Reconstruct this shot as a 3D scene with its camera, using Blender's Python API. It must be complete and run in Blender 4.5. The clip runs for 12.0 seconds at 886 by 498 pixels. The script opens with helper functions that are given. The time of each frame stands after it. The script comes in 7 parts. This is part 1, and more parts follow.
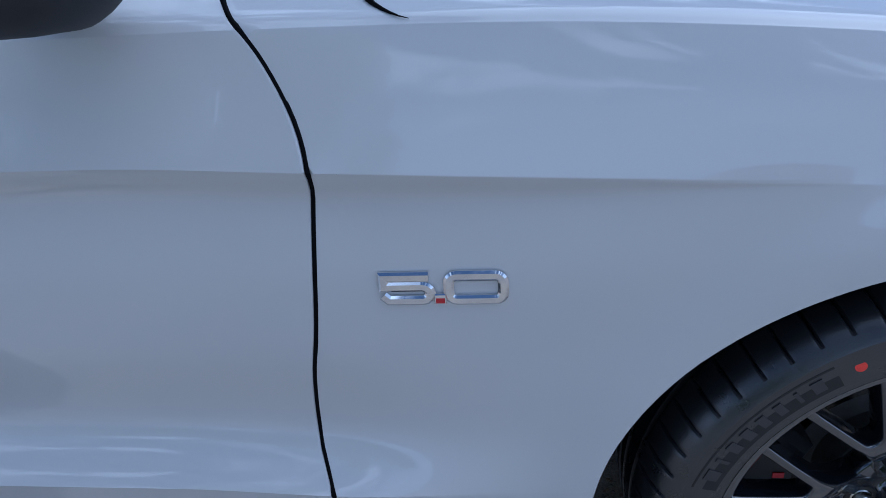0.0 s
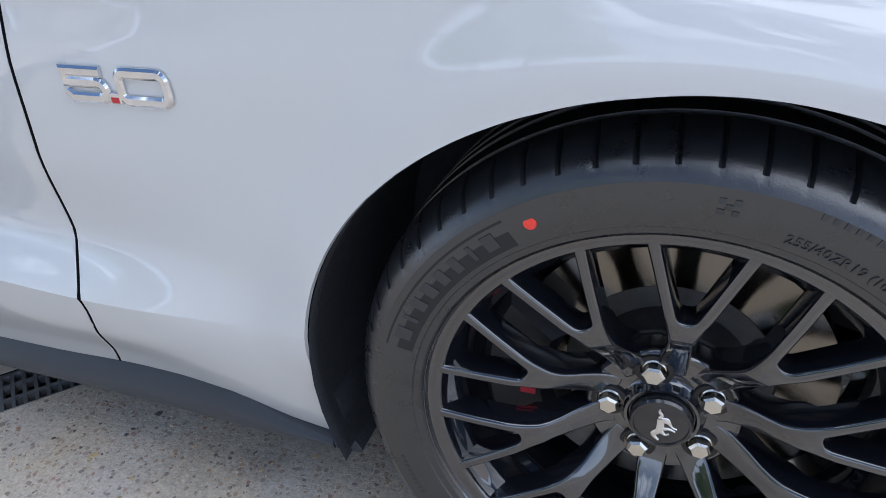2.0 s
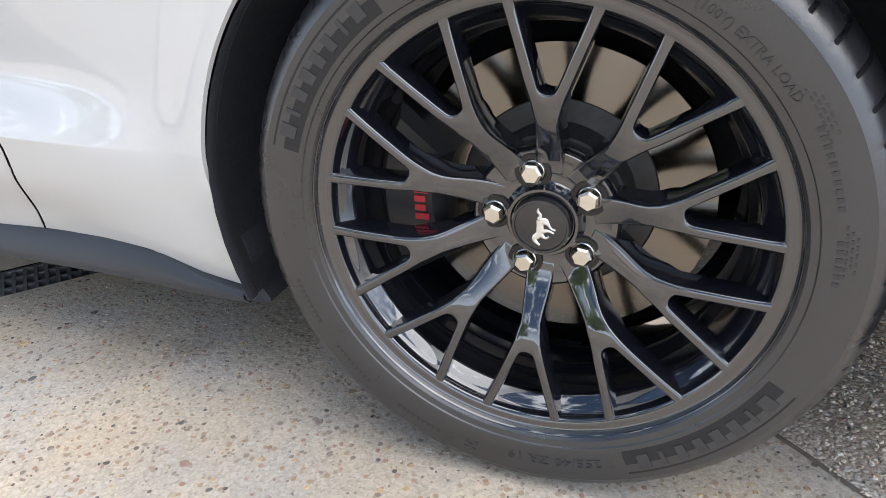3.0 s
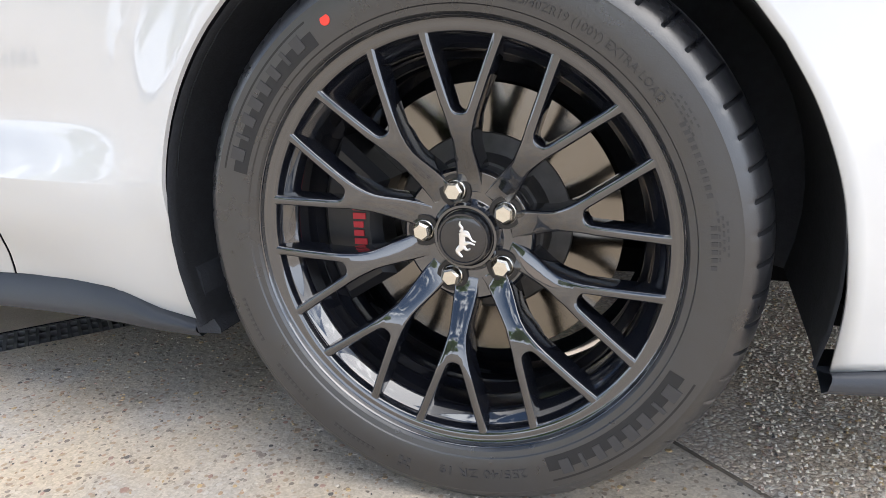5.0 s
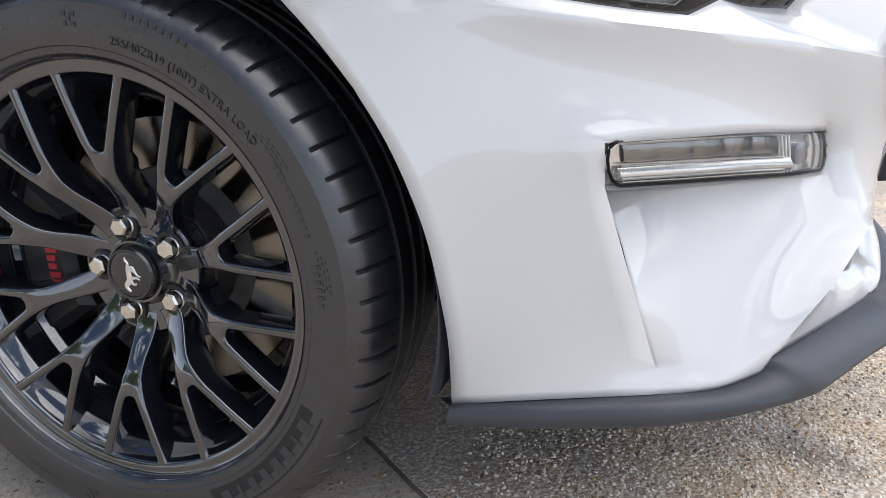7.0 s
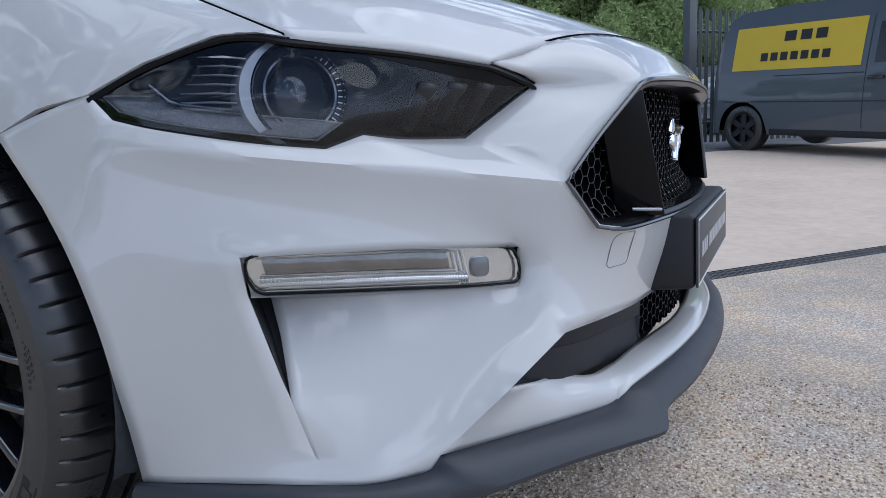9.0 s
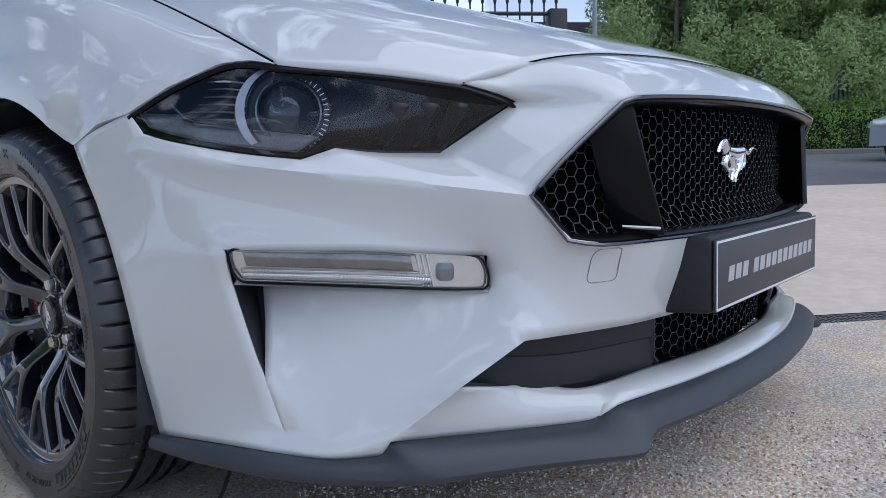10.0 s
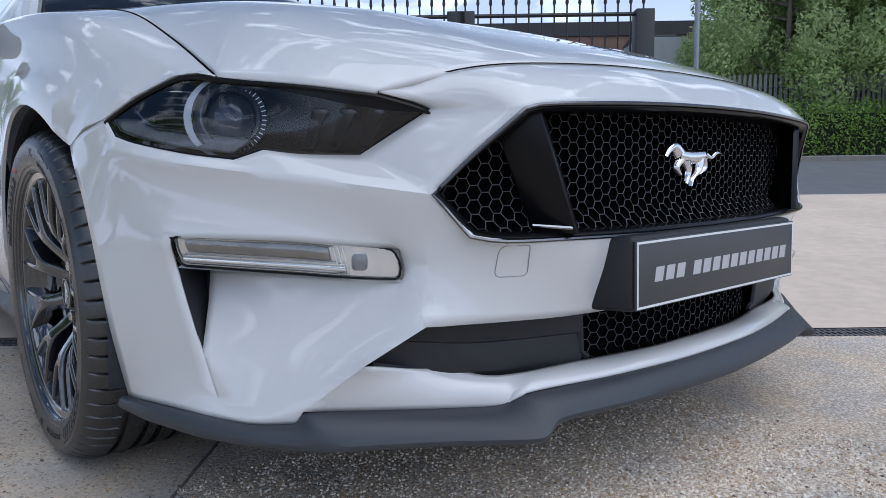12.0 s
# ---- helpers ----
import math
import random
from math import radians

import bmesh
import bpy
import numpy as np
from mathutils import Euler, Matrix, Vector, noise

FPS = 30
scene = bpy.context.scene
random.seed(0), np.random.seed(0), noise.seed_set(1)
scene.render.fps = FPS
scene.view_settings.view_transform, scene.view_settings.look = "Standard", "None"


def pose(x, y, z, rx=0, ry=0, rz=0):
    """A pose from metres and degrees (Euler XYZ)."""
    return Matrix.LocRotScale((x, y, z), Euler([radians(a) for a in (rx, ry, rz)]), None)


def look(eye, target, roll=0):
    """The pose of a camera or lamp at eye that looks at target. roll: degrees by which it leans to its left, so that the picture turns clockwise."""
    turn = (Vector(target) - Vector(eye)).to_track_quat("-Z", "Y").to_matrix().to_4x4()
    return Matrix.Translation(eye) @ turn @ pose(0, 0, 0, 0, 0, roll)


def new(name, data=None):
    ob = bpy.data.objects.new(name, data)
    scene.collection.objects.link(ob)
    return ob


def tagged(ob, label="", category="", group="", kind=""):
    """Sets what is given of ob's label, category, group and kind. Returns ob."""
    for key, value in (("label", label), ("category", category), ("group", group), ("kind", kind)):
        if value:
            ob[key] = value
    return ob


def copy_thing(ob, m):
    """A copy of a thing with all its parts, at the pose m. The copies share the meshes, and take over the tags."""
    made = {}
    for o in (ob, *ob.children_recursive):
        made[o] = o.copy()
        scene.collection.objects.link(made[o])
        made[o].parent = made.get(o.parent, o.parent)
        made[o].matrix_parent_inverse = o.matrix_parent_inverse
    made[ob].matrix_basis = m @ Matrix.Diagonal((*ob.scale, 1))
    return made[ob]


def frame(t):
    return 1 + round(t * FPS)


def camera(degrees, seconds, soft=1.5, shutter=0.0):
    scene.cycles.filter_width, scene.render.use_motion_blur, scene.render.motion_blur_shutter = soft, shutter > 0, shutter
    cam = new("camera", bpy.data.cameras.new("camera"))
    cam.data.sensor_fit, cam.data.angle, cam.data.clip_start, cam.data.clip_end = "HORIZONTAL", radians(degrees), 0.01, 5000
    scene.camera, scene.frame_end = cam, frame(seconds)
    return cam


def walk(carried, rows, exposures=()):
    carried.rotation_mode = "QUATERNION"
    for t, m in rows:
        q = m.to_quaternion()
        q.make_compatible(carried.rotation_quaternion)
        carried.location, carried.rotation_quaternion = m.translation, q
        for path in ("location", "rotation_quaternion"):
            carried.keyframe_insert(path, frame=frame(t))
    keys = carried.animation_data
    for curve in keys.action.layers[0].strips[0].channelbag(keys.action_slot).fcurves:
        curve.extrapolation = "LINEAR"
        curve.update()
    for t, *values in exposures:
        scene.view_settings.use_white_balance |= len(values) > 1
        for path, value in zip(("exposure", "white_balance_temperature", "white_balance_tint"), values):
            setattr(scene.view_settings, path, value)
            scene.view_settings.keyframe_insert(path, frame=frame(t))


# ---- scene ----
from mathutils.bvhtree import BVHTree

cam = camera(64.0, 12.0, soft=0.8)
PATH = [
    (0, (-0.486, -1.566, 1.046), (-0.682, 0.22, 0.169), -4.1),
    (0.5, (-0.414, -1.513, 1.024), (-0.748, 0.216, 0.075), -4.0),
    (1, (-0.321, -1.505, 1.034), (-0.75, 0.175, 0.037), -3.8),
    (1.5, (-0.174, -1.488, 0.981), (-0.698, 0.156, -0.031), -3.5),
    (2, (-0.013, -1.474, 0.9), (-0.621, 0.126, -0.134), -3.5),
    (2.5, (0.094, -1.529, 0.772), (-0.526, 0.062, -0.27), -3.2),
    (3, (0.151, -1.573, 0.671), (-0.491, 0.086, -0.242), -3.0),
    (3.2, (0.16, -1.592, 0.64), (-0.488, 0.123, -0.159), -2.7),
    (4.8, (0.241, -1.662, 0.562), (-0.419, 0.142, 0.005), -2.4),
    (5, (0.258, -1.666, 0.558), (-0.399, 0.142, 0.01), -2.4),
    (5.5, (0.29, -1.665, 0.554), (-0.358, 0.148, 0.012), -2.4),
    (6, (0.336, -1.652, 0.58), (-0.302, 0.164, 0.039), -2.5),
    (6.5, (0.467, -1.624, 0.611), (-0.162, 0.196, 0.072), -2.6),
    (7, (0.615, -1.549, 0.583), (0.021, 0.28, 0.035), -2.6),
    (7.5, (0.78, -1.524, 0.57), (0.221, 0.314, 0.017), -2.6),
    (7.7, (0.829, -1.519, 0.578), (0.275, 0.321, 0.024), -2.7),
    (9.3, (1.155, -1.452, 0.614), (0.164, 0.265, 0.351), -2.0),
    (9.5, (1.213, -1.441, 0.611), (0.102, 0.204, 0.366), -1.8),
    (10, (1.368, -1.369, 0.593), (0.068, 0.133, 0.353), -1.4),
    (10.5, (1.481, -1.316, 0.578), (0.109, 0.119, 0.336), -1.1),
    (11, (1.548, -1.29, 0.584), (0.139, 0.11, 0.348), -1.1),
    (11.5, (1.59, -1.267, 0.59), (0.136, 0.086, 0.355), -1.0),
    (12, (1.624, -1.246, 0.588), (0.121, 0.053, 0.357), -0.8),
]
LIGHT = [
    (0.0, -0.61, 4660, 10),
    (0.5, -0.37, 4700, 10),
    (1.0, -0.24, 4750, 10),
    (1.5, 0.02, 5040, 10),
    (2.0, 0.38, 5500, 10),
    (2.5, 0.82, 5950, 10),
    (3.0, 1.0, 6170, 10),
    (5.5, 1.09, 6300, 10),
    (6.5, 0.72, 6320, 10),
    (7.0, 0.34, 6100, 10),
    (7.5, 0.03, 5930, 10),
    (9.5, -0.46, 5330, 10),
    (12.0, -0.34, 5460, 10),
]
walk(cam, [(t, look(eye, target, roll)) for t, eye, target, roll in PATH], LIGHT)

# world: bright, partly clouded daylight
SUN_ELEV, SUN_AZ = 58.0, 8.0  # azimuth counted from +x towards +y
world = bpy.data.worlds.new("sky")
scene.world = world
world.use_nodes = True
wn, wl = world.node_tree.nodes, world.node_tree.links
wn.clear()
w_out, w_bg = wn.new("ShaderNodeOutputWorld"), wn.new("ShaderNodeBackground")
w_sky, w_mix, w_map = wn.new("ShaderNodeTexSky"), wn.new("ShaderNodeMix"), wn.new("ShaderNodeMapping")
w_co, w_noise, w_ramp = wn.new("ShaderNodeTexCoord"), wn.new("ShaderNodeTexNoise"), wn.new("ShaderNodeValToRGB")
w_sky.sky_type, w_sky.sun_disc = "NISHITA", False
w_sky.sun_elevation, w_sky.sun_rotation = radians(SUN_ELEV), radians(90 - SUN_AZ)
w_sky.dust_density = 1.6
w_mix.data_type = "RGBA"
w_map.inputs["Scale"].default_value = (1.0, 1.0, 2.4)
w_noise.inputs["Scale"].default_value, w_noise.inputs["Detail"].default_value = 4.2, 12.0
w_noise.inputs["Roughness"].default_value, w_noise.inputs["Distortion"].default_value = 0.60, 0.35
w_ramp.color_ramp.elements[0].position, w_ramp.color_ramp.elements[1].position = 0.53, 0.62
w_bg.inputs["Strength"].default_value = 0.105
wl.new(w_co.outputs["Generated"], w_map.inputs["Vector"])
wl.new(w_map.outputs["Vector"], w_noise.inputs["Vector"])
wl.new(w_noise.outputs["Fac"], w_ramp.inputs["Fac"])
# pale haze near the horizon
w_sep, w_haze = wn.new("ShaderNodeSeparateXYZ"), wn.new("ShaderNodeMapRange")
w_haze.inputs[1].default_value, w_haze.inputs[2].default_value, w_haze.inputs[3].default_value, w_haze.inputs[4].default_value = 0.08, 0.44, 0.92, 0.0
wl.new(w_co.outputs["Generated"], w_sep.inputs[0])
wl.new(w_sep.outputs["Z"], w_haze.inputs[0])
w_pale = wn.new("ShaderNodeMix")
w_pale.data_type = "RGBA"
w_pale.inputs[7].default_value = (11.6, 12.4, 14.0, 1)
wl.new(w_haze.outputs[0], w_pale.inputs[0])
wl.new(w_ramp.outputs["Color"], w_mix.inputs[0])
wl.new(w_sky.outputs["Color"], w_mix.inputs[6])
w_mix.inputs[7].default_value = (17.0, 17.3, 17.8, 1)
wl.new(w_mix.outputs[2], w_pale.inputs[6])
wl.new(w_pale.outputs[2], w_bg.inputs["Color"])
wl.new(w_bg.outputs["Background"], w_out.inputs["Surface"])

sun_data = bpy.data.lights.new("sun", "SUN")
sun_data.energy, sun_data.angle, sun_data.color = 1.95, radians(76), (1.0, 0.945, 0.86)
sun = new("sun", sun_data)
sx, sy = math.cos(radians(SUN_AZ)), math.sin(radians(SUN_AZ))
sun.matrix_world = look((0, 0, 0), (-sx, -sy, -math.tan(radians(SUN_ELEV))))


# ---- materials ----
def material(name, color, rough=0.5, metal=0.0, coat=0.0, vary=0.0, scale=40.0, bump=0.0, bump_scale=300.0, spec=0.5, rough_vary=0.0, island=0.0, obj=0.0):
    """A Principled material: colour varied by noise at two scales, fine bump, optional change per island or per object."""
    m = bpy.data.materials.new(name)
    m.use_nodes = True
    nt = m.node_tree
    b = nt.nodes["Principled BSDF"]
    b.inputs["Base Color"].default_value = (*color, 1)
    b.inputs["Roughness"].default_value, b.inputs["Metallic"].default_value = rough, metal
    b.inputs["Coat Weight"].default_value, b.inputs["Coat Roughness"].default_value = coat, 0.03
    b.inputs["Specular IOR Level"].default_value = spec
    co = nt.nodes.new("ShaderNodeTexCoord")
    if vary or rough_vary or island or obj:
        n1, n2 = nt.nodes.new("ShaderNodeTexNoise"), nt.nodes.new("ShaderNodeTexNoise")
        n1.inputs["Scale"].default_value, n2.inputs["Scale"].default_value = scale, scale / 9
        n1.inputs["Detail"].default_value = n2.inputs["Detail"].default_value = 4
        add = nt.nodes.new("ShaderNodeMath")
        add.operation = "ADD"
        for n, k in ((n1, 0), (n2, 1)):
            nt.links.new(co.outputs["Object"], n.inputs["Vector"])
            nt.links.new(n.outputs["Fac"], add.inputs[k])
        last = add
        for amount, kind, out in ((island, "ShaderNodeNewGeometry", "Random Per Island"), (obj, "ShaderNodeObjectInfo", "Random")):
            if amount:
                g, ma = nt.nodes.new(kind), nt.nodes.new("ShaderNodeMath")
                ma.operation = "MULTIPLY_ADD"
                ma.inputs[1].default_value = amount
                nt.links.new(g.outputs[out], ma.inputs[0])
                nt.links.new(last.outputs[0], ma.inputs[2])
                last = ma
        rng = nt.nodes.new("ShaderNodeMapRange")
        rng.inputs[1].default_value, rng.inputs[2].default_value = 0.6, 1.4 + island + obj
        rng.inputs[3].default_value, rng.inputs[4].default_value = 1 - vary, 1 + vary
        nt.links.new(last.outputs[0], rng.inputs[0])
        mul = nt.nodes.new("ShaderNodeVectorMath")
        mul.operation = "SCALE"
        mul.inputs[0].default_value = color
        nt.links.new(rng.outputs[0], mul.inputs["Scale"])
        nt.links.new(mul.outputs["Vector"], b.inputs["Base Color"])
        if rough_vary:
            rr = nt.nodes.new("ShaderNodeMapRange")
            rr.inputs[1].default_value, rr.inputs[2].default_value = 0.6, 1.4
            rr.inputs[3].default_value, rr.inputs[4].default_value = max(0.02, rough - rough_vary), min(1, rough + rough_vary)
            nt.links.new(add.outputs[0], rr.inputs[0])
            nt.links.new(rr.outputs[0], b.inputs["Roughness"])
    if bump:
        nb, bp = nt.nodes.new("ShaderNodeTexNoise"), nt.nodes.new("ShaderNodeBump")
        nb.inputs["Scale"].default_value, nb.inputs["Detail"].default_value = bump_scale, 3
        bp.inputs["Strength"].default_value, bp.inputs["Distance"].default_value = bump, 0.002
        nt.links.new(co.outputs["Object"], nb.inputs["Vector"])
        nt.links.new(nb.outputs["Fac"], bp.inputs["Height"])
        nt.links.new(bp.outputs["Normal"], b.inputs["Normal"])
    return m


def clear_coat(m, ior):
    m.node_tree.nodes["Principled BSDF"].inputs["Coat IOR"].default_value = ior
    return m


def glass(name, tint, gloss=1.45):
    m = bpy.data.materials.new(name)
    m.use_nodes = True
    nt = m.node_tree
    nt.nodes.clear()
    out, mix = nt.nodes.new("ShaderNodeOutputMaterial"), nt.nodes.new("ShaderNodeMixShader")
    tr, gl, fr = nt.nodes.new("ShaderNodeBsdfTransparent"), nt.nodes.new("ShaderNodeBsdfGlossy"), nt.nodes.new("ShaderNodeFresnel")
    tr.inputs["Color"].default_value = (*tint, 1)
    gl.inputs["Roughness"].default_value = 0.01
    fr.inputs["IOR"].default_value = gloss
    nt.links.new(fr.outputs[0], mix.inputs[0])
    nt.links.new(tr.outputs[0], mix.inputs[1])
    nt.links.new(gl.outputs[0], mix.inputs[2])
    nt.links.new(mix.outputs[0], out.inputs["Surface"])
    return m


M_PAINT = material("white_paint", (0.60, 0.598, 0.588), 0.40, coat=1.0, vary=0.015, scale=6, spec=0.15, rough_vary=0.04)
clear_coat(M_PAINT, 1.66)
M_PAINT.node_tree.nodes["Principled BSDF"].inputs["Coat Roughness"].default_value = 0.02
M_SHELL = material("seam_recess_black", (0.004, 0.004, 0.005), 0.8, spec=0.05)
M_PLASTIC = material("black_plastic", (0.013, 0.014, 0.017), 0.55, vary=0.15, scale=30, bump=0.25, bump_scale=900)
M_SATIN = material("satin_grey", (0.036, 0.040, 0.048), 0.44, vary=0.10, scale=14, bump=0.12, bump_scale=700, rough_vary=0.08)
M_GLOSS = material("gloss_black", (0.012, 0.012, 0.014), 0.18, coat=0.6, vary=0.2, scale=20)
M_RIM = material("rim_black", (0.008, 0.009, 0.013), 0.08, coat=1.0, vary=0.25, scale=30, spec=0.5, rough_vary=0.035, bump=0.05, bump_scale=45)
M_RUBBER = material("rubber", (0.014, 0.0148, 0.0172), 0.32, vary=0.25, scale=45, bump=0.10, bump_scale=500, rough_vary=0.1, spec=1.0)
M_RUBBER_L = material("rubber_raised", (0.034, 0.034, 0.037), 0.40, vary=0.15, scale=60)
clear_coat(M_RIM, 1.85)
M_RUBBER_D = material("rubber_ribbed", (0.010, 0.010, 0.011), 0.6, vary=0.15, scale=60)
M_LINER = material("liner_felt", (0.030, 0.033, 0.040), 0.9, vary=0.3, scale=80, bump=0.5, bump_scale=250)
M_CHROME = material("chrome", (0.78, 0.78, 0.80), 0.09, metal=1.0, vary=0.04, scale=60)
M_STEEL = material("machined_steel", (0.19, 0.172, 0.148), 0.17, metal=1.0, vary=0.06, scale=140, rough_vary=0.04)
brushed = M_STEEL.node_tree.nodes.new("ShaderNodeTangent")
brushed.direction_type, brushed.axis = "RADIAL", "Y"
M_STEEL.node_tree.nodes["Principled BSDF"].inputs["Anisotropic Rotation"].default_value = 0.25
M_STEEL.node_tree.nodes["Principled BSDF"].inputs["Anisotropic"].default_value = 0.9
M_STEEL.node_tree.links.new(brushed.outputs[0], M_STEEL.node_tree.nodes["Principled BSDF"].inputs["Tangent"])
M_CAST = material("cast_iron", (0.10, 0.095, 0.09), 0.6, metal=0.6, vary=0.3, scale=60)
M_BADGE = material("badge_chrome", (0.74, 0.74, 0.75), 0.06, metal=1.0, vary=0.06, scale=60)
M_RED = material("red_enamel", (0.45, 0.02, 0.025), 0.4, vary=0.1, scale=90)
M_LENS = glass("clear_lens", (0.80, 0.82, 0.87), 1.62)
M_CLEAR = glass("clear_cover", (0.98, 0.98, 0.98), 1.22)
M_WINDOW = glass("window_glass", (0.35, 0.38, 0.38), 1.7)
M_HOUSING = material("lamp_housing", (0.005, 0.005, 0.006), 0.35, vary=0.2, scale=40)
M_BEZEL = material("lamp_bezel", (0.30, 0.31, 0.33), 0.22, metal=1.0, vary=0.1, scale=60)
M_REFLEX = material("reflex_strip", (0.36, 0.365, 0.38), 0.35, metal=0.5, vary=0.35, scale=400, bump=0.6, bump_scale=700)
M_SILVER = material("lamp_reflector", (0.80, 0.79, 0.77), 0.3, metal=1.0, vary=0.15, scale=70, bump=0.2, bump_scale=160)
M_DEEP = material("deep_black", (0.004, 0.004, 0.005), 0.28, vary=0.2, scale=30, spec=0.22)
M_PLATE = material("plate_grey", (0.055, 0.055, 0.057), 0.42, vary=0.06, scale=30)
M_WHITE = material("print_white", (0.72, 0.72, 0.72), 0.45, vary=0.04, scale=60)


# ---- mesh helpers ----
def part(name, bm, mat, parent, label="", smooth=35.0, mods=()):
    """Links a bmesh as one mesh object, under a thing or a part."""
    me = bpy.data.meshes.new(name)
    bm.to_mesh(me)
    bm.free()
    for m in mat if isinstance(mat, (list, tuple)) else (mat,):
        me.materials.append(m)
    if smooth:
        me.polygons.foreach_set("use_smooth", [True] * len(me.polygons))
        me.set_sharp_from_angle(angle=radians(smooth))
    ob = new(name, me)
    ob.parent = parent
    for kind, values in mods:
        md = ob.modifiers.new(kind.lower(), kind)
        if kind == "SOLIDIFY":
            md.thickness, md.offset = values
        elif kind == "BEVEL":
            md.width, md.segments, md.limit_method = values, 2, "ANGLE"
            md.angle_limit = radians(40)
            md.harden_normals = False
    return tagged(ob, label) if label else ob


def empty(name, label, category, at=(0, 0, 0), group=""):
    ob = new(name)
    ob.location = at
    return tagged(ob, label, category, group)


def vec(p):
    return Vector(p)


def smooth_line(pts, n):
    """n + 1 points on a Catmull-Rom curve through pts, spread evenly."""
    p = np.array([tuple(q) for q in pts], float)
    if len(p) == 2:
        return np.array([p[0] + (p[1] - p[0]) * k / n for k in range(n + 1)])
    q = np.vstack([2 * p[0] - p[1], p, 2 * p[-1] - p[-2]])
    fine = []
    for i in range(1, len(q) - 2):
        a, b, c, d = q[i - 1 : i + 3]
        for s in np.linspace(0, 1, 24, endpoint=False):
            fine.append(0.5 * (2 * b + (c - a) * s + (2 * a - 5 * b + 4 * c - d) * s**2 + (3 * b - a - 3 * c + d) * s**3))
    fine.append(p[-1])
    return even(np.array(fine), n)


def even(p, n):
    """n + 1 points spread evenly on a polyline."""
    p = np.asarray(p, float)
    run = np.r_[0, np.cumsum(np.linalg.norm(np.diff(p, axis=0), axis=1))]
    at = np.linspace(0, run[-1], n + 1)
    return np.stack([np.interp(at, run, p[:, k]) for k in range(p.shape[1])], 1)


def knotted(pts, per):
    """A curve with the same number of steps between each two of its points, so that two such curves pair up."""
    p = np.array(pts, float)
    out = [p[0]]
    for a, b in zip(p[:-1], p[1:]):
        out += [a + (b - a) * k / per for k in range(1, per + 1)]
    return np.array(out)


def add_grid(bm, g, outward=None, mat=0):
    """Faces over a grid of points; turned so that they look along outward, a direction."""
    vs = [[bm.verts.new(p) for p in row] for row in g]
    faces = []
    for r0, r1 in zip(vs[:-1], vs[1:]):
        for a, b, c, d in zip(r0[:-1], r0[1:], r1[1:], r1[:-1]):
            faces.append(bm.faces.new((a, b, c, d)))
    for f in faces:
        f.material_index = mat
    if outward is not None:
        total = Vector()
        for f in faces:
            f.normal_update()
            total += f.normal * f.calc_area()
        if total.dot(Vector(outward)) < 0:
            for f in faces:
                f.normal_flip()
    return faces


def coons(c0, c1, d0, d1, bulge=(0, 0, 0)):
    """A patch between two curves c0, c1 and two curves d0, d1 that join their starts and their ends."""
    nu, nv = len(c0) - 1, len(d0) - 1
    u, v = np.linspace(0, 1, nu + 1)[None, :, None], np.linspace(0, 1, nv + 1)[:, None, None]
    g = (1 - v) * c0[None] + v * c1[None] + (1 - u) * d0[:, None] + u * d1[:, None]
    g -= (1 - u) * (1 - v) * c0[0] + u * (1 - v) * c0[-1] + (1 - u) * v * c1[0] + u * v * c1[-1]
    return g + 16 * u * (1 - u) * v * (1 - v) * np.array(bulge)


def fair(bm, held, stay):
    """Moves all vertices but the held ones to the sheet that bends least; stay ties them weakly to where they were."""
    free = [v for v in bm.verts if not held(v)]
    near = {v: [e.other_vert(v) for e in v.link_edges] for v in free}
    vs = free + list({q for v in free for q in near[v]} - set(free))
    at = {v: k for k, v in enumerate(vs)}
    n, m = len(free), len(vs)
    lap = np.zeros((n, m))
    for v in free:
        lap[at[v], at[v]] = 1.0
        wts = [1.0 / max(1e-4, (q.co - v.co).length) for q in near[v]]
        for q, w in zip(near[v], wts):
            lap[at[v], at[q]] -= w / sum(wts)
    co = np.array([tuple(v.co) for v in vs])
    a, b = lap[:, :n], lap[:, n:]
    got = np.linalg.solve(a.T @ a + stay * np.eye(n), stay * co[:n] - a.T @ (b @ co[n:]))
    for v, q in zip(free, got):
        v.co = Vector(q)


def mirror_y(bm):
    """Adds the mirror image across the plane y = 0."""
    got = bmesh.ops.duplicate(bm, geom=bm.verts[:] + bm.edges[:] + bm.faces[:])["geom"]
    for v in (x for x in got if isinstance(x, bmesh.types.BMVert)):
        v.co.y = -v.co.y
    for f in (x for x in got if isinstance(x, bmesh.types.BMFace)):
        f.normal_flip()


def flipped(p):
    return [(x, -y, z) for x, y, z in p]


def box(bm, lo, hi, mat=0, m=None):
    vs = [bm.verts.new((x, y, z)) for x in (lo[0], hi[0]) for y in (lo[1], hi[1]) for z in (lo[2], hi[2])]
    for q in ((0, 1, 3, 2), (4, 6, 7, 5), (0, 4, 5, 1), (2, 3, 7, 6), (0, 2, 6, 4), (1, 5, 7, 3)):
        bm.faces.new([vs[k] for k in q]).material_index = mat
    if m is not None:
        bmesh.ops.transform(bm, matrix=m, verts=vs)
    return vs


def bevelled_box(lo, hi, r=0.004, seg=2):
    bm = bmesh.new()
    box(bm, lo, hi)
    bmesh.ops.bevel(bm, geom=bm.edges[:], offset=r, segments=seg, affect="EDGES", profile=0.5)
    return bm


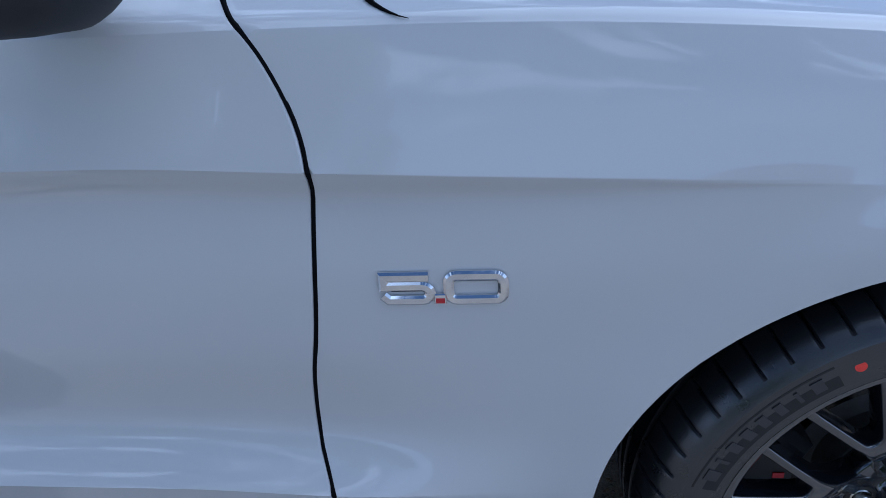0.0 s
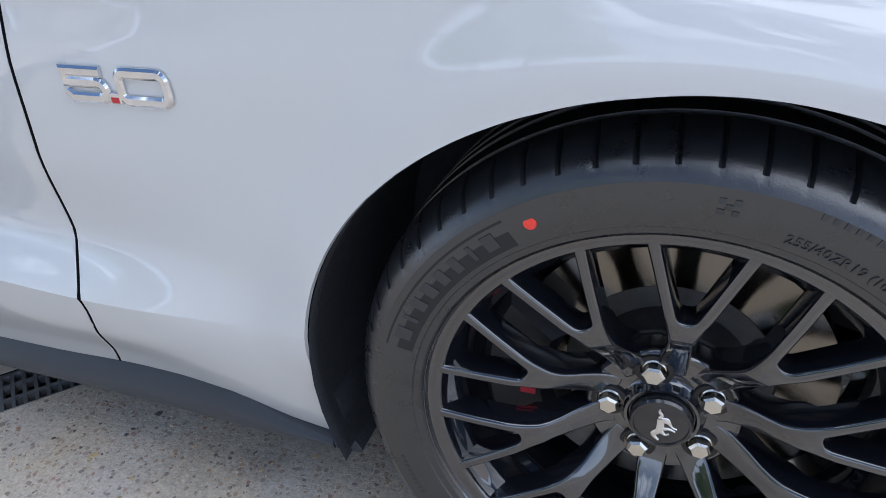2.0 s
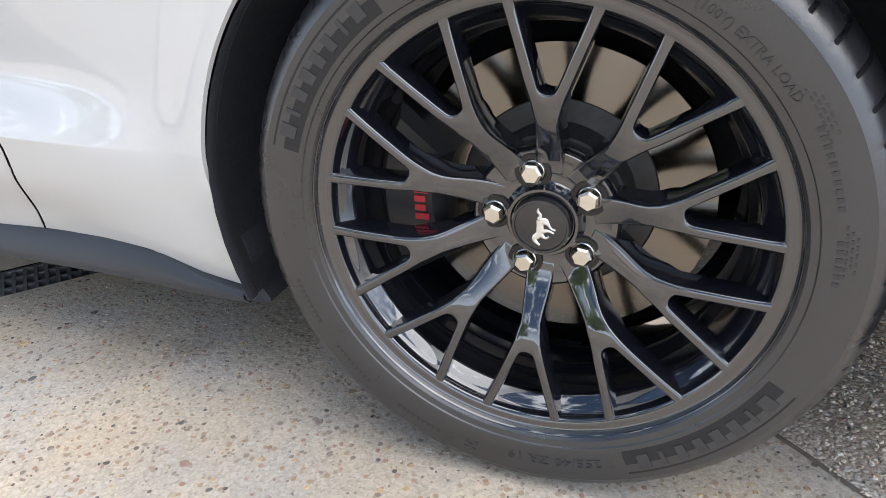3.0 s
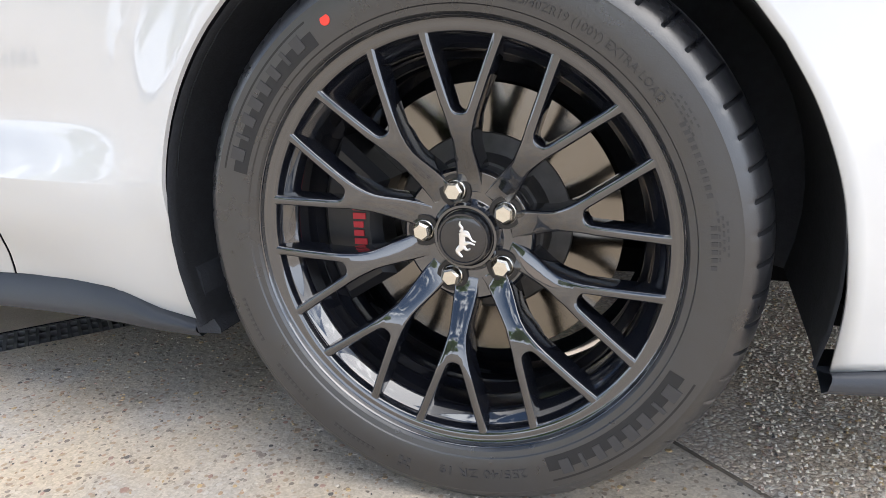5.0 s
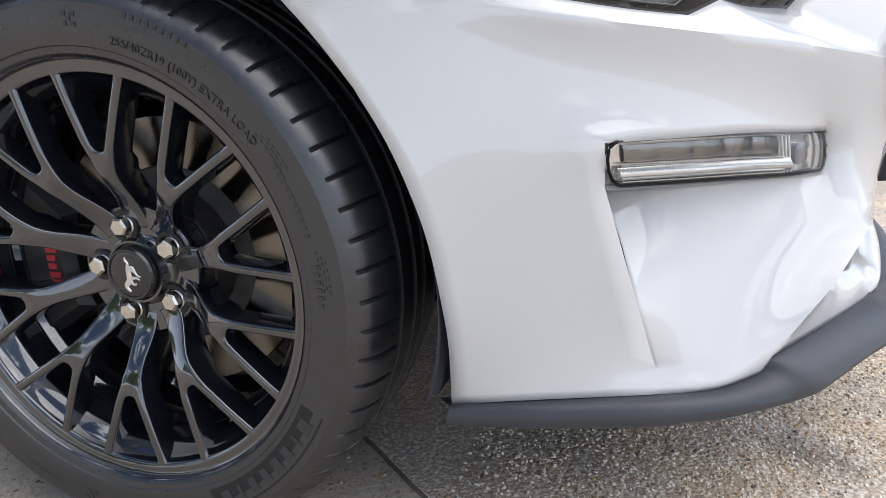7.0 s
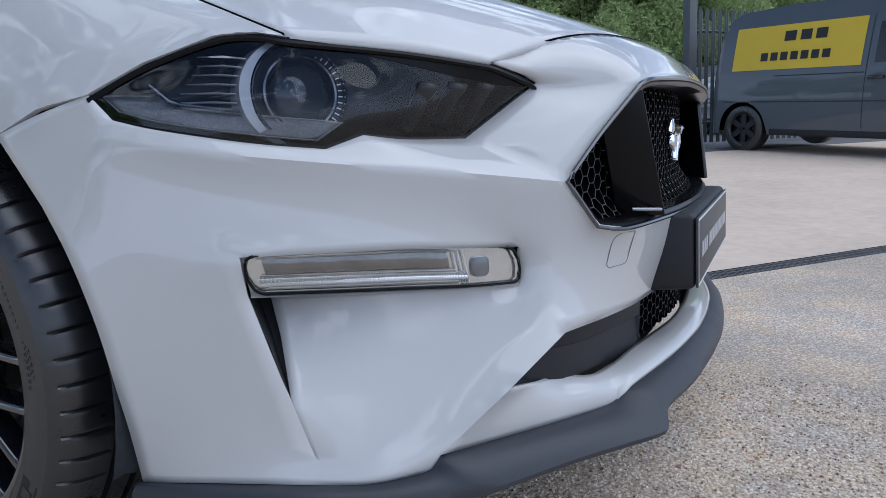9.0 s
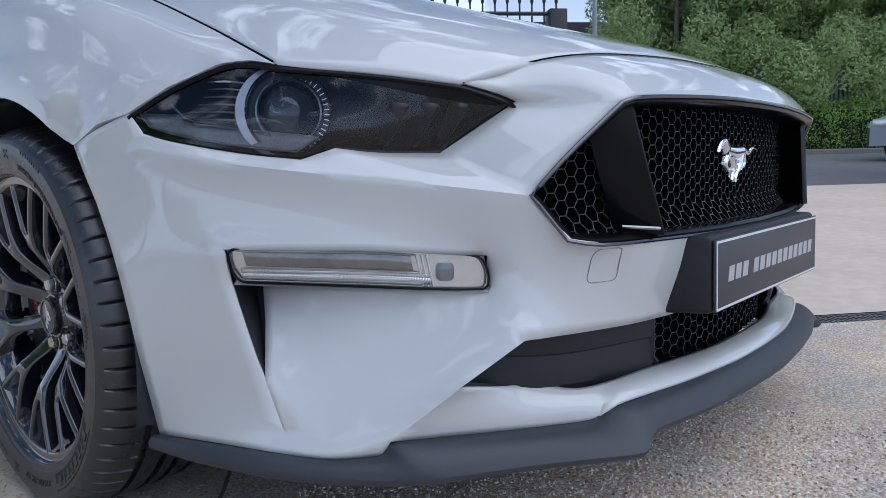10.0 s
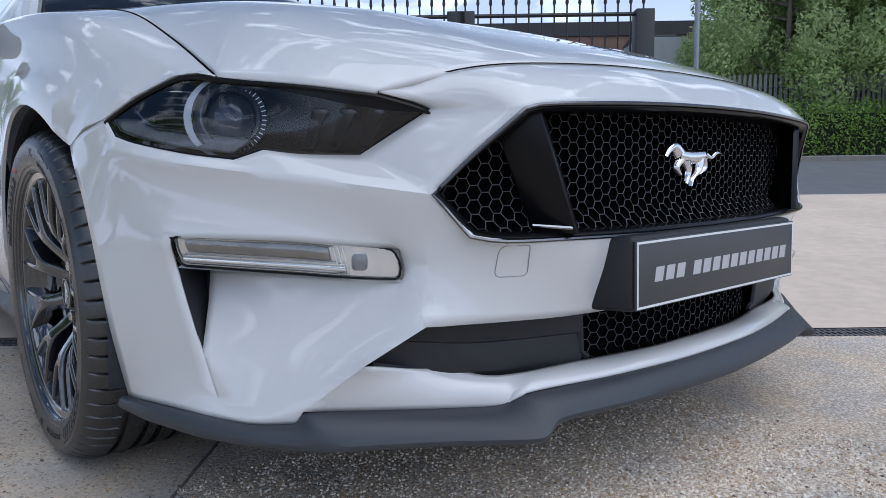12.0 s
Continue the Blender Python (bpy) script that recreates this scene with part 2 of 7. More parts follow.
def prism(bm, outline, depth, inset=0.0, rim=0.0, mat=0):
    """A flat outline of (u, v) made solid from w = 0 to w = depth, its front edge chamfered; returns its vertices as (u, v, w)."""
    n = len(outline)
    pts = [Vector(p) for p in outline]
    mid = []
    for i in range(n):
        e0, e1 = (pts[i] - pts[i - 1]).normalized(), (pts[(i + 1) % n] - pts[i]).normalized()
        k = Vector((-(e0.y + e1.y), e0.x + e1.x))
        mid.append(k / max(0.4, k.length**2 / 2) if k.length > 1e-6 else Vector((-e0.y, e0.x)))
    rings = [[bm.verts.new((*p, 0)) for p in pts]]
    if rim:
        rings.append([bm.verts.new((*p, depth - rim)) for p in pts])
    rings.append([bm.verts.new((*(p + q * inset), depth)) for p, q in zip(pts, mid)])
    for a, b in zip(rings[:-1], rings[1:]):
        for i in range(n):
            bm.faces.new((a[i], a[(i + 1) % n], b[(i + 1) % n], b[i])).material_index = mat
    bm.faces.new(rings[-1]).material_index = mat
    bm.faces.new(list(reversed(rings[0]))).material_index = mat
    return [v for r in rings for v in r]


def lathe(bm, profile, n, mat=0, wob=None, closed=False):
    """Turns (radius, y) round the y axis. wob(k, j) shrinks the radius at step k, point j."""
    rings = []
    for k in range(n):
        a = 2 * math.pi * k / n
        ring = []
        for j, (r, y) in enumerate(profile):
            rr = r - (wob(k, j) if wob else 0)
            ring.append(bm.verts.new((rr * math.cos(a), y, rr * math.sin(a))))
        rings.append(ring)
    for k in range(n):
        a, b = rings[k], rings[(k + 1) % n]
        for j in range(len(profile) - 1):
            bm.faces.new((a[j], a[j + 1], b[j + 1], b[j])).material_index = mat
    return rings


def tube(bm, pts, r, n=8, mat=0):
    """A round bar along a polyline."""
    pts = [Vector(p) for p in pts]
    rings = []
    for i, p in enumerate(pts):
        t = (pts[min(i + 1, len(pts) - 1)] - pts[max(i - 1, 0)]).normalized()
        a = t.cross(Vector((0.13, 0.07, 1) if abs(t.z) < 0.9 else (1, 0.1, 0))).normalized()
        b = t.cross(a)
        rr = r[i] if isinstance(r, (list, tuple)) else r
        rings.append([bm.verts.new(p + rr * (math.cos(2 * math.pi * k / n) * a + math.sin(2 * math.pi * k / n) * b)) for k in range(n)])
    for a, b in zip(rings[:-1], rings[1:]):
        for k in range(n):
            bm.faces.new((a[k], a[(k + 1) % n], b[(k + 1) % n], b[k])).material_index = mat
    bm.faces.new(list(reversed(rings[0]))).material_index = mat
    bm.faces.new(rings[-1]).material_index = mat
    bmesh.ops.recalc_face_normals(bm, faces=bm.faces[:])


# ---- the car: front axle at x = 0, its nose towards +x, its right flank at y < 0 ----
car = empty("car", "white coupe with black wheels and grey splitter, parked on concrete", "car")
XS = [-2.2, -0.9, -0.68, -0.45, -0.22, 0.0, 0.2, 0.4, 0.6]
# flank knots from sill to bonnet seam: half-width and height along XS
FLANK_Y = [
    [0.866, 0.866, 0.864, 0.862, 0.864, 0.866, 0.866, 0.866, 0.850],
    [0.884, 0.884, 0.883, 0.884, 0.888, 0.888, 0.888, 0.883, 0.858],
    [0.922, 0.921, 0.919, 0.912, 0.913, 0.913, 0.912, 0.900, 0.858],
    [0.946, 0.945, 0.940, 0.919, 0.919, 0.919, 0.917, 0.902, 0.856],
    [0.896, 0.896, 0.900, 0.917, 0.924, 0.925, 0.921, 0.904, 0.850],
    [0.921, 0.921, 0.922, 0.923, 0.926, 0.928, 0.924, 0.904, 0.840],
    [0.930, 0.929, 0.929, 0.930, 0.932, 0.935, 0.927, 0.897, 0.825],
    [0.918, 0.918, 0.920, 0.924, 0.9295, 0.9285, 0.920, 0.888, 0.818],
    [0.942, 0.941, 0.940, 0.936, 0.930, 0.921, 0.908, 0.878, 0.812],
    [0.924, 0.923, 0.922, 0.920, 0.915, 0.903, 0.888, 0.860, 0.808],
    [0.905, 0.904, 0.903, 0.900, 0.893, 0.880, 0.865, 0.840, 0.805],
    [0.890, 0.890, 0.889, 0.884, 0.874, 0.862, 0.848, 0.825, 0.803],
    [0.840, 0.830, 0.820, 0.805, 0.790, 0.783, 0.780, 0.784, 0.800],
]
FLANK_Z = [
    [0.230, 0.230, 0.230, 0.182, 0.182, 0.182, 0.182, 0.182, 0.182],
    [0.272, 0.272, 0.272, 0.240, 0.240, 0.240, 0.240, 0.240, 0.240],
    [0.345, 0.342, 0.338, 0.345, 0.350, 0.350, 0.375, 0.375, 0.375],
    [0.429, 0.422, 0.407, 0.396, 0.405, 0.405, 0.405, 0.405, 0.405],
    [0.492, 0.488, 0.480, 0.482, 0.490, 0.490, 0.490, 0.490, 0.490],
    [0.600, 0.600, 0.600, 0.600, 0.600, 0.600, 0.600, 0.570, 0.540],
    [0.705, 0.705, 0.705, 0.705, 0.715, 0.725, 0.705, 0.650, 0.600],
    [0.800, 0.795, 0.786, 0.780, 0.784, 0.776, 0.738, 0.690, 0.640],
    [0.840, 0.834, 0.822, 0.808, 0.796, 0.794, 0.768, 0.722, 0.665],
    [0.890, 0.888, 0.885, 0.880, 0.872, 0.866, 0.830, 0.752, 0.690],
    [0.955, 0.953, 0.951, 0.944, 0.926, 0.898, 0.858, 0.780, 0.705],
    [0.968, 0.966, 0.963, 0.956, 0.938, 0.909, 0.868, 0.791, 0.711],
    [1.000, 0.996, 0.990, 0.976, 0.955, 0.925, 0.882, 0.806, 0.724],
]
FY, FZ = np.array(FLANK_Y), np.array(FLANK_Z)


def along(table, x):
    """A table's column at x, smooth between its stations."""
    i = int(np.clip(np.searchsorted(XS, x) - 1, 0, len(XS) - 2))
    h = XS[i + 1] - XS[i]
    s = min(max((x - XS[i]) / h, -0.3), 1.0)
    a, b = table[:, i], table[:, i + 1]
    ta = (b - table[:, max(i - 1, 0)]) / (XS[i + 1] - XS[max(i - 1, 0)]) * h
    tb = (table[:, min(i + 2, len(XS) - 1)] - a) / (XS[min(i + 2, len(XS) - 1)] - XS[i]) * h
    return (2 * s**3 - 3 * s**2 + 1) * a + (s**3 - 2 * s**2 + s) * ta + (3 * s**2 - 2 * s**3) * b + (s**3 - s**2) * tb


def flank(x, k):
    """The point of the right flank at station x and knot k (0 to 12)."""
    y, z = along(FY, x), along(FZ, x)
    i = int(min(max(k, 0), 11.999))
    s = k - i
    out = []
    # the sill crease, the waist crease and the shoulder ridge are sharp, and fade out towards the nose
    sharp = {3: min(1, max(0, (-0.47 - x) / 0.18)), 8: min(1, max(0, (-0.12 - x) / 0.25)), 10: 0.75 * min(1, max(0, (0.25 - x) / 0.4))}
    for q in (y, z):
        a, b, c, d = q[max(i - 1, 0)], q[i], q[i + 1], q[min(i + 2, 12)]
        ta, tb = (c - a) / 2 * 0.7, (d - b) / 2 * 0.7
        ta += ((c - b) - ta) * sharp.get(i, 0)
        tb += ((c - b) - tb) * sharp.get(i + 1, 0)
        out.append((2 * s**3 - 3 * s**2 + 1) * b + (s**3 - 2 * s**2 + s) * ta + (3 * s**2 - 2 * s**3) * c + (s**3 - s**2) * tb)
    return np.array((x, -out[0], out[1]))


def knot_at(x, z):
    ks = np.linspace(0, 12, 97)
    return float(np.interp(z, [flank(x, k)[2] for k in ks], ks))


ARCH_R = 0.380


def arch(a, side=-0.925):
    """The wheel arch's edge at angle a (degrees, 0 ahead, 90 up): a little wider than round towards its feet."""
    r = ARCH_R - 0.001 + 0.024 * abs(math.cos(radians(a))) ** 2 + 0.006 * math.exp(-(((a - 78) / 24) ** 2))
    return (r * math.cos(radians(a)), side, 0.335 + r * math.sin(radians(a)))


SEAM = [(-0.770, 0.232), (-0.752, 0.272), (-0.723, 0.340), (-0.706, 0.405), (-0.723, 0.470), (-0.716, 0.550), (-0.700, 0.630), (-0.690, 0.700), (-0.683, 0.775), (-0.677, 0.820), (-0.685, 0.867), (-0.708, 0.918), (-0.732, 0.952), (-0.768, 0.986)]
SEAM = [(float(x), float(z)) for x, z in smooth_line(SEAM, 44)]
# key points of the nose, right side
A0 = (0.262, -0.921, 0.632)
HL, HB, HN, HU, HR, HT = (0.391, -0.897, 0.672), (0.420, -0.893, 0.643), (0.628, -0.790, 0.602), (0.658, -0.757, 0.616), (0.735, -0.639, 0.607), (0.802, -0.556, 0.674)
HC, HG = (0.771, -0.627, 0.698), (0.590, -0.799, 0.727)
GL, GLL, GT = (0.852, -0.596, 0.549), (0.880, -0.552, 0.487), (0.922, -0.480, 0.669)
GBC, GTC = (0.962, 0, 0.470), (0.952, 0, 0.690)
HL_TOP = [HL, (0.447, -0.865, 0.705), (0.520, -0.829, 0.7315), (0.560, -0.811, 0.733), HG]
FT, FLB, FB = (0.558, -0.867, 0.490), (0.558, -0.859, 0.446), (0.612, -0.826, 0.244)
FR = (0.792, -0.613, 0.468)
X1, BM = (0.850, -0.583, 0.452), (0.852, -0.613, 0.359)
NT, NB = (0.736, -0.751, 0.237), (0.724, -0.757, 0.217)
IL = (0.803, -0.690, 0.305)
K = [(0.405, -0.905, 0.622), (0.530, -0.866, 0.604), (0.640, -0.797, 0.587), (0.760, -0.688, 0.567), GL]


def crowded(n):
    """n shares from 0 to 1, crowding towards both ends."""
    return 0.5 - 0.5 * np.cos(np.pi * np.linspace(0, 1, n))


def build_fender(sgn):
    low = [(-0.770, 0.232), (-0.66, 0.232), (-0.57, 0.226), (-0.50, 0.200), (-0.412, 0.183), (-0.407, 0.265)]
    low += [(x, z) for x, _, z in (arch(a) for a in range(178, 44, -2))]
    low = [(x, z) for x, z in low if x < 0.25] + [(0.262, 0.632), (0.33, 0.660)]
    low += [(x, z) for x, _, z in HL_TOP]
    lower = even(np.array(low), 190)
    top = [(x, knot_at(x, z)) for x, z in SEAM[:-1]] + [(-0.770, 12)]
    top_x = [-0.65, -0.5, -0.35, -0.2, 0.0, 0.2, 0.35, 0.45, 0.53, 0.585]
    top += [(x, 12) for x in top_x]
    # pair the sill and the arch's foot with the door seam, the rest with the bonnet seam
    run = np.r_[0, np.cumsum(np.linalg.norm(np.diff(lower, axis=0), axis=1))] / np.linalg.norm(np.diff(lower, axis=0), axis=1).sum()
    n_seam = len(SEAM)
    keys_u = list(np.linspace(0, 0.30, n_seam)) + list(np.linspace(0.36, 1.0, len(top_x)))
    tx, tk = np.interp(run, keys_u, [p[0] for p in top]), np.interp(run, keys_u, [p[1] for p in top])
    tk0 = [knot_at(x, z) for x, z in lower]

    def lipped(x, k):
        """The flank with the arch's rolled lip standing a little proud."""
        p = flank(x, k)
        d = math.hypot(p[0], p[2] - 0.335) - ARCH_R
        e = min(1, max(0, (d - 0.020) / 0.085))
        p[1] -= 0.010 * (1 - e * e * (3 - 2 * e)) * min(1, max(0, (p[2] - 0.30) / 0.1))
        return p

    # ahead of the arch its edge meets the bumper and the head lamp
    meet = [(0.262, -0.9215), (0.325, -0.9155)] + [(q[0], q[1] - 0.002) for q in HL_TOP]
    shifts = [(float(np.interp(x, [q[0] for q in meet], [q[1] for q in meet])) - lipped(x, k0)[1]) * min(1, max(0, (x - 0.215) / 0.04)) for (x, z), k0 in zip(lower, tk0)]
    bm, g = bmesh.new(), []
    # rows of the grid follow the crease and the ridge
    for part_k, s in [(0, s) for s in crowded(15)] + [(k, s) for k, n in ((1, 30), (2, 19), (3, 17)) for s in crowded(n)[1:]]:
        row = []
        for (x, z), x1, k0, k1, shift in zip(lower, tx, tk0, tk, shifts):
            stops = [0] + [min(1, max(0, (k - k0) / (k1 - k0))) if abs(k1 - k0) > 1e-6 else 1 for k in (3, 8, 10)] + [1]
            v = stops[part_k] + (stops[part_k + 1] - stops[part_k]) * s
            p = lipped(x + (x1 - x) * v, k0 + (k1 - k0) * v)
            p[1] += shift * (1 - v) ** 2
            row.append((p[0], p[1] * -sgn, p[2]))
        g.append(row)
    add_grid(bm, g, (0, sgn, 0.2))
    bmesh.ops.remove_doubles(bm, verts=bm.verts[:], dist=0.00004)
    # its edges turn inwards
    rim = bmesh.ops.extrude_edge_only(bm, edges=[e for e in bm.edges if e.is_boundary])["geom"]
    bmesh.ops.translate(bm, verts=[v for v in rim if isinstance(v, bmesh.types.BMVert)], vec=(0, -sgn * 0.007, -0.002))
    bmesh.ops.recalc_face_normals(bm, faces=bm.faces[:])
    return part("fender", bm, M_PAINT, car, "glossy white front fender", 46)


def build_door(sgn):
    bm, g = bmesh.new(), []
    ks, gap = np.concatenate([a + (b - a) * crowded(n)[:-1] for a, b, n in ((0, 3, 24), (3, 8, 40), (8, 10, 20), (10, 12, 16))] + [[12.0]]), []
    zs = [z for _, z in SEAM]
    for k in ks:
        x1 = -0.70
        for _ in range(6):
            x1 = float(np.interp(flank(x1, k)[2], zs, [x for x, _ in SEAM])) - 0.0054
        gap.append((x1 + 0.0027, k))
        g.append([(p[0], p[1] * -sgn, p[2]) for p in (flank(x, k) for x in np.r_[x1, x1 - 0.003, np.linspace(x1 - 0.03, -1.82, 26)])])
    add_grid(bm, g, (0, sgn, 0.2))
    door = part("door", bm, M_PAINT, car, "glossy white closed door", 46, [("SOLIDIFY", (0.014, -1))])
    # the dark gap in front of it
    bm = bmesh.new()
    tube(bm, [(p[0], (p[1] + 0.0016) * -sgn, p[2]) for p in (flank(x, k) for x, k in gap)], 0.0025, 6)
    part("seam", bm, M_SHELL, door)
    return door


for sgn in (-1, 1):
    build_fender(sgn)
    build_door(sgn)
    # dark closing strips behind the door seam and the bonnet seam
    bm = bmesh.new()
    add_grid(bm, [[(p[0], (p[1] + 0.018) * -sgn, p[2]) for p in (flank(x, k) for x in np.linspace(-0.95, -0.55, 6))] for k in np.linspace(1.0, 12, 30)], (0, sgn, 0))
    add_grid(bm, [[(x, (flank(x, 12)[1] + dy) * -sgn, flank(x, 12)[2] - 0.018) for dy in (-0.012, 0.016)] for x in np.linspace(-0.8, 0.54, 24)], (0, 0, 1))
    part("seam_backing", bm, M_SHELL, car)
    # quarter panel behind the door, plain
    bm, g = bmesh.new(), []
    for k in np.linspace(1.0, 12, 30):
        g.append([])
        for x in np.linspace(-1.828, -3.60, 24):
            p = flank(-1.8, k)
            t = min(1, max(0, (-2.9 - x) / 0.7))
            g[-1].append((x, (p[1] + 0.16 * t * t) * -sgn, p[2] + 0.03 * math.sin(min(1, (-1.8 - x) / 1.5) * math.pi)))
    add_grid(bm, g, (0, sgn, 0))
    kill = [f for f in bm.faces if math.hypot(f.calc_center_median().x + 2.72, f.calc_center_median().z - 0.34) < 0.39]
    bmesh.ops.delete(bm, geom=kill, context="FACES")
    part("quarter_panel", bm, M_PAINT, car, "glossy white rear quarter panel", 40, [("SOLIDIFY", (0.014, -1))])

# bonnet: four lines from nose to windscreen, right half, mirrored
ZC = 0.762
edge = smooth_line([(0.7675, -0.633, 0.6985), (0.690, -0.715, 0.714), (0.594, -0.794, 0.7275)], 20)
rear = np.array([(x, flank(x, 12)[1] + 0.006, flank(x, 12)[2]) for x in np.linspace(0.575, -0.66, 44)])
o_line = np.vstack([edge, rear])
m1 = smooth_line([(0.815, -0.520, 0.7285), (0.74, -0.575, 0.758), (0.62, -0.64, 0.800), (0.40, -0.655, 0.872), (0.0, -0.655, 0.950), (-0.66, -0.66, 1.018)], 64)
m2 = smooth_line([(0.846, -0.400, 0.746), (0.78, -0.420, 0.778), (0.62, -0.445, 0.838), (0.40, -0.455, 0.905), (0.0, -0.46, 0.978), (-0.66, -0.48, 1.045)], 64)
m3 = smooth_line([(0.864, -0.200, 0.756), (0.80, -0.210, 0.788), (0.62, -0.230, 0.846), (0.40, -0.235, 0.908), (0.0, -0.24, 0.980), (-0.66, -0.25, 1.052)], 64)
m4 = smooth_line([(0.869, 0.0, ZC - 0.003), (0.80, 0.0, 0.793), (0.62, 0, 0.850), (0.40, 0, 0.912), (0.0, 0, 0.985), (-0.66, 0, 1.058)], 64)
bm = bmesh.new()
g = [smooth_line([o_line[i], m1[i], m2[i], m3[i], m4[i], np.array(flipped([m3[i]])[0]), np.array(flipped([m2[i]])[0]), np.array(flipped([m1[i]])[0]), np.array(flipped([o_line[i]])[0])], 72) for i in range(65)]
add_grid(bm, g, (0, 0, 1))
hood = part("bonnet", bm, M_PAINT, car, "glossy white bonnet with raised centre", 40, [("SOLIDIFY", (0.012, -1))])

# bumper cover, right half built in patches between feature lines, then mirrored
VT, VB = (0.540, -0.797, 0.432), (0.592, -0.838, 0.314)
CB = (0.604, -0.846, 0.222)
bm = bmesh.new()
zone = bm.faces.layers.int.new("zone")


def patch(g, outward, z=0):
    for f in add_grid(bm, g, outward):
        f[zone] = z


def chain(*lines):
    """One line out of several that follow each other."""
    return np.vstack([lines[0]] + [q[1:] for q in lines[1:]])


arch_pts = [(0.262, -0.921, 0.632), (0.295, -0.925, 0.597), (0.331, -0.925, 0.550), (0.360, -0.925, 0.500), (0.381, -0.924, 0.450), (0.396, -0.922, 0.400), (0.405, -0.916, 0.336), (0.408, -0.908, 0.286), (0.404, -0.893, 0.212)]
AM = arch_pts[2]
up_arch, low_arch = smooth_line(arch_pts[:3], 10), smooth_line(arch_pts[2:], 30)
s_gl_x1, s_x1_bm, s_bm_il, s_il_nt = even([GL, X1], 10), even([X1, BM], 5), even([BM, IL], 8), even([IL, NT], 10)
s_hl_hb, s_hb_k = even([HL, HB], 5), even([HB, K[0]], 5)
s_k_ft, s_ft_fl, s_fl_fb, s_fb_cb = smooth_line([K[0], (0.50, -0.893, 0.555), FT], 10), even([FT, FLB], 4), even([FLB, (0.585, -0.845, 0.345), FB], 13), even([FB, CB], 3)
c_hl = chain(smooth_line([HB, (0.47, -0.878, 0.630), (0.56, -0.835, 0.612), HN], 18), even([HN, HU], 4), smooth_line([HU, (0.69, -0.71, 0.609), HR], 10))
c_k = smooth_line(K, 32)
patch(coons(c_hl, c_k, s_hb_k, even([HR, GL], 5), (0.002, -0.003, 0.001)), (0.5, -1, 0.3), 1)
# brow between lamp and grille
brow = coons(even([HR, GL], 5), even([HT, GT], 5), even([HR, HT], 12), smooth_line([GL, (0.882, -0.545, 0.605), GT], 12), (0.004, -0.004, 0))
for i, k in ((8, 0.25), (9, 0.65), (10, 1.0), (11, 0.8)):
    # hollow below the nose's edge, deepest beside the lamp
    for j in range(1, 5):
        brow[i, j] += np.array((-0.007, 0.005, 0.002)) * k * (1.15 - 0.23 * j)
patch(brow, (1, -1, 0), 2)
# nose between bonnet and grille
nose_low = chain(even([HT, GT], 5), smooth_line([GT, (0.931, -0.445, 0.6765), (0.944, -0.30, 0.684), (0.951, -0.15, 0.6885), GTC], 20))
nose_up = smooth_line([HC, (0.780, -0.578, 0.7120), (0.826, -0.503, 0.7340), (0.8555, -0.397, 0.7465), (0.8715, -0.2, 0.7565), (0.8765, 0, ZC - 0.003)], 25)
patch(coons(nose_low, nose_up, even([HT, (0.792, -0.580, 0.684), HC], 10), smooth_line([GTC, (0.920, 0, 0.728), nose_up[-1]], 10), (0.004, 0, 0.006)), (0.6, 0, 1), 3)
# cheek above and below the feature line
to_k = even([AM, K[0]], 10)
patch(coons(smooth_line([A0, (0.325, -0.915, 0.652), HL], 10), to_k, up_arch, chain(s_hl_hb, s_hb_k), (0, -0.002, 0)), (0, -1, 0), 4)
low_edge = smooth_line([low_arch[-1], (0.48, -0.886, 0.222), CB], 10)
patch(coons(to_k, low_edge, low_arch, chain(s_k_ft, s_ft_fl, s_fl_fb, s_fb_cb), (0.0, -0.004, 0)), (0, -1, 0), 4)
# band above the fog lamp, and the dish at the lamp's inner end
fog_end = smooth_line([FR, (0.825, -0.590, 0.462), X1], 8)
fog_top = chain(smooth_line([FT, (0.640, -0.797, 0.486), (0.700, -0.735, 0.482), (0.752, -0.672, 0.474), FR], 24), fog_end)
patch(coons(c_k, fog_top, s_k_ft, s_gl_x1, (-0.006, 0.008, 0)), (0.5, -1, 0), 4)
pocket_top = smooth_line([VT, (0.640, -0.735, 0.432), (0.720, -0.668, 0.430), (0.790, -0.604, 0.424)], 22)
pocket_end = smooth_line([pocket_top[-1], (0.822, -0.588, 0.432), X1], 8)
patch([fog_end * (1 - v) + pocket_end * v + np.array((-0.006, 0.004, 0)) * 4 * v * (1 - v) for v in np.linspace(0, 1, 6)], (0.6, -1, 0), 4)
# beam below the grille
beam_low = smooth_line([BM, (0.885, -0.480, 0.352), (0.908, -0.33, 0.345), (0.936, 0, 0.338)], 26)
beam_top = chain(even([GL, GLL], 6), smooth_line([GLL, (0.905, -0.505, 0.478), (0.930, -0.38, 0.4745), (0.952, -0.2, 0.471), GBC], 20))
patch(coons(beam_top, beam_low, chain(s_gl_x1, s_x1_bm), smooth_line([GBC, (0.964, 0, 0.41), beam_low[-1]], 15), (0.014, -0.004, 0)), (1, -0.3, 0), 4)
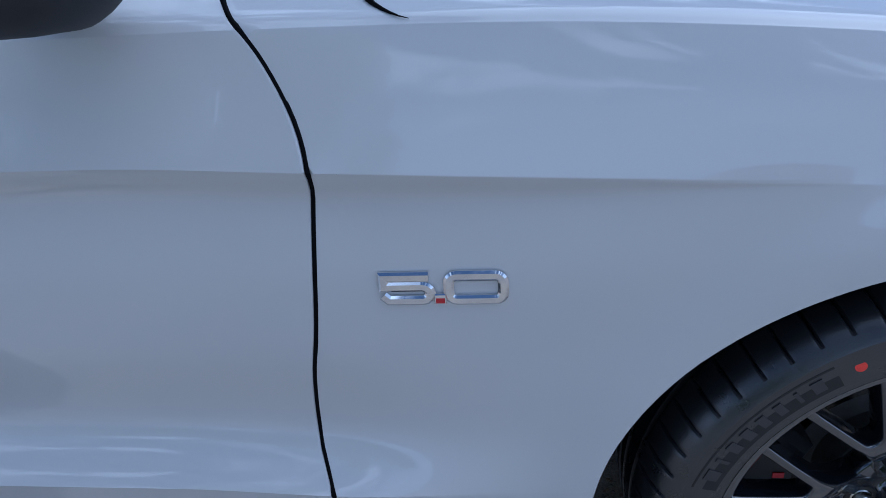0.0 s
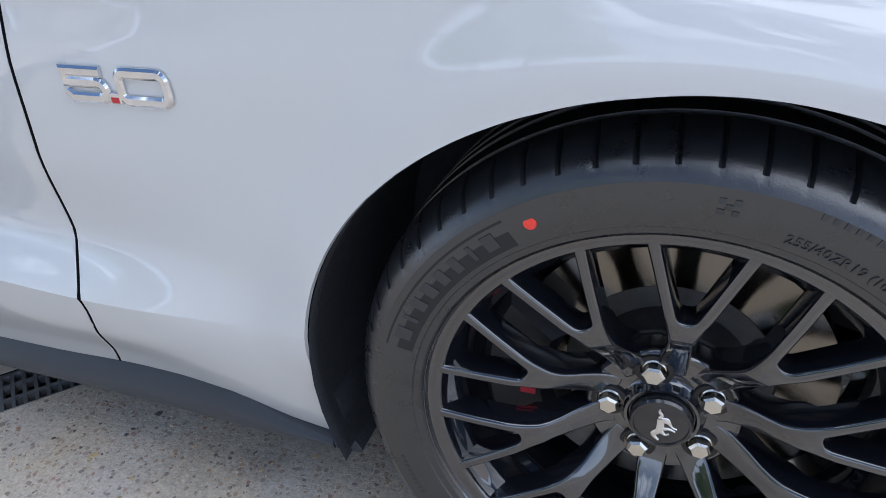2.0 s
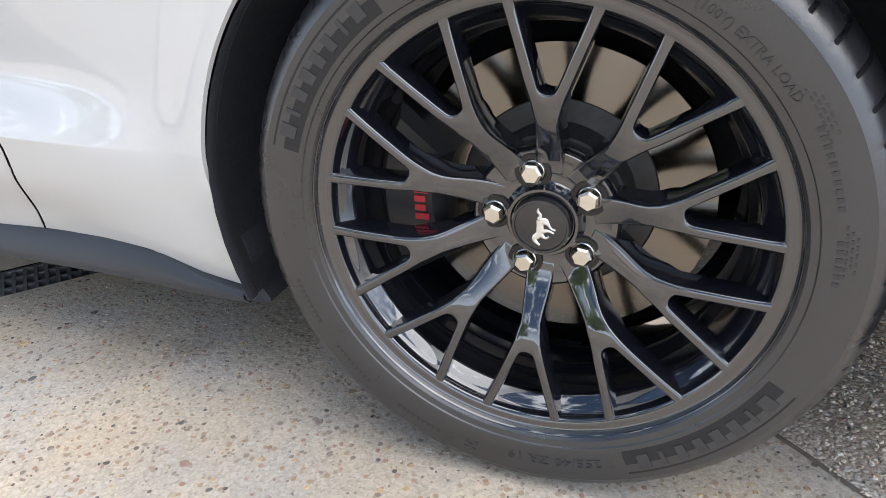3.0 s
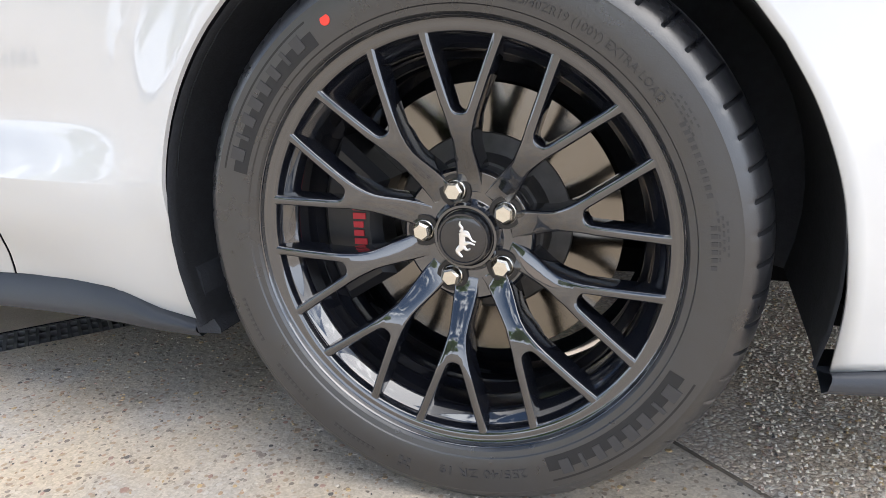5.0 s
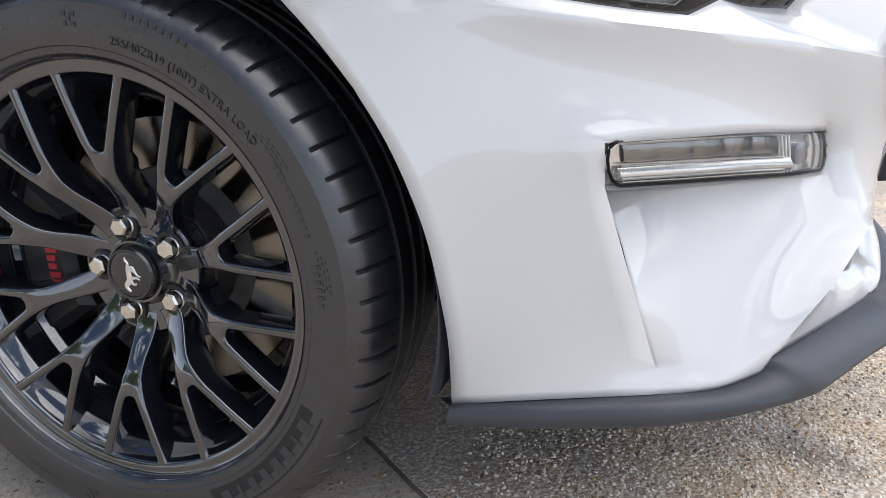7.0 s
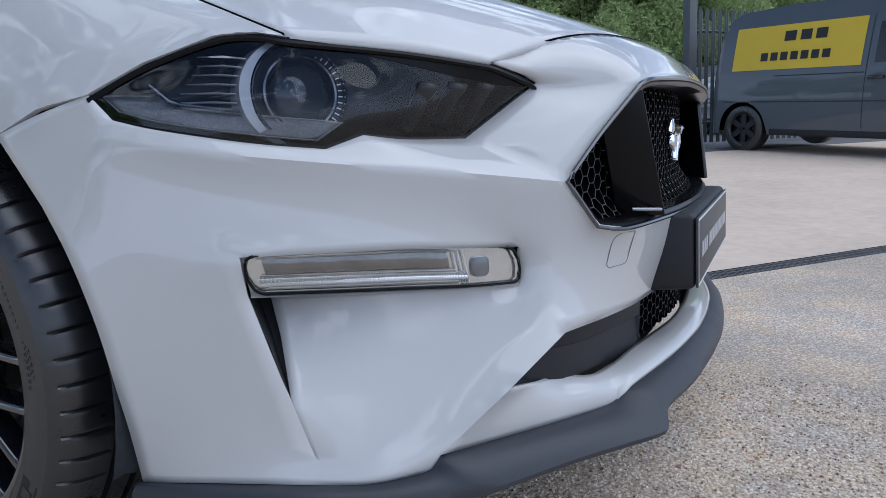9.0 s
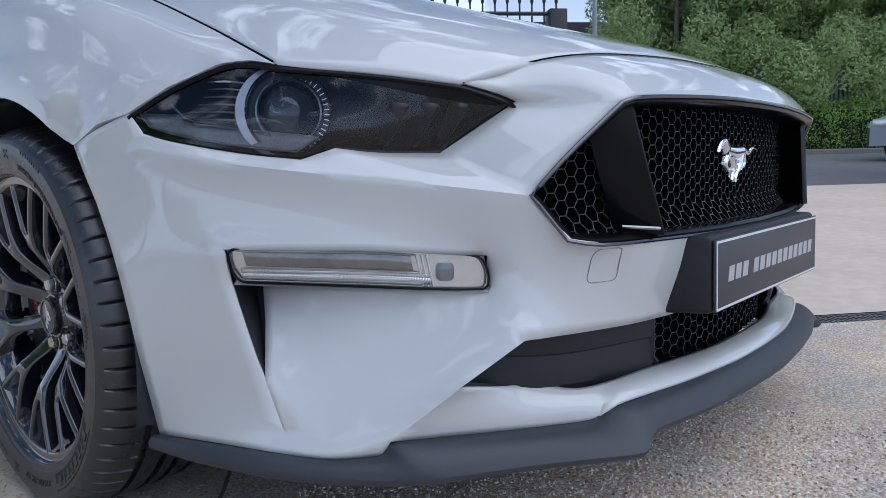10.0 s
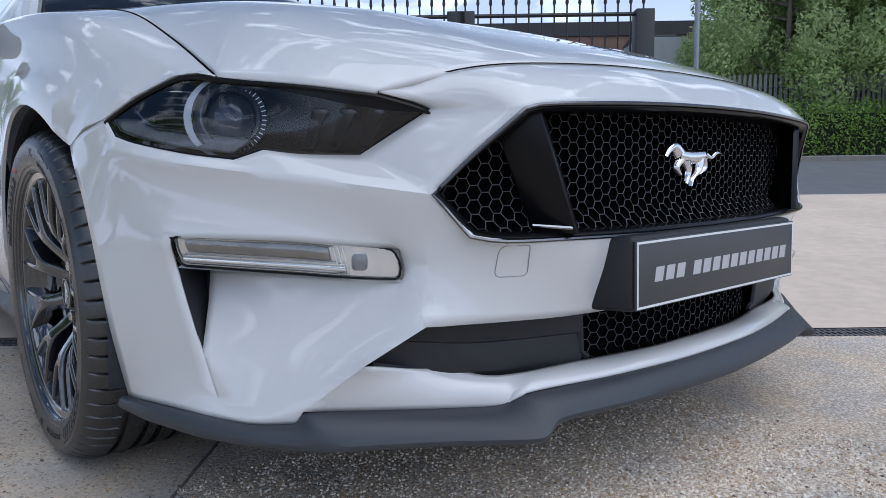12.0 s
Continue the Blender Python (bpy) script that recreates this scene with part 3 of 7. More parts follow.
# pocket under the fog lamp with its slanting strut
strut = chain(s_x1_bm, s_bm_il, s_il_nt)
chin = smooth_line([FB, (0.675, -0.797, 0.231), NT], 30)
patch(coons(chain(pocket_top, pocket_end), chin, even([VT, (0.563, -0.812, 0.385), VB, (0.602, -0.832, 0.279), FB], 23), strut, (-0.012, 0.013, 0.002)), (0.6, -1, 0.2), 5)
patch(coons(chin, smooth_line([CB, (0.672, -0.803, 0.214), NB], 30), s_fb_cb, even([NT, NB], 3), (0.001, -0.003, 0)), (0.4, -1, 0), 6)
# strut's inner return and the lower white lip
patch([s_bm_il, even([(0.832, -0.580, 0.362), (0.776, -0.656, 0.302)], 8)], (1, 0.6, -0.5), 6)
lip_top = smooth_line([IL, (0.812, -0.600, 0.287), (0.824, -0.540, 0.277), (0.862, -0.475, 0.262), (0.889, -0.31, 0.260), (0.922, -0.15, 0.262), (0.929, -0.04, 0.263), (0.930, 0, 0.263)], 40)
lip_low = smooth_line([NT, (0.812, -0.622, 0.229), (0.884, -0.494, 0.222), (0.908, -0.462, 0.241), (0.946, -0.30, 0.243), (0.9705, -0.15, 0.2445), (0.9768, -0.04, 0.245), (0.977, 0, 0.245)], 40)
lip_rows = [lip_top * (1 - v) + lip_low * v + np.array((0.010, -0.003, 0.006)) * 4 * v * (1 - v) * np.minimum(1, np.arange(41) / 6)[:, None] for v in np.linspace(0, 1, 11)]
for r in lip_rows:
    r[-1, 1] = 0.0
patch(lip_rows, (0.5, -0.4, 1), 6)
bmesh.ops.remove_doubles(bm, verts=bm.verts[:], dist=0.0010)
for f in bm.faces:
    c = f.calc_center_median()
    if f[zone] == 5 and c.x > 0.785 and c.z > 0.345:
        f[zone] = 4
# ease the joins inside the panels, keeping every feature line
def held(v):
    """Panel edges, feature lines, the nose and the lip stay; the pocket's inner end runs on into the beam."""
    zones = {f[zone] for f in v.link_faces}
    return any(e.is_boundary for e in v.link_edges) or bool(zones & {2, 3, 6}) or (len(zones) > 1 and zones != {4, 5})


fair(bm, held, 1e-4)
line = [v for v in bm.verts if {f[zone] for f in v.link_faces} == {1, 4} and not any(e.is_boundary for e in v.link_edges)]
ring = list({q for v in line for e in v.link_edges for q in e.verts if not any(d.is_boundary for d in q.link_edges)})
for _ in range(1):
    bmesh.ops.smooth_vert(bm, verts=ring, factor=0.5, use_axis_x=True, use_axis_y=True, use_axis_z=True)
mirror_y(bm)
bmesh.ops.remove_doubles(bm, verts=bm.verts[:], dist=0.0010)
BUMPER = BVHTree.FromBMesh(bm)
part("bumper", bm, M_PAINT, car, "glossy white front bumper cover", 46, [("SOLIDIFY", (0.004, -1))])

# dark gaps along the bonnet's front edge and its sides
bm = bmesh.new()
gap = nose_up + np.array((-0.0040, 0, 0.0006))
tube(bm, [tuple(p) for p in np.vstack([gap, np.array(flipped(gap))[::-1][1:]])], 0.0018, 6)
part("seam", bm, M_SHELL, hood)
for sgn in (-1, 1):
    bm = bmesh.new()
    tube(bm, [(x, (flank(x, 12)[1] + 0.003) * -sgn, flank(x, 12)[2] + 0.0002) for x in np.linspace(0.586, -0.66, 50)], 0.0019, 6)
    part("seam", bm, M_SHELL, hood)

# grey splitter
s_in = knotted([(0.398, -0.893, 0.212), (0.48, -0.886, 0.2215), (0.604, -0.846, 0.2215), (0.672, -0.803, 0.2135), NB, NT, (0.812, -0.622, 0.229), (0.884, -0.494, 0.222), (0.908, -0.462, 0.241), (0.946, -0.30, 0.243), (0.9705, -0.15, 0.2445), (0.9768, -0.04, 0.245), (0.977, 0, 0.245)], 6)
s_out = knotted([(0.402, -0.910, 0.204), (0.50, -0.900, 0.206), (0.62, -0.864, 0.203), (0.695, -0.818, 0.198), (0.755, -0.770, 0.196), (0.790, -0.737, 0.195), (0.872, -0.608, 0.193), (0.964, -0.480, 0.189), (0.956, -0.440, 0.210), (0.985, -0.30, 0.210), (1.000, -0.15, 0.209), (1.0055, -0.04, 0.208), (1.006, 0, 0.208)], 6)


def soften(p, n=4):
    q = p.copy()
    for _ in range(n):
        q[1:-1] = (q[:-2] + 2 * q[1:-1] + q[2:]) / 4
    return q


s_out = soften(s_out, 1)
s_in2 = soften(s_in, 2)
bm = bmesh.new()
rows = [s_in2 + np.array((-0.012, 0.012, 0.0))]
rows += [s_in2 * (1 - v) + s_out * v + np.array((0.004, -0.003, 0.006)) * 4 * v * (1 - v) for v in np.linspace(0, 1, 7)]
rows += [s_out + np.array((-0.001, 0.001, -0.006)), s_out + np.array((-0.006, 0.005, -0.011)), s_out * np.array((1, 0.86, 1)) + np.stack([-0.09 * np.clip((s_out[:, 0] - 0.42) / 0.2, 0, 1), 0 * s_out[:, 0], 0 * s_out[:, 0] - 0.012], 1)]
for r in rows:
    r[-1, 1] = 0.0
    r[-2, 1] = min(r[-2, 1], -0.012)
add_grid(bm, rows, (0.6, -0.6, 1))
mirror_y(bm)
bmesh.ops.remove_doubles(bm, verts=bm.verts[:], dist=0.0008)
part("splitter", bm, M_SATIN, car, "satin grey plastic front splitter with winglets", 30)

# side skirts
for sgn in (-1, 1):
    bm = bmesh.new()
    top_e = smooth_line([(-3.2, 0.858, 0.236), (-1.2, 0.858, 0.236), (-0.775, 0.860, 0.236), (-0.66, 0.862, 0.235), (-0.57, 0.868, 0.227), (-0.50, 0.874, 0.200), (-0.418, 0.874, 0.181)], 40)
    low_e = smooth_line([(-3.2, 0.884, 0.186), (-1.2, 0.884, 0.186), (-0.775, 0.885, 0.186), (-0.66, 0.886, 0.185), (-0.57, 0.887, 0.182), (-0.50, 0.884, 0.174), (-0.414, 0.877, 0.168)], 40)
    rows = [top_e + np.array((0, -0.02, 0.002)), top_e]
    rows += [top_e * (1 - v) + low_e * v + np.array((0, 0.006, 0)) * 4 * v * (1 - v) for v in np.linspace(0.1, 1, 6)]
    rows += [low_e + np.array((0, -0.004, -0.006)), low_e * np.array((1, 0.80, 1)) + np.array((0, 0, -0.004))]
    add_grid(bm, [[(p[0], p[1] * sgn, p[2]) for p in r] for r in rows], (0, sgn, 0))
    part("side_skirt", bm, M_SATIN, car, "satin grey side skirt", 45)

# wheel housings, underbody and dark inner walls
for cx in (0.0, -2.72):
    for sgn in (-1, 1):
        bm = bmesh.new()
        arc = [arch(a) for a in range(200, -22, -6)]
        add_grid(bm, [[(cx + p[0] * f, sgn * y, 0.335 + (p[2] - 0.335) * f) for p in arc] for y, f in ((0.919, 0.9985), (0.900, 0.9985), (0.895, 1.012), (0.80, 1.012), (0.56, 1.012))], None)
        add_grid(bm, [[(cx + p[0] * f, sgn * 0.898, 0.335 + (p[2] - 0.335) * f) for p in arc if p[2] > 0.40] for f in (0.9985, 1.08)], None)
        add_grid(bm, [[(cx + p[0] * f, sgn * 0.56, 0.335 + (p[2] - 0.335) * f) for p in arc] for f in (1.03, 0.5, 0.02)], None)
        part("arch_liner", bm, M_LINER, car, "black wheel arch liner", 60)
        # mud flap at the foot of the arch
        if cx == 0.0:
            bm = bmesh.new()
            pts = [(-0.402, 0.272), (-0.396, 0.264), (-0.390, 0.205), (-0.374, 0.181), (-0.374, 0.174), (-0.412, 0.172), (-0.414, 0.180)]
            vs = prism(bm, pts, 0.16, 0.001, 0.001)
            for v in vs:
                v.co = Vector((v.co.x, sgn * (0.72 + v.co.z), v.co.y))
            bmesh.ops.recalc_face_normals(bm, faces=bm.faces[:])
            part("mud_flap", bm, M_LINER, car, "black mud flap", 40)
bm = bmesh.new()
box(bm, (-3.5, -0.55, 0.20), (0.80, 0.55, 0.24))
box(bm, (-2.28, -0.86, 0.19), (-0.43, 0.86, 0.23))
box(bm, (0.43, -0.72, 0.20), (0.76, 0.72, 0.23))
box(bm, (0.68, -0.50, 0.24), (0.74, 0.50, 0.66))
box(bm, (0.45, -0.70, 0.24), (0.52, 0.70, 0.62))
part("underbody", bm, M_SHELL, car)

# cabin: windscreen, side glass, roof, pillars, tail
ws_low = smooth_line([(-0.78, -0.74, 0.995), (-0.63, -0.45, 1.045), (-0.60, 0, 1.06), (-0.63, 0.45, 1.045), (-0.78, 0.74, 0.995)], 24)
ws_top = smooth_line([(-1.42, -0.56, 1.335), (-1.36, -0.3, 1.362), (-1.34, 0, 1.37), (-1.36, 0.3, 1.362), (-1.42, 0.56, 1.335)], 24)
bm = bmesh.new()
add_grid(bm, [ws_low * (1 - v) + ws_top * v + np.array((0.02, 0, 0.03)) * 4 * v * (1 - v) for v in np.linspace(0, 1, 9)], (1, 0, 1))
part("windscreen", bm, M_WINDOW, car, "tinted glass windscreen")
bm = bmesh.new()
roof_end = smooth_line([(-2.35, -0.55, 1.31), (-2.40, 0, 1.345), (-2.35, 0.55, 1.31)], 24)
tail_a = smooth_line([(-3.05, -0.62, 1.06), (-3.10, 0, 1.09), (-3.05, 0.62, 1.06)], 24)
tail_b = smooth_line([(-3.60, -0.70, 1.02), (-3.68, 0, 1.03), (-3.60, 0.70, 1.02)], 24)
tail_c = smooth_line([(-3.62, -0.72, 0.30), (-3.74, 0, 0.30), (-3.62, 0.72, 0.30)], 24)
mid_roof = (ws_top + roof_end) / 2 + np.array((0, 0, 0.025))
add_grid(bm, [smooth_line([ws_top[i], mid_roof[i], roof_end[i], tail_a[i], tail_b[i], tail_c[i]], 30) for i in range(25)], (0, 0, 1))
part("roof", bm, M_PAINT, car, "glossy white roof and tail", 50, [("SOLIDIFY", (0.012, -1))])
for sgn in (-1, 1):
    bm = bmesh.new()
    add_grid(bm, [smooth_line([(-0.80, sgn * 0.80, 0.985), (-1.5, sgn * 0.835, 0.99), (-2.9, sgn * 0.80, 1.02)], 12), smooth_line([(-1.36, sgn * 0.585, 1.31), (-1.8, sgn * 0.57, 1.34), (-2.4, sgn * 0.56, 1.30)], 12)], (0, sgn, 0.3))
    part("side_window", bm, M_WINDOW, car, "tinted side window glass")
    bm = bmesh.new()
    tube(bm, smooth_line([(-0.72, sgn * 0.775, 0.985), (-1.05, sgn * 0.68, 1.18), (-1.42, sgn * 0.57, 1.335)], 12), 0.028, 8)
    part("pillar", bm, M_PAINT, car)
    # scuttle between bonnet, pillar and fender
    bm = bmesh.new()
    add_grid(bm, [[(x, sgn * y, flank(x, 12)[2] + 0.02 * (0.84 - y)) for y in np.linspace(-flank(x, 12)[1] + 0.004, 0.60, 8)] for x in np.linspace(-0.665, -1.9, 14)], (0, 0, 1))
    part("cowl", bm, M_PAINT, car)
    # the seam that runs from the bonnet's rear corner down to the shoulder
    bm = bmesh.new()
    pts = [flank(x, k) + np.array((0, -0.0012, 0.0012)) for x, k in ((-0.672, 12), (-0.640, 11.7), (-0.612, 11.2), (-0.590, 10.6), (-0.575, 10.25))]
    tube(bm, [(p[0], p[1] * -sgn, p[2]) for p in smooth_line(pts, 14)], [0.0028] * 10 + [0.0022, 0.0018, 0.0013, 0.0008, 0.0003], 6)
    part("seam", bm, M_SHELL, car)
    # door mirror
    mirror = bmesh.new()
    bmesh.ops.create_icosphere(mirror, subdivisions=4, radius=1.0)
    for v in mirror.verts:
        c = v.co
        flat = 0.42 if c.x < 0 else 1.0
        v.co = Vector((-0.885 + 0.094 * c.x * flat, sgn * (0.985 + 0.105 * c.y), 1.024 + 0.064 * max(c.z, -0.84 + 0.1 * abs(c.y))))
    mir = part("door_mirror", mirror, M_PLASTIC, car, "black door mirror housing", 50)
    bm = bmesh.new()
    tube(bm, [(-0.90, sgn * 0.86, 0.985), (-0.905, sgn * 0.93, 0.998)], [0.024, 0.020], 10)
    part("mirror_arm", bm, M_GLOSS, mir)


# ---- badge on the fender: a wide 5 and 0 with a red point ----
def stroke(bm, path, w, depth, closed=False):
    """A flat ribbon along (u, v) with a chamfered top."""
    p = [Vector(q) for q in path]
    n = len(p)
    rings = []
    for i in range(n):
        a, b = p[i - 1] if (closed or i > 0) else p[i], p[(i + 1) % n] if (closed or i < n - 1) else p[i]
        e0, e1 = (p[i] - a), (b - p[i])
        e0, e1 = (e0.normalized() if e0.length else e1.normalized()), (e1.normalized() if e1.length else e0.normalized())
        t = (e0 + e1).normalized()
        nrm = Vector((-t.y, t.x)) / max(0.5, t.dot(e0))
        rings.append([bm.verts.new((*(p[i] + nrm * s), d)) for s, d in ((-w / 2, 0), (-w / 2, depth * 0.55), (-w * 0.26, depth), (w * 0.26, depth), (w / 2, depth * 0.55), (w / 2, 0))])
    for i in range(n if closed else n - 1):
        a, b = rings[i], rings[(i + 1) % n]
        for j in range(5):
            bm.faces.new((a[j], a[j + 1], b[j + 1], b[j]))
    if not closed:
        bm.faces.new(rings[0])
        bm.faces.new(rings[-1])
    bmesh.ops.recalc_face_normals(bm, faces=bm.faces[:])


def arc_pts(cx, cy, rx, ry, a0, a1, n):
    return [(cx + rx * math.cos(radians(a0 + (a1 - a0) * k / n)), cy + ry * math.sin(radians(a0 + (a1 - a0) * k / n))) for k in range(n + 1)]




def on_flank(bm, u0, z0, lift=0.0005):
    """Lays (u, v, w) on the right flank with u ahead, v up and w outward, its corner at x = u0, z = z0."""
    for v in bm.verts:
        x, z, w = u0 + v.co.x * 0.967, z0 + v.co.y, v.co.z
        p = flank(x, knot_at(x, z))
        v.co = Vector((p[0], p[1] - w - lift, z))


BX, BZ, BH = -0.6255, 0.6695, 0.0395
badge = bmesh.new()
w = 0.0116
h = BH - w
stroke(badge, [(0.0545, h + w / 2), (w / 2, h + w / 2), (w / 2, h * 0.60 + w / 2), (0.045, h * 0.60 + w / 2)] + arc_pts(0.047, h * 0.30 + w / 2, 0.0085, h * 0.30, 90, -90, 6) + [(0.010, w / 2), (w / 2 - 0.002, w / 2 + 0.006)], w, 0.0045)
on_flank(badge, BX, BZ)
badge_ob = part("badge", badge, M_BADGE, car, "chrome fender badge reading 5.0 with red point", 25)
bm = bmesh.new()
stroke(bm, arc_pts(0.125, BH / 2 + 0.006, 0.0085, 0.0085, 0, 90, 5) + arc_pts(0.084, BH / 2 + 0.006, 0.0085, 0.0085, 90, 180, 5) + arc_pts(0.084, BH / 2 - 0.006, 0.0085, 0.0085, 180, 270, 5) + arc_pts(0.125, BH / 2 - 0.006, 0.0085, 0.0085, 270, 360, 5), w, 0.0045, True)
on_flank(bm, BX, BZ)
part("digit", bm, M_BADGE, badge_ob, smooth=25)
bm = bmesh.new()
prism(bm, [(0.059, 0.001), (0.0725, 0.001), (0.0725, 0.0135), (0.059, 0.0135)], 0.004, 0.0012, 0.0012)
bmesh.ops.recalc_face_normals(bm, faces=bm.faces[:])
on_flank(bm, BX, BZ)
part("point", bm, M_CHROME, badge_ob, smooth=25)
bm = bmesh.new()
prism(bm, [(0.0608, 0.0024), (0.0707, 0.0024), (0.0707, 0.0088), (0.0608, 0.0088)], 0.0046, 0.0004, 0.0006)
bmesh.ops.recalc_face_normals(bm, faces=bm.faces[:])
on_flank(bm, BX, BZ)
part("red_inlay", bm, M_RED, badge_ob, "red enamel inlay", smooth=25)


# ---- wheels ----
HUB_Z, RIM_Y = 0.335, 0.807


SPOKE_R, SPOKE_F = (0.050, 0.068, 0.090, 0.112, 0.130, 0.160, 0.200, 0.250), (0.0570, 0.0590, 0.0720, 0.0880, 0.0985, 0.1065, 0.1090, 0.1105)


def spoke_mesh():
    """One forked spoke, drawn pointing up (+z), outer face towards -y: it climbs from the hub to the fork, then runs level to the rim."""
    bm = bmesh.new()
    knots = [(0.0175, 0.052), (0.0150, 0.087), (0.0126, 0.110), (0.0127, 0.121), (0.0170, 0.143), (0.0240, 0.164), (0.0320, 0.188), (0.0410, 0.214), (0.0492, 0.236), (0.0545, 0.2440)]
    outer = [tuple(q) for q in smooth_line([(u, v, 0) for u, v in knots], 18)[:, :2]]
    inner = [(0.0335, 0.2470), (0.0360, 0.2400)] + [(0.0361 - 0.0271 * k / 7, 0.2385 - 0.0795 * k / 7) for k in range(1, 8)] + [(0.0068, 0.1552), (0.0035, 0.1536), (0.0, 0.1532)]
    half = outer + inner
    outline = half + [(-u, v) for u, v in reversed(half[:-1])]
    n = len(outline)
    pts = [Vector(q) for q in outline]
    mid = []
    for i in range(n):
        e0, e1 = (pts[i] - pts[i - 1]).normalized(), (pts[(i + 1) % n] - pts[i]).normalized()
        k = Vector((-(e0.y + e1.y), e0.x + e1.x))
        mid.append(k / max(0.5, k.length**2 / 2) if k.length > 1e-6 else Vector((-e0.y, e0.x)))

    def face(q):
        return -float(np.interp(math.hypot(q.x, q.y), SPOKE_R, SPOKE_F))

    # flank, a rounded edge in three steps, and the face
    rings = []
    for inset, drop in ((-0.0006, 0.040), (0.0, 0.0050), (0.0009, 0.0022), (0.0022, 0.0007), (0.0042, 0.0)):
        rings.append([bm.verts.new((q.x, face(q) + drop * (0.8 if drop == 0.040 and math.hypot(q.x, q.y) > 0.15 else 1), q.y)) for q in (p + m * inset for p, m in zip(pts, mid))])
    for a, b in zip(rings[:-1], rings[1:]):
        for i in range(n):
            bm.faces.new((a[i], a[(i + 1) % n], b[(i + 1) % n], b[i]))
    bm.faces.new(rings[-1])
    bmesh.ops.recalc_face_normals(bm, faces=bm.faces[:])
    bmesh.ops.triangulate(bm, faces=[f for f in bm.faces if len(f.verts) > 4])
    return bm


def make_mesh(name, bm, mat, smooth=35.0):
    ob = part(name, bm, mat, None, smooth=smooth)
    me = ob.data
    bpy.data.objects.remove(ob)
    return me


def child(name, me, parent, m=None, label=""):
    ob = new(name, me)
    ob.parent = parent
    if m is not None:
        ob.matrix_local = m
    return tagged(ob, label) if label else ob


# rim barrel with its lip
bm = bmesh.new()
lathe(bm, [(0.205, 0.075), (0.216, 0.060), (0.209, 0.02), (0.209, -0.030), (0.2105, -0.036), (0.2175, -0.043), (0.2190, -0.050), (0.2205, -0.078), (0.2225, -0.0845), (0.2330, -0.0950), (0.2365, -0.1000), (0.2380, -0.1060), (0.2390, -0.1085), (0.2415, -0.1104), (0.2470, -0.1112), (0.2520, -0.1120), (0.2538, -0.1140), (0.2545, -0.1185), (0.2556, -0.1195), (0.2570, -0.1175), (0.2560, -0.1050)], 180)
ME_RIM = make_mesh("rim", bm, M_RIM, 40)
ME_SPOKE = make_mesh("spoke", spoke_mesh(), M_RIM, 40)
bm = bmesh.new()
lathe(bm, [(0.010, -0.066), (0.0345, -0.066), (0.0365, -0.0690), (0.0395, -0.0690), (0.0420, -0.0600), (0.046, -0.0565), (0.0735, -0.0580), (0.0800, -0.0590), (0.0835, -0.0560), (0.0845, -0.0500), (0.0845, -0.015)], 90)
ME_HUB = make_mesh("hub", bm, M_RIM, 40)
bm = bmesh.new()
lathe(bm, [(0.0001, -0.0800), (0.024, -0.0795), (0.0285, -0.0785), (0.0292, -0.0800), (0.0315, -0.0800), (0.0335, -0.0770), (0.0340, -0.066)], 48)
ME_CAP = make_mesh("centre_cap", bm, M_GLOSS, 30)
bm = bmesh.new()
lathe(bm, [(0.0150, -0.045), (0.0150, -0.0602), (0.0200, -0.0602), (0.0212, -0.0560)], 28)
ME_SEAT = make_mesh("nut_seat", bm, M_HOUSING, 40)
bm = bmesh.new()
prof = [(0.0148, -0.045), (0.0148, -0.0575), (0.0120, -0.0600)]
lathe(bm, prof, 24)
hexa = [(0.0122 * math.cos(radians(60 * k)), 0.0122 * math.sin(radians(60 * k))) for k in range(6)]
lo = [bm.verts.new((x, -0.050, z)) for x, z in hexa]
hi = [bm.verts.new((x, -0.0690, z)) for x, z in hexa]
cap = [bm.verts.new((x * 0.78, -0.0715, z * 0.78)) for x, z in hexa]
for a, b in ((lo, hi), (hi, cap)):
    for k in range(6):
        bm.faces.new((a[k], a[(k + 1) % 6], b[(k + 1) % 6], b[k]))
bm.faces.new(cap)
bmesh.ops.recalc_face_normals(bm, faces=bm.faces[:])
ME_NUT = make_mesh("lug_nut", bm, material("nut_steel", (0.66, 0.63, 0.56), 0.24, metal=1.0, vary=0.08, scale=200), 25)
# tyre with grooved shoulders; flattened where it stands
N_BLOCK, N_SUB = 62, 12
half_t = [(0.2500, -0.1050), (0.2540, -0.1165), (0.2590, -0.1225), (0.2660, -0.1245), (0.2672, -0.1262), (0.2690, -0.1268), (0.2950, -0.1310), (0.3080, -0.1300), (0.3100, -0.1302), (0.3150, -0.1275), (0.3225, -0.1215), (0.3300, -0.1120), (0.3370, -0.0965), (0.3412, -0.0780), (0.3428, -0.0640), (0.3350, -0.0632), (0.3350, -0.0530), (0.3430, -0.0520), (0.3437, -0.0220), (0.3355, -0.0212), (0.3355, -0.0100), (0.3438, -0.0090)]
prof = half_t + [(r, -y) for r, y in reversed(half_t)]


def groove(k, j):
    jj = min(j, len(prof) - 1 - j)
    if not 9 <= jj <= 13:
        return 0
    kk = k % N_SUB
    return (0.0, 0.0012, 0.0050, 0.0075, 0.0075)[jj - 9] if kk == 0 else (0.0, 0.0004, 0.0009, 0.0010, 0.0008)[jj - 9] if kk in (1, 11) else 0


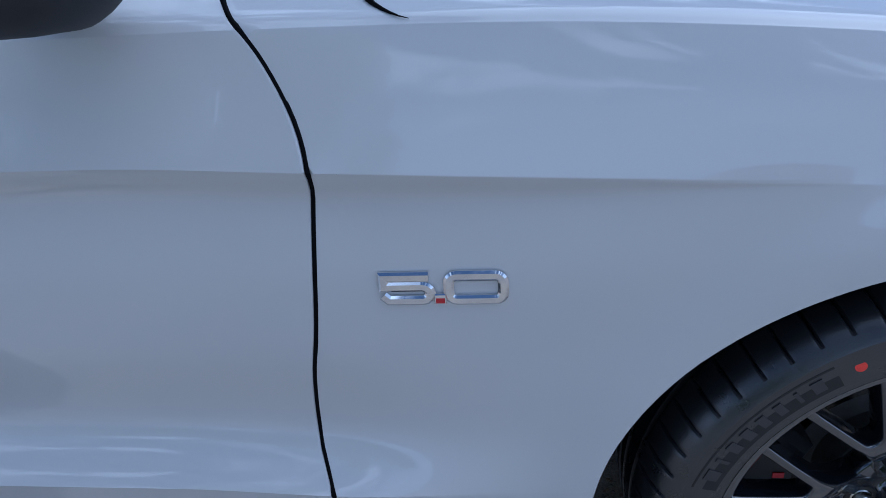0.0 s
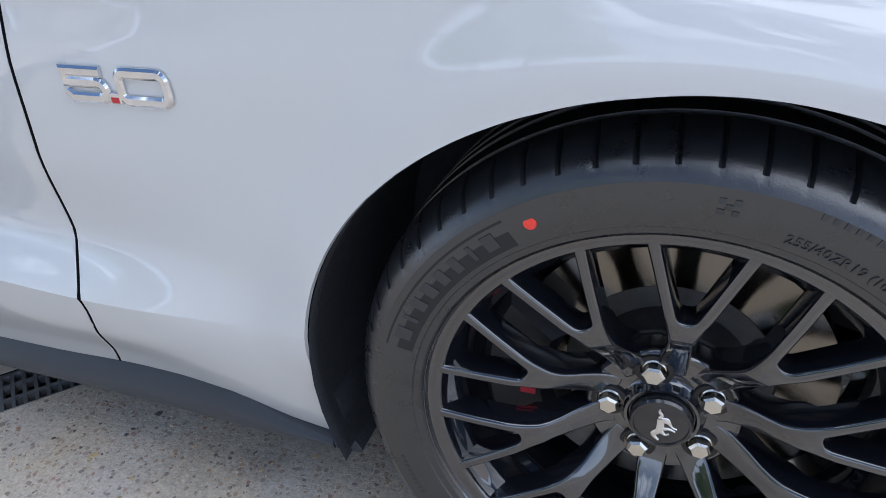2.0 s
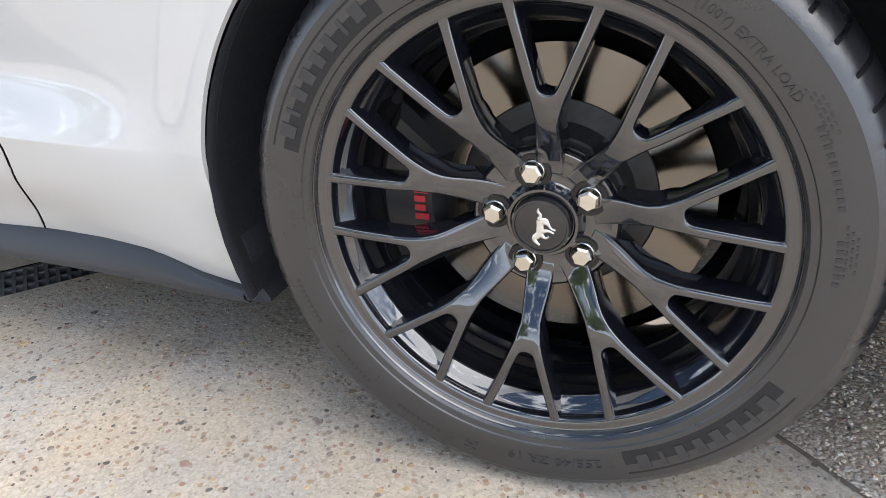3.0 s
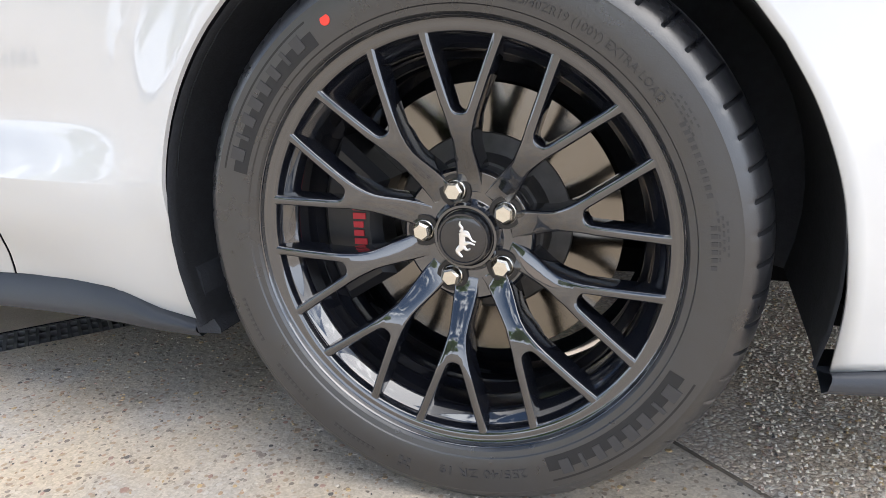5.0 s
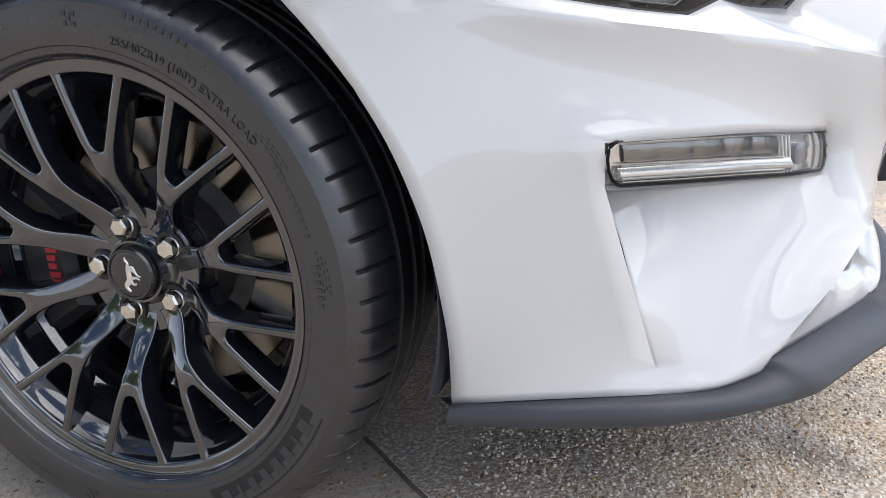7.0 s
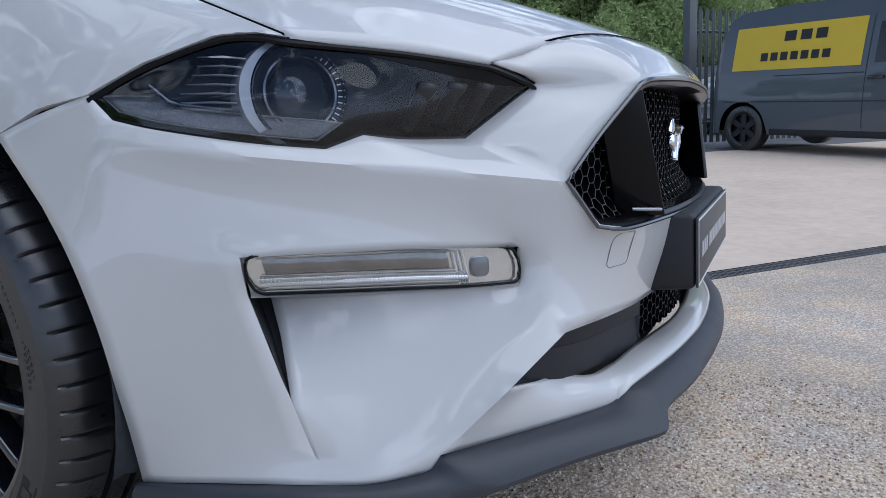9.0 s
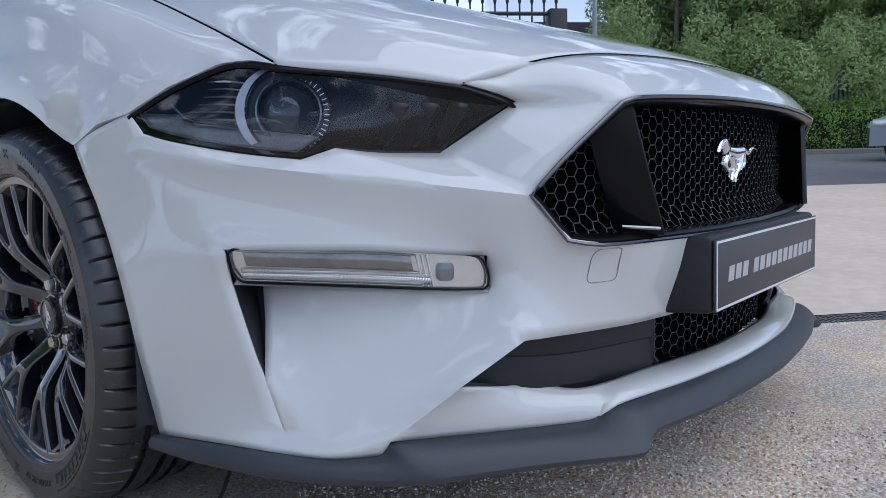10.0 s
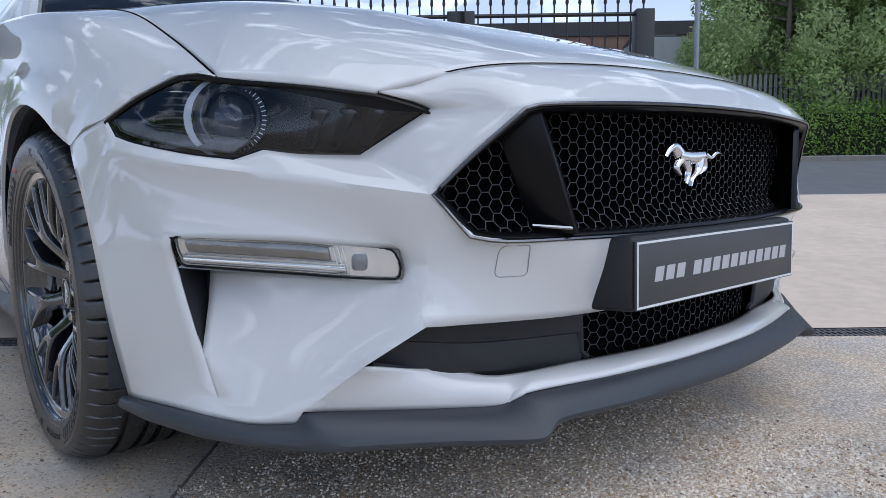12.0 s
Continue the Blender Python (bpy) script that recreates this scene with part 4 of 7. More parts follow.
bm = bmesh.new()
lathe(bm, prof, N_BLOCK * N_SUB, 0, groove)
for v in bm.verts:
    if v.co.z < -HUB_Z + 0.001:
        v.co.z = -HUB_Z + 0.001
        v.co.y *= 1.012
ME_TYRE = make_mesh("tyre", bm, M_RUBBER, 28)

# raised sidewall marks: plain blocks where the maker's name stands, fine bars for the small print, and the size
def sidewall(r, a, up):
    """A place on the sidewall at radius r and angle a (radians), raised by up."""
    y = float(np.interp(r, [q[0] for q in half_t[:12]], [q[1] for q in half_t[:12]]))
    return (r * math.cos(a), y - up, r * math.sin(a))


def ring_block(bm, a, r0, r1, width, lift, slant=0.0):
    """A raised block on the sidewall at angle a (degrees), from radius r0 to r1."""
    aw = width / (r0 + r1)
    a = radians(a)
    pts = [(r0, a - aw), (r0, a + aw), (r1, a + aw + slant), (r1, a - aw + slant)]
    lo = [bm.verts.new(sidewall(r, q, -0.001)) for r, q in pts]
    hi = [bm.verts.new(sidewall(r, q, lift)) for r, q in pts]
    for k in range(4):
        bm.faces.new((lo[k], lo[(k + 1) % 4], hi[(k + 1) % 4], hi[k]))
    bm.faces.new(hi)


ME_BLOCKS, ME_BANDS = [], []
for start, step in ((158.0, -4.5), (-30.5, -4.5)):
    bm = bmesh.new()
    add_grid(bm, [[sidewall(r, radians(start + step * 0.2 * k), up) for k in range(-5, 41)] for r, up in ((0.2720, -0.001), (0.2725, 0.0003), (0.287, 0.0003), (0.3025, 0.0003), (0.3030, -0.001))], (0, -1, 0))
    ME_BANDS.append(make_mesh("ribbed_band", bm, M_RUBBER_D, 30))
    for k, wd in enumerate((0.019, 0.006, 0.015, 0.016, 0.014, 0.013, 0.006, 0.017)):
        bm = bmesh.new()
        ring_block(bm, start + step * k, 0.279, 0.2960, wd * 0.80, 0.0012)
        bmesh.ops.recalc_face_normals(bm, faces=bm.faces[:])
        ME_BLOCKS.append(make_mesh("raised_block", bm, M_RUBBER_L, 30))
bm = bmesh.new()
for a0, n, r in ((30, 10, 0.280), (72, 9, 0.304), (8, 6, 0.279)):
    for k in range(n):
        ring_block(bm, a0 - 1.7 * k, r, r + 0.006, 0.0045, 0.0007)
for a0 in (28, 26.5, 25, 2, 0.5, -1):
    for k in range(7):
        ring_block(bm, a0 + 9 - 1.1 * k, 0.286 + 0.004 * (k % 3), 0.288 + 0.004 * (k % 3), 0.004, 0.0006)
for a0 in (196, 215, 236):
    for k in range(9):
        ring_block(bm, a0 + 1.4 * k, 0.293, 0.2975, 0.004, 0.0006)
for a0 in (86.0, 257.0):
    for k in range(9):
        if k % 2 == 0:
            ring_block(bm, a0 - 1.1 * (k % 3), 0.286 + 0.005 * (k // 3), 0.291 + 0.005 * (k // 3), 0.0055, 0.0008)
bmesh.ops.recalc_face_normals(bm, faces=bm.faces[:])
ME_MARKS = make_mesh("sidewall_mark", bm, M_RUBBER_L, 30)


def letters(text, size, depth):
    """Solid letters of the built-in font, as a bmesh in (u, v, w)."""
    cu = bpy.data.curves.new("letters", "FONT")
    cu.body, cu.size, cu.extrude, cu.align_x = text, size, depth, "CENTER"
    cu.resolution_u = 2
    ob = bpy.data.objects.new("letters", cu)
    scene.collection.objects.link(ob)
    bpy.context.view_layer.update()
    me = bpy.data.meshes.new_from_object(ob.evaluated_get(bpy.context.evaluated_depsgraph_get()))
    bpy.data.objects.remove(ob)
    bm = bmesh.new()
    bm.from_mesh(me)
    return bm


def on_sidewall(bm, a0, r0, spread):
    """Bends lettering round the sidewall, its middle at angle a0 (degrees), its feet at radius r0."""
    for v in bm.verts:
        u, q, wv = v.co
        a, r = radians(a0) - u * spread / r0, r0 + q
        v.co = Vector(sidewall(r, a, 0.0004 + wv))
    return bm


ME_SIZE = make_mesh("size_lettering", on_sidewall(letters("255/40 ZR 19", 0.0150, 0.0008), -83.5, 0.281, 1.35), M_RUBBER_L, 30)
ME_LOAD = make_mesh("load_lettering", on_sidewall(letters("255/40ZR19 (100Y) EXTRA LOAD", 0.0125, 0.0008), 55.5, 0.2745, 1.05), M_RUBBER_L, 30)
# red inspection dot
bm = bmesh.new()
a, r = radians(117.5), 0.2895
c = Vector((r * math.cos(a), -0.1302, r * math.sin(a)))
ring = [bm.verts.new(c + Vector((0.0062 * math.cos(q), -0.0006, 0.0062 * math.sin(q)))) for q in np.linspace(0, 2 * math.pi, 14, endpoint=False)]
bm.faces.new(ring)
base = [bm.verts.new(v.co + Vector((0, 0.0022, 0))) for v in ring]
for k in range(14):
    bm.faces.new((ring[k], ring[(k + 1) % 14], base[(k + 1) % 14], base[k]))
bmesh.ops.recalc_face_normals(bm, faces=bm.faces[:])
ME_DOT = make_mesh("red_dot", bm, material("red_mark", (0.75, 0.05, 0.03), 0.6, vary=0.2, scale=300))


def emblem(size, depth):
    """A plain running shape: tapered strokes for trunk, neck, tail and limbs, in (u, v, w)."""
    bm = bmesh.new()
    s = size
    strokes = [
        ([(-0.30, 0.06), (-0.05, 0.03), (0.22, 0.05)], [0.11, 0.115, 0.10]),
        ([(-0.26, 0.08), (-0.38, 0.20), (-0.50, 0.14), (-0.58, 0.04)], [0.11, 0.085, 0.06, 0.035]),
        ([(0.24, 0.08), (0.36, 0.02), (0.48, 0.10), (0.60, 0.08)], [0.055, 0.05, 0.05, 0.012]),
        ([(-0.24, 0.0), (-0.34, -0.12), (-0.28, -0.24)], [0.075, 0.045, 0.028]),
        ([(-0.14, -0.02), (-0.10, -0.20), (-0.16, -0.38)], [0.08, 0.045, 0.026]),
        ([(0.18, 0.0), (0.12, -0.18), (-0.02, -0.30), (-0.06, -0.42)], [0.09, 0.06, 0.035, 0.026]),
        ([(0.22, 0.02), (0.24, -0.14), (0.10, -0.24)], [0.085, 0.05, 0.028]),
    ]
    for pts, wid in strokes:
        line = smooth_line([(u, v, 0) for u, v in pts], 10)
        wd = np.interp(np.linspace(0, 1, 11), np.linspace(0, 1, len(wid)), wid)
        rows = []
        for i, p in enumerate(line):
            t = line[min(i + 1, 10)] - line[max(i - 1, 0)]
            nrm = np.array((-t[1], t[0], 0)) / (np.linalg.norm(t) + 1e-9)
            rows.append([tuple(s * (p + nrm * wd[i] * math.cos(q)) + np.array((0, 0, depth * math.sin(q)))) for q in np.linspace(0, math.pi, 7)])
        add_grid(bm, rows, (0, 0, 1))
    return bm


bm = emblem(0.042, 0.0012)
for v in bm.verts:
    u, q, wv = v.co
    v.co = Vector((0.001 - q * 0.9, -0.0795 - wv, u * 0.9))
ME_EMBLEM = make_mesh("cap_emblem", bm, M_SILVER, 40)

DISC = bmesh.new()
lathe(DISC, [(0.075, -0.028), (0.088, -0.028), (0.092, 0.010), (0.116, 0.014), (0.118, 0.012), (0.180, 0.012), (0.1805, 0.016), (0.1805, 0.044), (0.116, 0.044)], 90)
for fc_ in DISC.faces:
    c_ = fc_.calc_center_median()
    fc_.material_index = 1 if math.hypot(c_.x, c_.z) < 0.122 else 0
ME_DISC = make_mesh("brake_disc", DISC, (M_STEEL, M_CAST), 30)
bm = bmesh.new()
outer = [(0.212 * math.cos(radians(a)), 0.212 * math.sin(radians(a))) for a in range(146, 216, 5)] + [(0.128 * math.cos(radians(a)), 0.128 * math.sin(radians(a))) for a in range(211, 150, -10)]
vs = prism(bm, outer, 0.070, 0.012, 0.014)
for v in vs:
    v.co = Vector((v.co.x, 0.028 - v.co.z, v.co.y))
bmesh.ops.recalc_face_normals(bm, faces=bm.faces[:])
ME_CALIPER = make_mesh("caliper", bm, material("caliper_black", (0.018, 0.018, 0.020), 0.4, vary=0.2, scale=50), 35)
bm = bmesh.new()
for k, hgt in enumerate((0.014, 0.010, 0.010, 0.014, 0.010)):
    u = -0.024 + 0.0115 * k
    box(bm, (-0.158 - 0.004, -0.0440, u), (-0.158 + hgt, -0.0416, u + 0.0080))
ME_CAL_BAR = make_mesh("caliper_print", bm, material("caliper_red", (0.50, 0.03, 0.04), 0.5, vary=0.1, scale=120))

for cx in (0.0, -2.72):
    for sgn in (-1, 1):
        turn = Matrix.Translation((cx, sgn * RIM_Y, HUB_Z)) @ (Matrix.Rotation(math.pi, 4, "Z") if sgn > 0 else Matrix.Identity(4))
        wheel = child("wheel", ME_RIM, car, turn, "gloss black forked-spoke alloy wheel with road tyre")
        child("tyre", ME_TYRE, wheel, None, "black low-profile road tyre")
        child("hub", ME_HUB, wheel)
        child("centre_cap", ME_CAP, wheel, None, "round black centre cap")
        child("cap_emblem", ME_EMBLEM, wheel, None, "silver emblem on the cap")
        for k in range(10):
            child("spoke", ME_SPOKE, wheel, Matrix.Rotation(radians(-(86.6 - 90 + 36 * k)), 4, "Y"))
        for k in range(5):
            a = radians(104 + 72 * k)
            at = Matrix.Translation((0.0572 * math.cos(a), 0, 0.0572 * math.sin(a)))
            child("lug_nut", ME_NUT, wheel, at @ Matrix.Rotation(k * 0.4, 4, "Y"), "chrome lug nut")
            child("nut_seat", ME_SEAT, wheel, at)
        tagged(child("sidewall_mark", ME_MARKS, wheel), kind="stuff")
        for me_b in ME_BLOCKS:
            child("raised_block", me_b, wheel)
        for me_b in ME_BANDS:
            child("ribbed_band", me_b, wheel)
        child("load_lettering", ME_LOAD, wheel, None, "raised tyre size and load lettering")
        child("size_lettering", ME_SIZE, wheel, None, "raised tyre size 255/40 ZR 19")
        if (cx, sgn) == (0.0, -1):
            child("red_dot", ME_DOT, wheel, None, "red paint dot on the sidewall")
        child("brake_disc", ME_DISC, car, turn, "bare steel brake disc")
        cal = child("caliper", ME_CALIPER, car, turn, "black brake caliper")
        child("caliper_print", ME_CAL_BAR, cal, None, "red bars on the caliper")


# ---- head lamps ----
def lamp_set(sgn):
    f = (lambda pts: [(x, y * -sgn, z) for x, y, z in pts])
    out_top = np.vstack([smooth_line(HL_TOP, 24), smooth_line([HG, (0.690, -0.712, 0.7135), (0.7675, -0.630, 0.698)], 14)[1:], even([(0.7675, -0.630, 0.698), (0.790, -0.582, 0.684), HT], 6)[1:]])
    low = np.vstack([even([HL, HB], 6), smooth_line([HB, (0.47, -0.878, 0.630), (0.56, -0.835, 0.612), HN], 16)[1:], even([HN, HU], 4)[1:], smooth_line([HU, (0.69, -0.71, 0.609), HR], 8)[1:], even([HR, HT], 8)[1:]])
    low = even(low, len(out_top) - 1)
    up = even(out_top, len(out_top) - 1)
    # housing bowl set back from the lens
    bm = bmesh.new()
    g = []
    for v in np.linspace(0, 1, 11):
        row = up * (1 - v) + low * v
        back = 0.012 + 0.05 * math.sin(math.pi * v) ** 0.5
        u = np.linspace(0, 1, len(row))
        ends = np.minimum(1, np.minimum(u, 1 - u) * 8)
        row = row + np.outer(ends * back, (-0.70, 0.62, -0.1))
        g.append(f(row))
    add_grid(bm, g, (0.6, sgn * 0.6, 0.1))
    lamp = part("headlight", bm, M_HOUSING, car, "head lamp with dark housing, round projector and clear lens", 50)
    # clear cover, slightly bulged and sunk behind the panel edges
    bm = bmesh.new()
    g = []
    for v in np.linspace(0, 1, 13):
        row = up * (1 - v) + low * v
        u = np.linspace(0, 1, len(row))
        row = row + np.outer(np.sin(math.pi * u) ** 0.6 * math.sin(math.pi * v**1.6) * 0.007 - 0.004, (0.62, -0.74, 0.1))
        g.append(f(row))
    add_grid(bm, g, (0.6, sgn * 0.6, 0.2))
    cov = part("lens", bm, M_LENS, lamp, "clear lamp cover", 60)
    cov.visible_shadow = False
    # black rubber edge
    bm = bmesh.new()
    loop = np.vstack([up + np.array((-0.0005, 0.0005, -0.0068)), low[::-1][1:] + np.array((-0.0035, 0.0035, -0.0005))])
    tube(bm, f(loop), 0.0036, 6)
    part("seal", bm, M_DEEP, lamp, "black seal")
    # black band along the upper edge, widening to the tip
    bm = bmesh.new()
    us_ = np.linspace(0, 1, len(up))[:, None]
    wide = np.interp(us_, (0, 0.38, 0.55, 0.80, 0.92, 1.0), (0.05, 0.06, 0.10, 0.26, 0.45, 0.8))
    bow = np.sin(np.pi * us_) ** 0.6
    add_grid(bm, [f(up * (1 - wide * v) + low * wide * v + (bow * np.sin(np.pi * (wide * v) ** 1.6) * 0.007 - 0.0030) * np.array((0.62, -0.74, 0.1))) for v in np.linspace(0, 1, 7)], (0.6, sgn * 0.6, 0.2))
    part("upper_mask", bm, M_DEEP, lamp, "black mask along the upper edge", 50)
    # projector: bezel rings, ticks and glass ball
    c = Vector((0.586, -0.772, 0.666))
    ax = Vector((0.80, -0.58, 0.06)).normalized()
    side = ax.cross(Vector((0, 0, 1))).normalized()
    upv = side.cross(ax)
    basis = Matrix((side, upv, ax)).transposed().to_4x4()
    def place(bm):
        for v in bm.verts:
            p = c + basis.to_3x3() @ v.co
            v.co = Vector((p.x, p.y * -sgn, p.z))
        bmesh.ops.recalc_face_normals(bm, faces=bm.faces[:])
    def ring(r0, r1, z0, z1, n=48):
        bm = bmesh.new()
        prof = [(r0, z0), (r0, z1), ((r0 + r1) / 2, z1 + 0.001), (r1, z1), (r1, z0)]
        rr = []
        for k in range(n):
            a = 2 * math.pi * k / n
            rr.append([bm.verts.new((r * math.cos(a), r * math.sin(a), z)) for r, z in prof])
        for k in range(n):
            for j in range(4):
                bm.faces.new((rr[k][j], rr[k][j + 1], rr[(k + 1) % n][j + 1], rr[(k + 1) % n][j]))
        return bm
    for r0, r1, z0, z1, m, lab in ((0.040, 0.0445, -0.03, 0.006, M_BEZEL, "chrome ring"), (0.0545, 0.0565, -0.03, 0.004, M_BEZEL, "thin silver ring")):
        bm = ring(r0, r1, z0, z1)
        place(bm)
        part("bezel", bm, m, lamp, lab, 40)
    bm = ring(0.0445, 0.0545, -0.03, -0.004)
    place(bm)
    part("bezel", bm, M_HOUSING, lamp, "black bezel", 40)
    bm = bmesh.new()
    for k in range(22):
        a = radians(95 + 170 * k / 21)
        m = Matrix.Rotation(a, 4, "Z")
        box(bm, (0.0465, -0.0006, -0.0042), (0.0532, 0.0006, -0.0025), 0, m)
    place(bm)
    part("scale_tick", bm, M_SILVER, lamp)
    bm = bmesh.new()
    bmesh.ops.create_uvsphere(bm, u_segments=32, v_segments=16, radius=0.037)
    for v in bm.verts:
        v.co.z = max(v.co.z, -0.01) * 0.55 - 0.010
    place(bm)
    part("projector", bm, material("projector_glass", (0.035, 0.04, 0.05), 0.06, coat=1.0, vary=0.2, scale=40), lamp, "dark glass projector ball", 60)
    # curved side trim behind the projector
    bm = bmesh.new()
    rows = []
    for a in range(-68, 70, 6):
        ca, sa = math.cos(radians(a)), math.sin(radians(a))
        rows.append([(0.058 * ca, 0.060 * sa, 0.003), (0.070 * ca, 0.064 * sa, 0.001), (0.073 * ca, 0.066 * sa, -0.03)])
    add_grid(bm, rows, None)
    place(bm)
    part("side_trim", bm, material("grey_trim", (0.70, 0.71, 0.73), 0.32, metal=0.35, vary=0.1, scale=40), lamp, "grey curved trim", 50)
    # chrome-edged fins beside it and the hook below them
    for k in range(6):
        z = 0.7085 - 0.0098 * k
        a = Vector((0.498 - 0.0065 * max(0, k - 1), -0.838 - 0.0035 * max(0, k - 1), z))
        b = Vector((0.548, -0.815, z - 0.004))
        bm = bmesh.new()
        tube(bm, f([a, (a + b) / 2 + Vector((0.004, -0.003, 0.001)), b]), [0.0008, 0.0015, 0.0013], 8)
        fin = part("lamp_fin", bm, M_SILVER, lamp, "thin chrome-edged fin")
        bm = bmesh.new()
        back = Vector((-0.020, 0.020, 0))
        add_grid(bm, [f([a + q, b + q]) for q in (Vector((0, 0, -0.0016)), back)], (0, 0, 1))
        part("fin_plate", bm, M_HOUSING, fin)
    bm = bmesh.new()
    tube(bm, f([(0.452, -0.866, 0.680), (0.470, -0.857, 0.661), (0.482, -0.851, 0.6565), (0.540, -0.822, 0.648)]), [0.0022, 0.0034, 0.0024, 0.0016], 8)
    part("lamp_hook", bm, M_BEZEL, lamp, "grey hooked trim")
    # reflector strip along the lower edge
    st_low = smooth_line([(0.424, -0.886, 0.652), (0.47, -0.868, 0.638), (0.56, -0.826, 0.6205), (0.618, -0.789, 0.612)], 20)
    st_up = even([(0.402, -0.888, 0.671), (0.468, -0.860, 0.666), (0.480, -0.855, 0.654), (0.56, -0.816, 0.642), (0.640, -0.768, 0.631)], 20)
    bm = bmesh.new()
    add_grid(bm, [f(st_low * (1 - v) + st_up * v + np.array((-0.006, 0.006, 0))) for v in np.linspace(0, 1, 5)], (0.5, sgn, 0))
    strip_ob = part("reflex_strip", bm, M_REFLEX, lamp, "grey honeycomb reflector strip", 50, [("SOLIDIFY", (0.004, -1))])
    bm = bmesh.new()
    edge_ = np.vstack([st_up, st_low[::-1], st_up[:1]]) + np.array((-0.003, 0.003, 0))
    tube(bm, f(edge_), 0.0011, 6)
    part("bright_edge", bm, M_SILVER, strip_ob, "thin bright edge")
    # three slanting gills towards the tip
    for k in range(3):
        bm = bmesh.new()
        s = k * 0.036
        a = Vector((0.690 + s * 0.62, -0.692 + s * 0.95, 0.630))
        b = a + Vector((0.034, 0.006, 0.040))
        rows = []
        for t in np.linspace(0, 1, 8):
            p = a.lerp(b, t) + Vector((0, 0, -0.012 * (1 - t) ** 2))
            wd = 0.006 + 0.010 * t
            rows.append([(p.x - 0.016, (p.y - wd) * -sgn, p.z + 0.004), (p.x, p.y * -sgn, p.z), (p.x - 0.012, (p.y + wd) * -sgn, p.z - 0.006)])
        add_grid(bm, rows, (1, sgn, 0))
        part("gill", bm, material("smoked_gill", (0.030, 0.031, 0.034), 0.3, vary=0.15, scale=60), lamp, "smoked light gill", 60, [("SOLIDIFY", (0.004, -1))])
    return lamp


for sgn in (-1, 1):
    lamp_set(sgn)


# ---- fog and indicator lamps ----
def fog_set(sgn):
    f = (lambda pts: [(x, y * -sgn, z) for x, y, z in pts])
    up = smooth_line([FT, (0.640, -0.797, 0.486), (0.700, -0.735, 0.482), (0.752, -0.672, 0.474), (0.790, -0.616, 0.467)], 40)
    lo = smooth_line([(0.561, -0.856, 0.446), (0.640, -0.791, 0.440), (0.700, -0.732, 0.434), (0.754, -0.671, 0.427), (0.795, -0.609, 0.422)], 40)
    inn = np.array((-0.62, 0.70, 0.0))
    bm = bmesh.new()
    add_grid(bm, [f(r) for r in (up, up + inn * 0.014, lo + inn * 0.014, lo + np.array((0, 0, -0.004)), lo + inn * 0.024 + np.array((0, 0, -0.008)))], (0.6, sgn, 0))
    lamp = part("fog_lamp", bm, M_PAINT, car, "slim clear fog and indicator lamp in a black frame", 40)
    bm = bmesh.new()
    def edge_at(q, low_side):
        i = min(int(q), 39)
        a_, b_ = up[i] + (up[i + 1] - up[i]) * (q - i), lo[i] + (lo[i + 1] - lo[i]) * (q - i)
        sh = 1.0
        for rad, d_ in ((1.7, q - 0.2), (1.6, 40 - q)):
            if d_ < rad:
                sh = min(sh, math.sqrt(max(0.0, 1 - (1 - d_ / rad) ** 2)) * 0.75 + 0.25)
        v = 0.5 + (0.5 if low_side else -0.5) * sh
        return a_ * (1 - v) + b_ * v
    path = [edge_at(q, False) for q in np.linspace(2.4, 0.2, 10)] + [edge_at(q, True) for q in np.r_[np.linspace(0.2, 6, 14), np.linspace(8, 34, 14), np.linspace(36, 40, 10)]] + [edge_at(q, False) for q in np.linspace(40, 37, 8)]
    tube(bm, f(path), [0.0008] * 3 + [0.0019] * (len(path) - 6) + [0.0008] * 3, 6)
    part("rim", bm, M_DEEP, lamp, "black frame")
    # upper indicator chamber of five cells, ribbed light bar below, pale end chamber; the ends are rounded
    def strip(i0, i1, n, v0, v1, m, depth, round_l=0.0, round_r=0.0):
        """A strip between the lamp's edges, from step i0 to i1 of 40 and from share v0 to v1 of its height."""
        rows = []
        for k in range(n + 1):
            q = i0 + (i1 - i0) * k / n
            i = min(int(q), 39)
            a_, b_ = up[i] + (up[i + 1] - up[i]) * (q - i), lo[i] + (lo[i + 1] - lo[i]) * (q - i)
            sh = 1.0
            for rad, d in ((round_l, q - i0), (round_r, i1 - q)):
                if rad and d < rad:
                    sh = min(sh, math.sqrt(max(0.0, 1 - (1 - d / rad) ** 2)) * 0.75 + 0.25)
            row = []
            for j in range(m + 1):
                v = 0.5 + (v0 + (v1 - v0) * j / m - 0.5) * sh
                row.append(a_ * (1 - v) + b_ * v + inn * depth(k / n, j / m))
            rows.append(row)
        bm = bmesh.new()
        add_grid(bm, [f(r) for r in rows], (0.6, sgn, 0))
        return bm
    part("light_bar_bed", strip(0.4, 40, 60, 0.02, 0.98, 3, lambda u, v: 0.007, 1.7, 1.6), material("pale_reflector", (0.74, 0.73, 0.70), 0.18, metal=0.85, vary=0.12, scale=60), lamp, "pale clear-looking lamp bowl", 50)
    part("chamber", strip(2.6, 28, 100, 0.10, 0.52, 6, lambda u, v: 0.0045 - 0.0012 * abs(math.sin(u * 5 * math.pi)) - 0.002 * math.sin(v * math.pi)), material("smoked_reflector", (0.26, 0.25, 0.235), 0.2, metal=0.85, vary=0.25, scale=160, bump=0.2, bump_scale=180), lamp, "grey indicator reflector of five cells", 50)
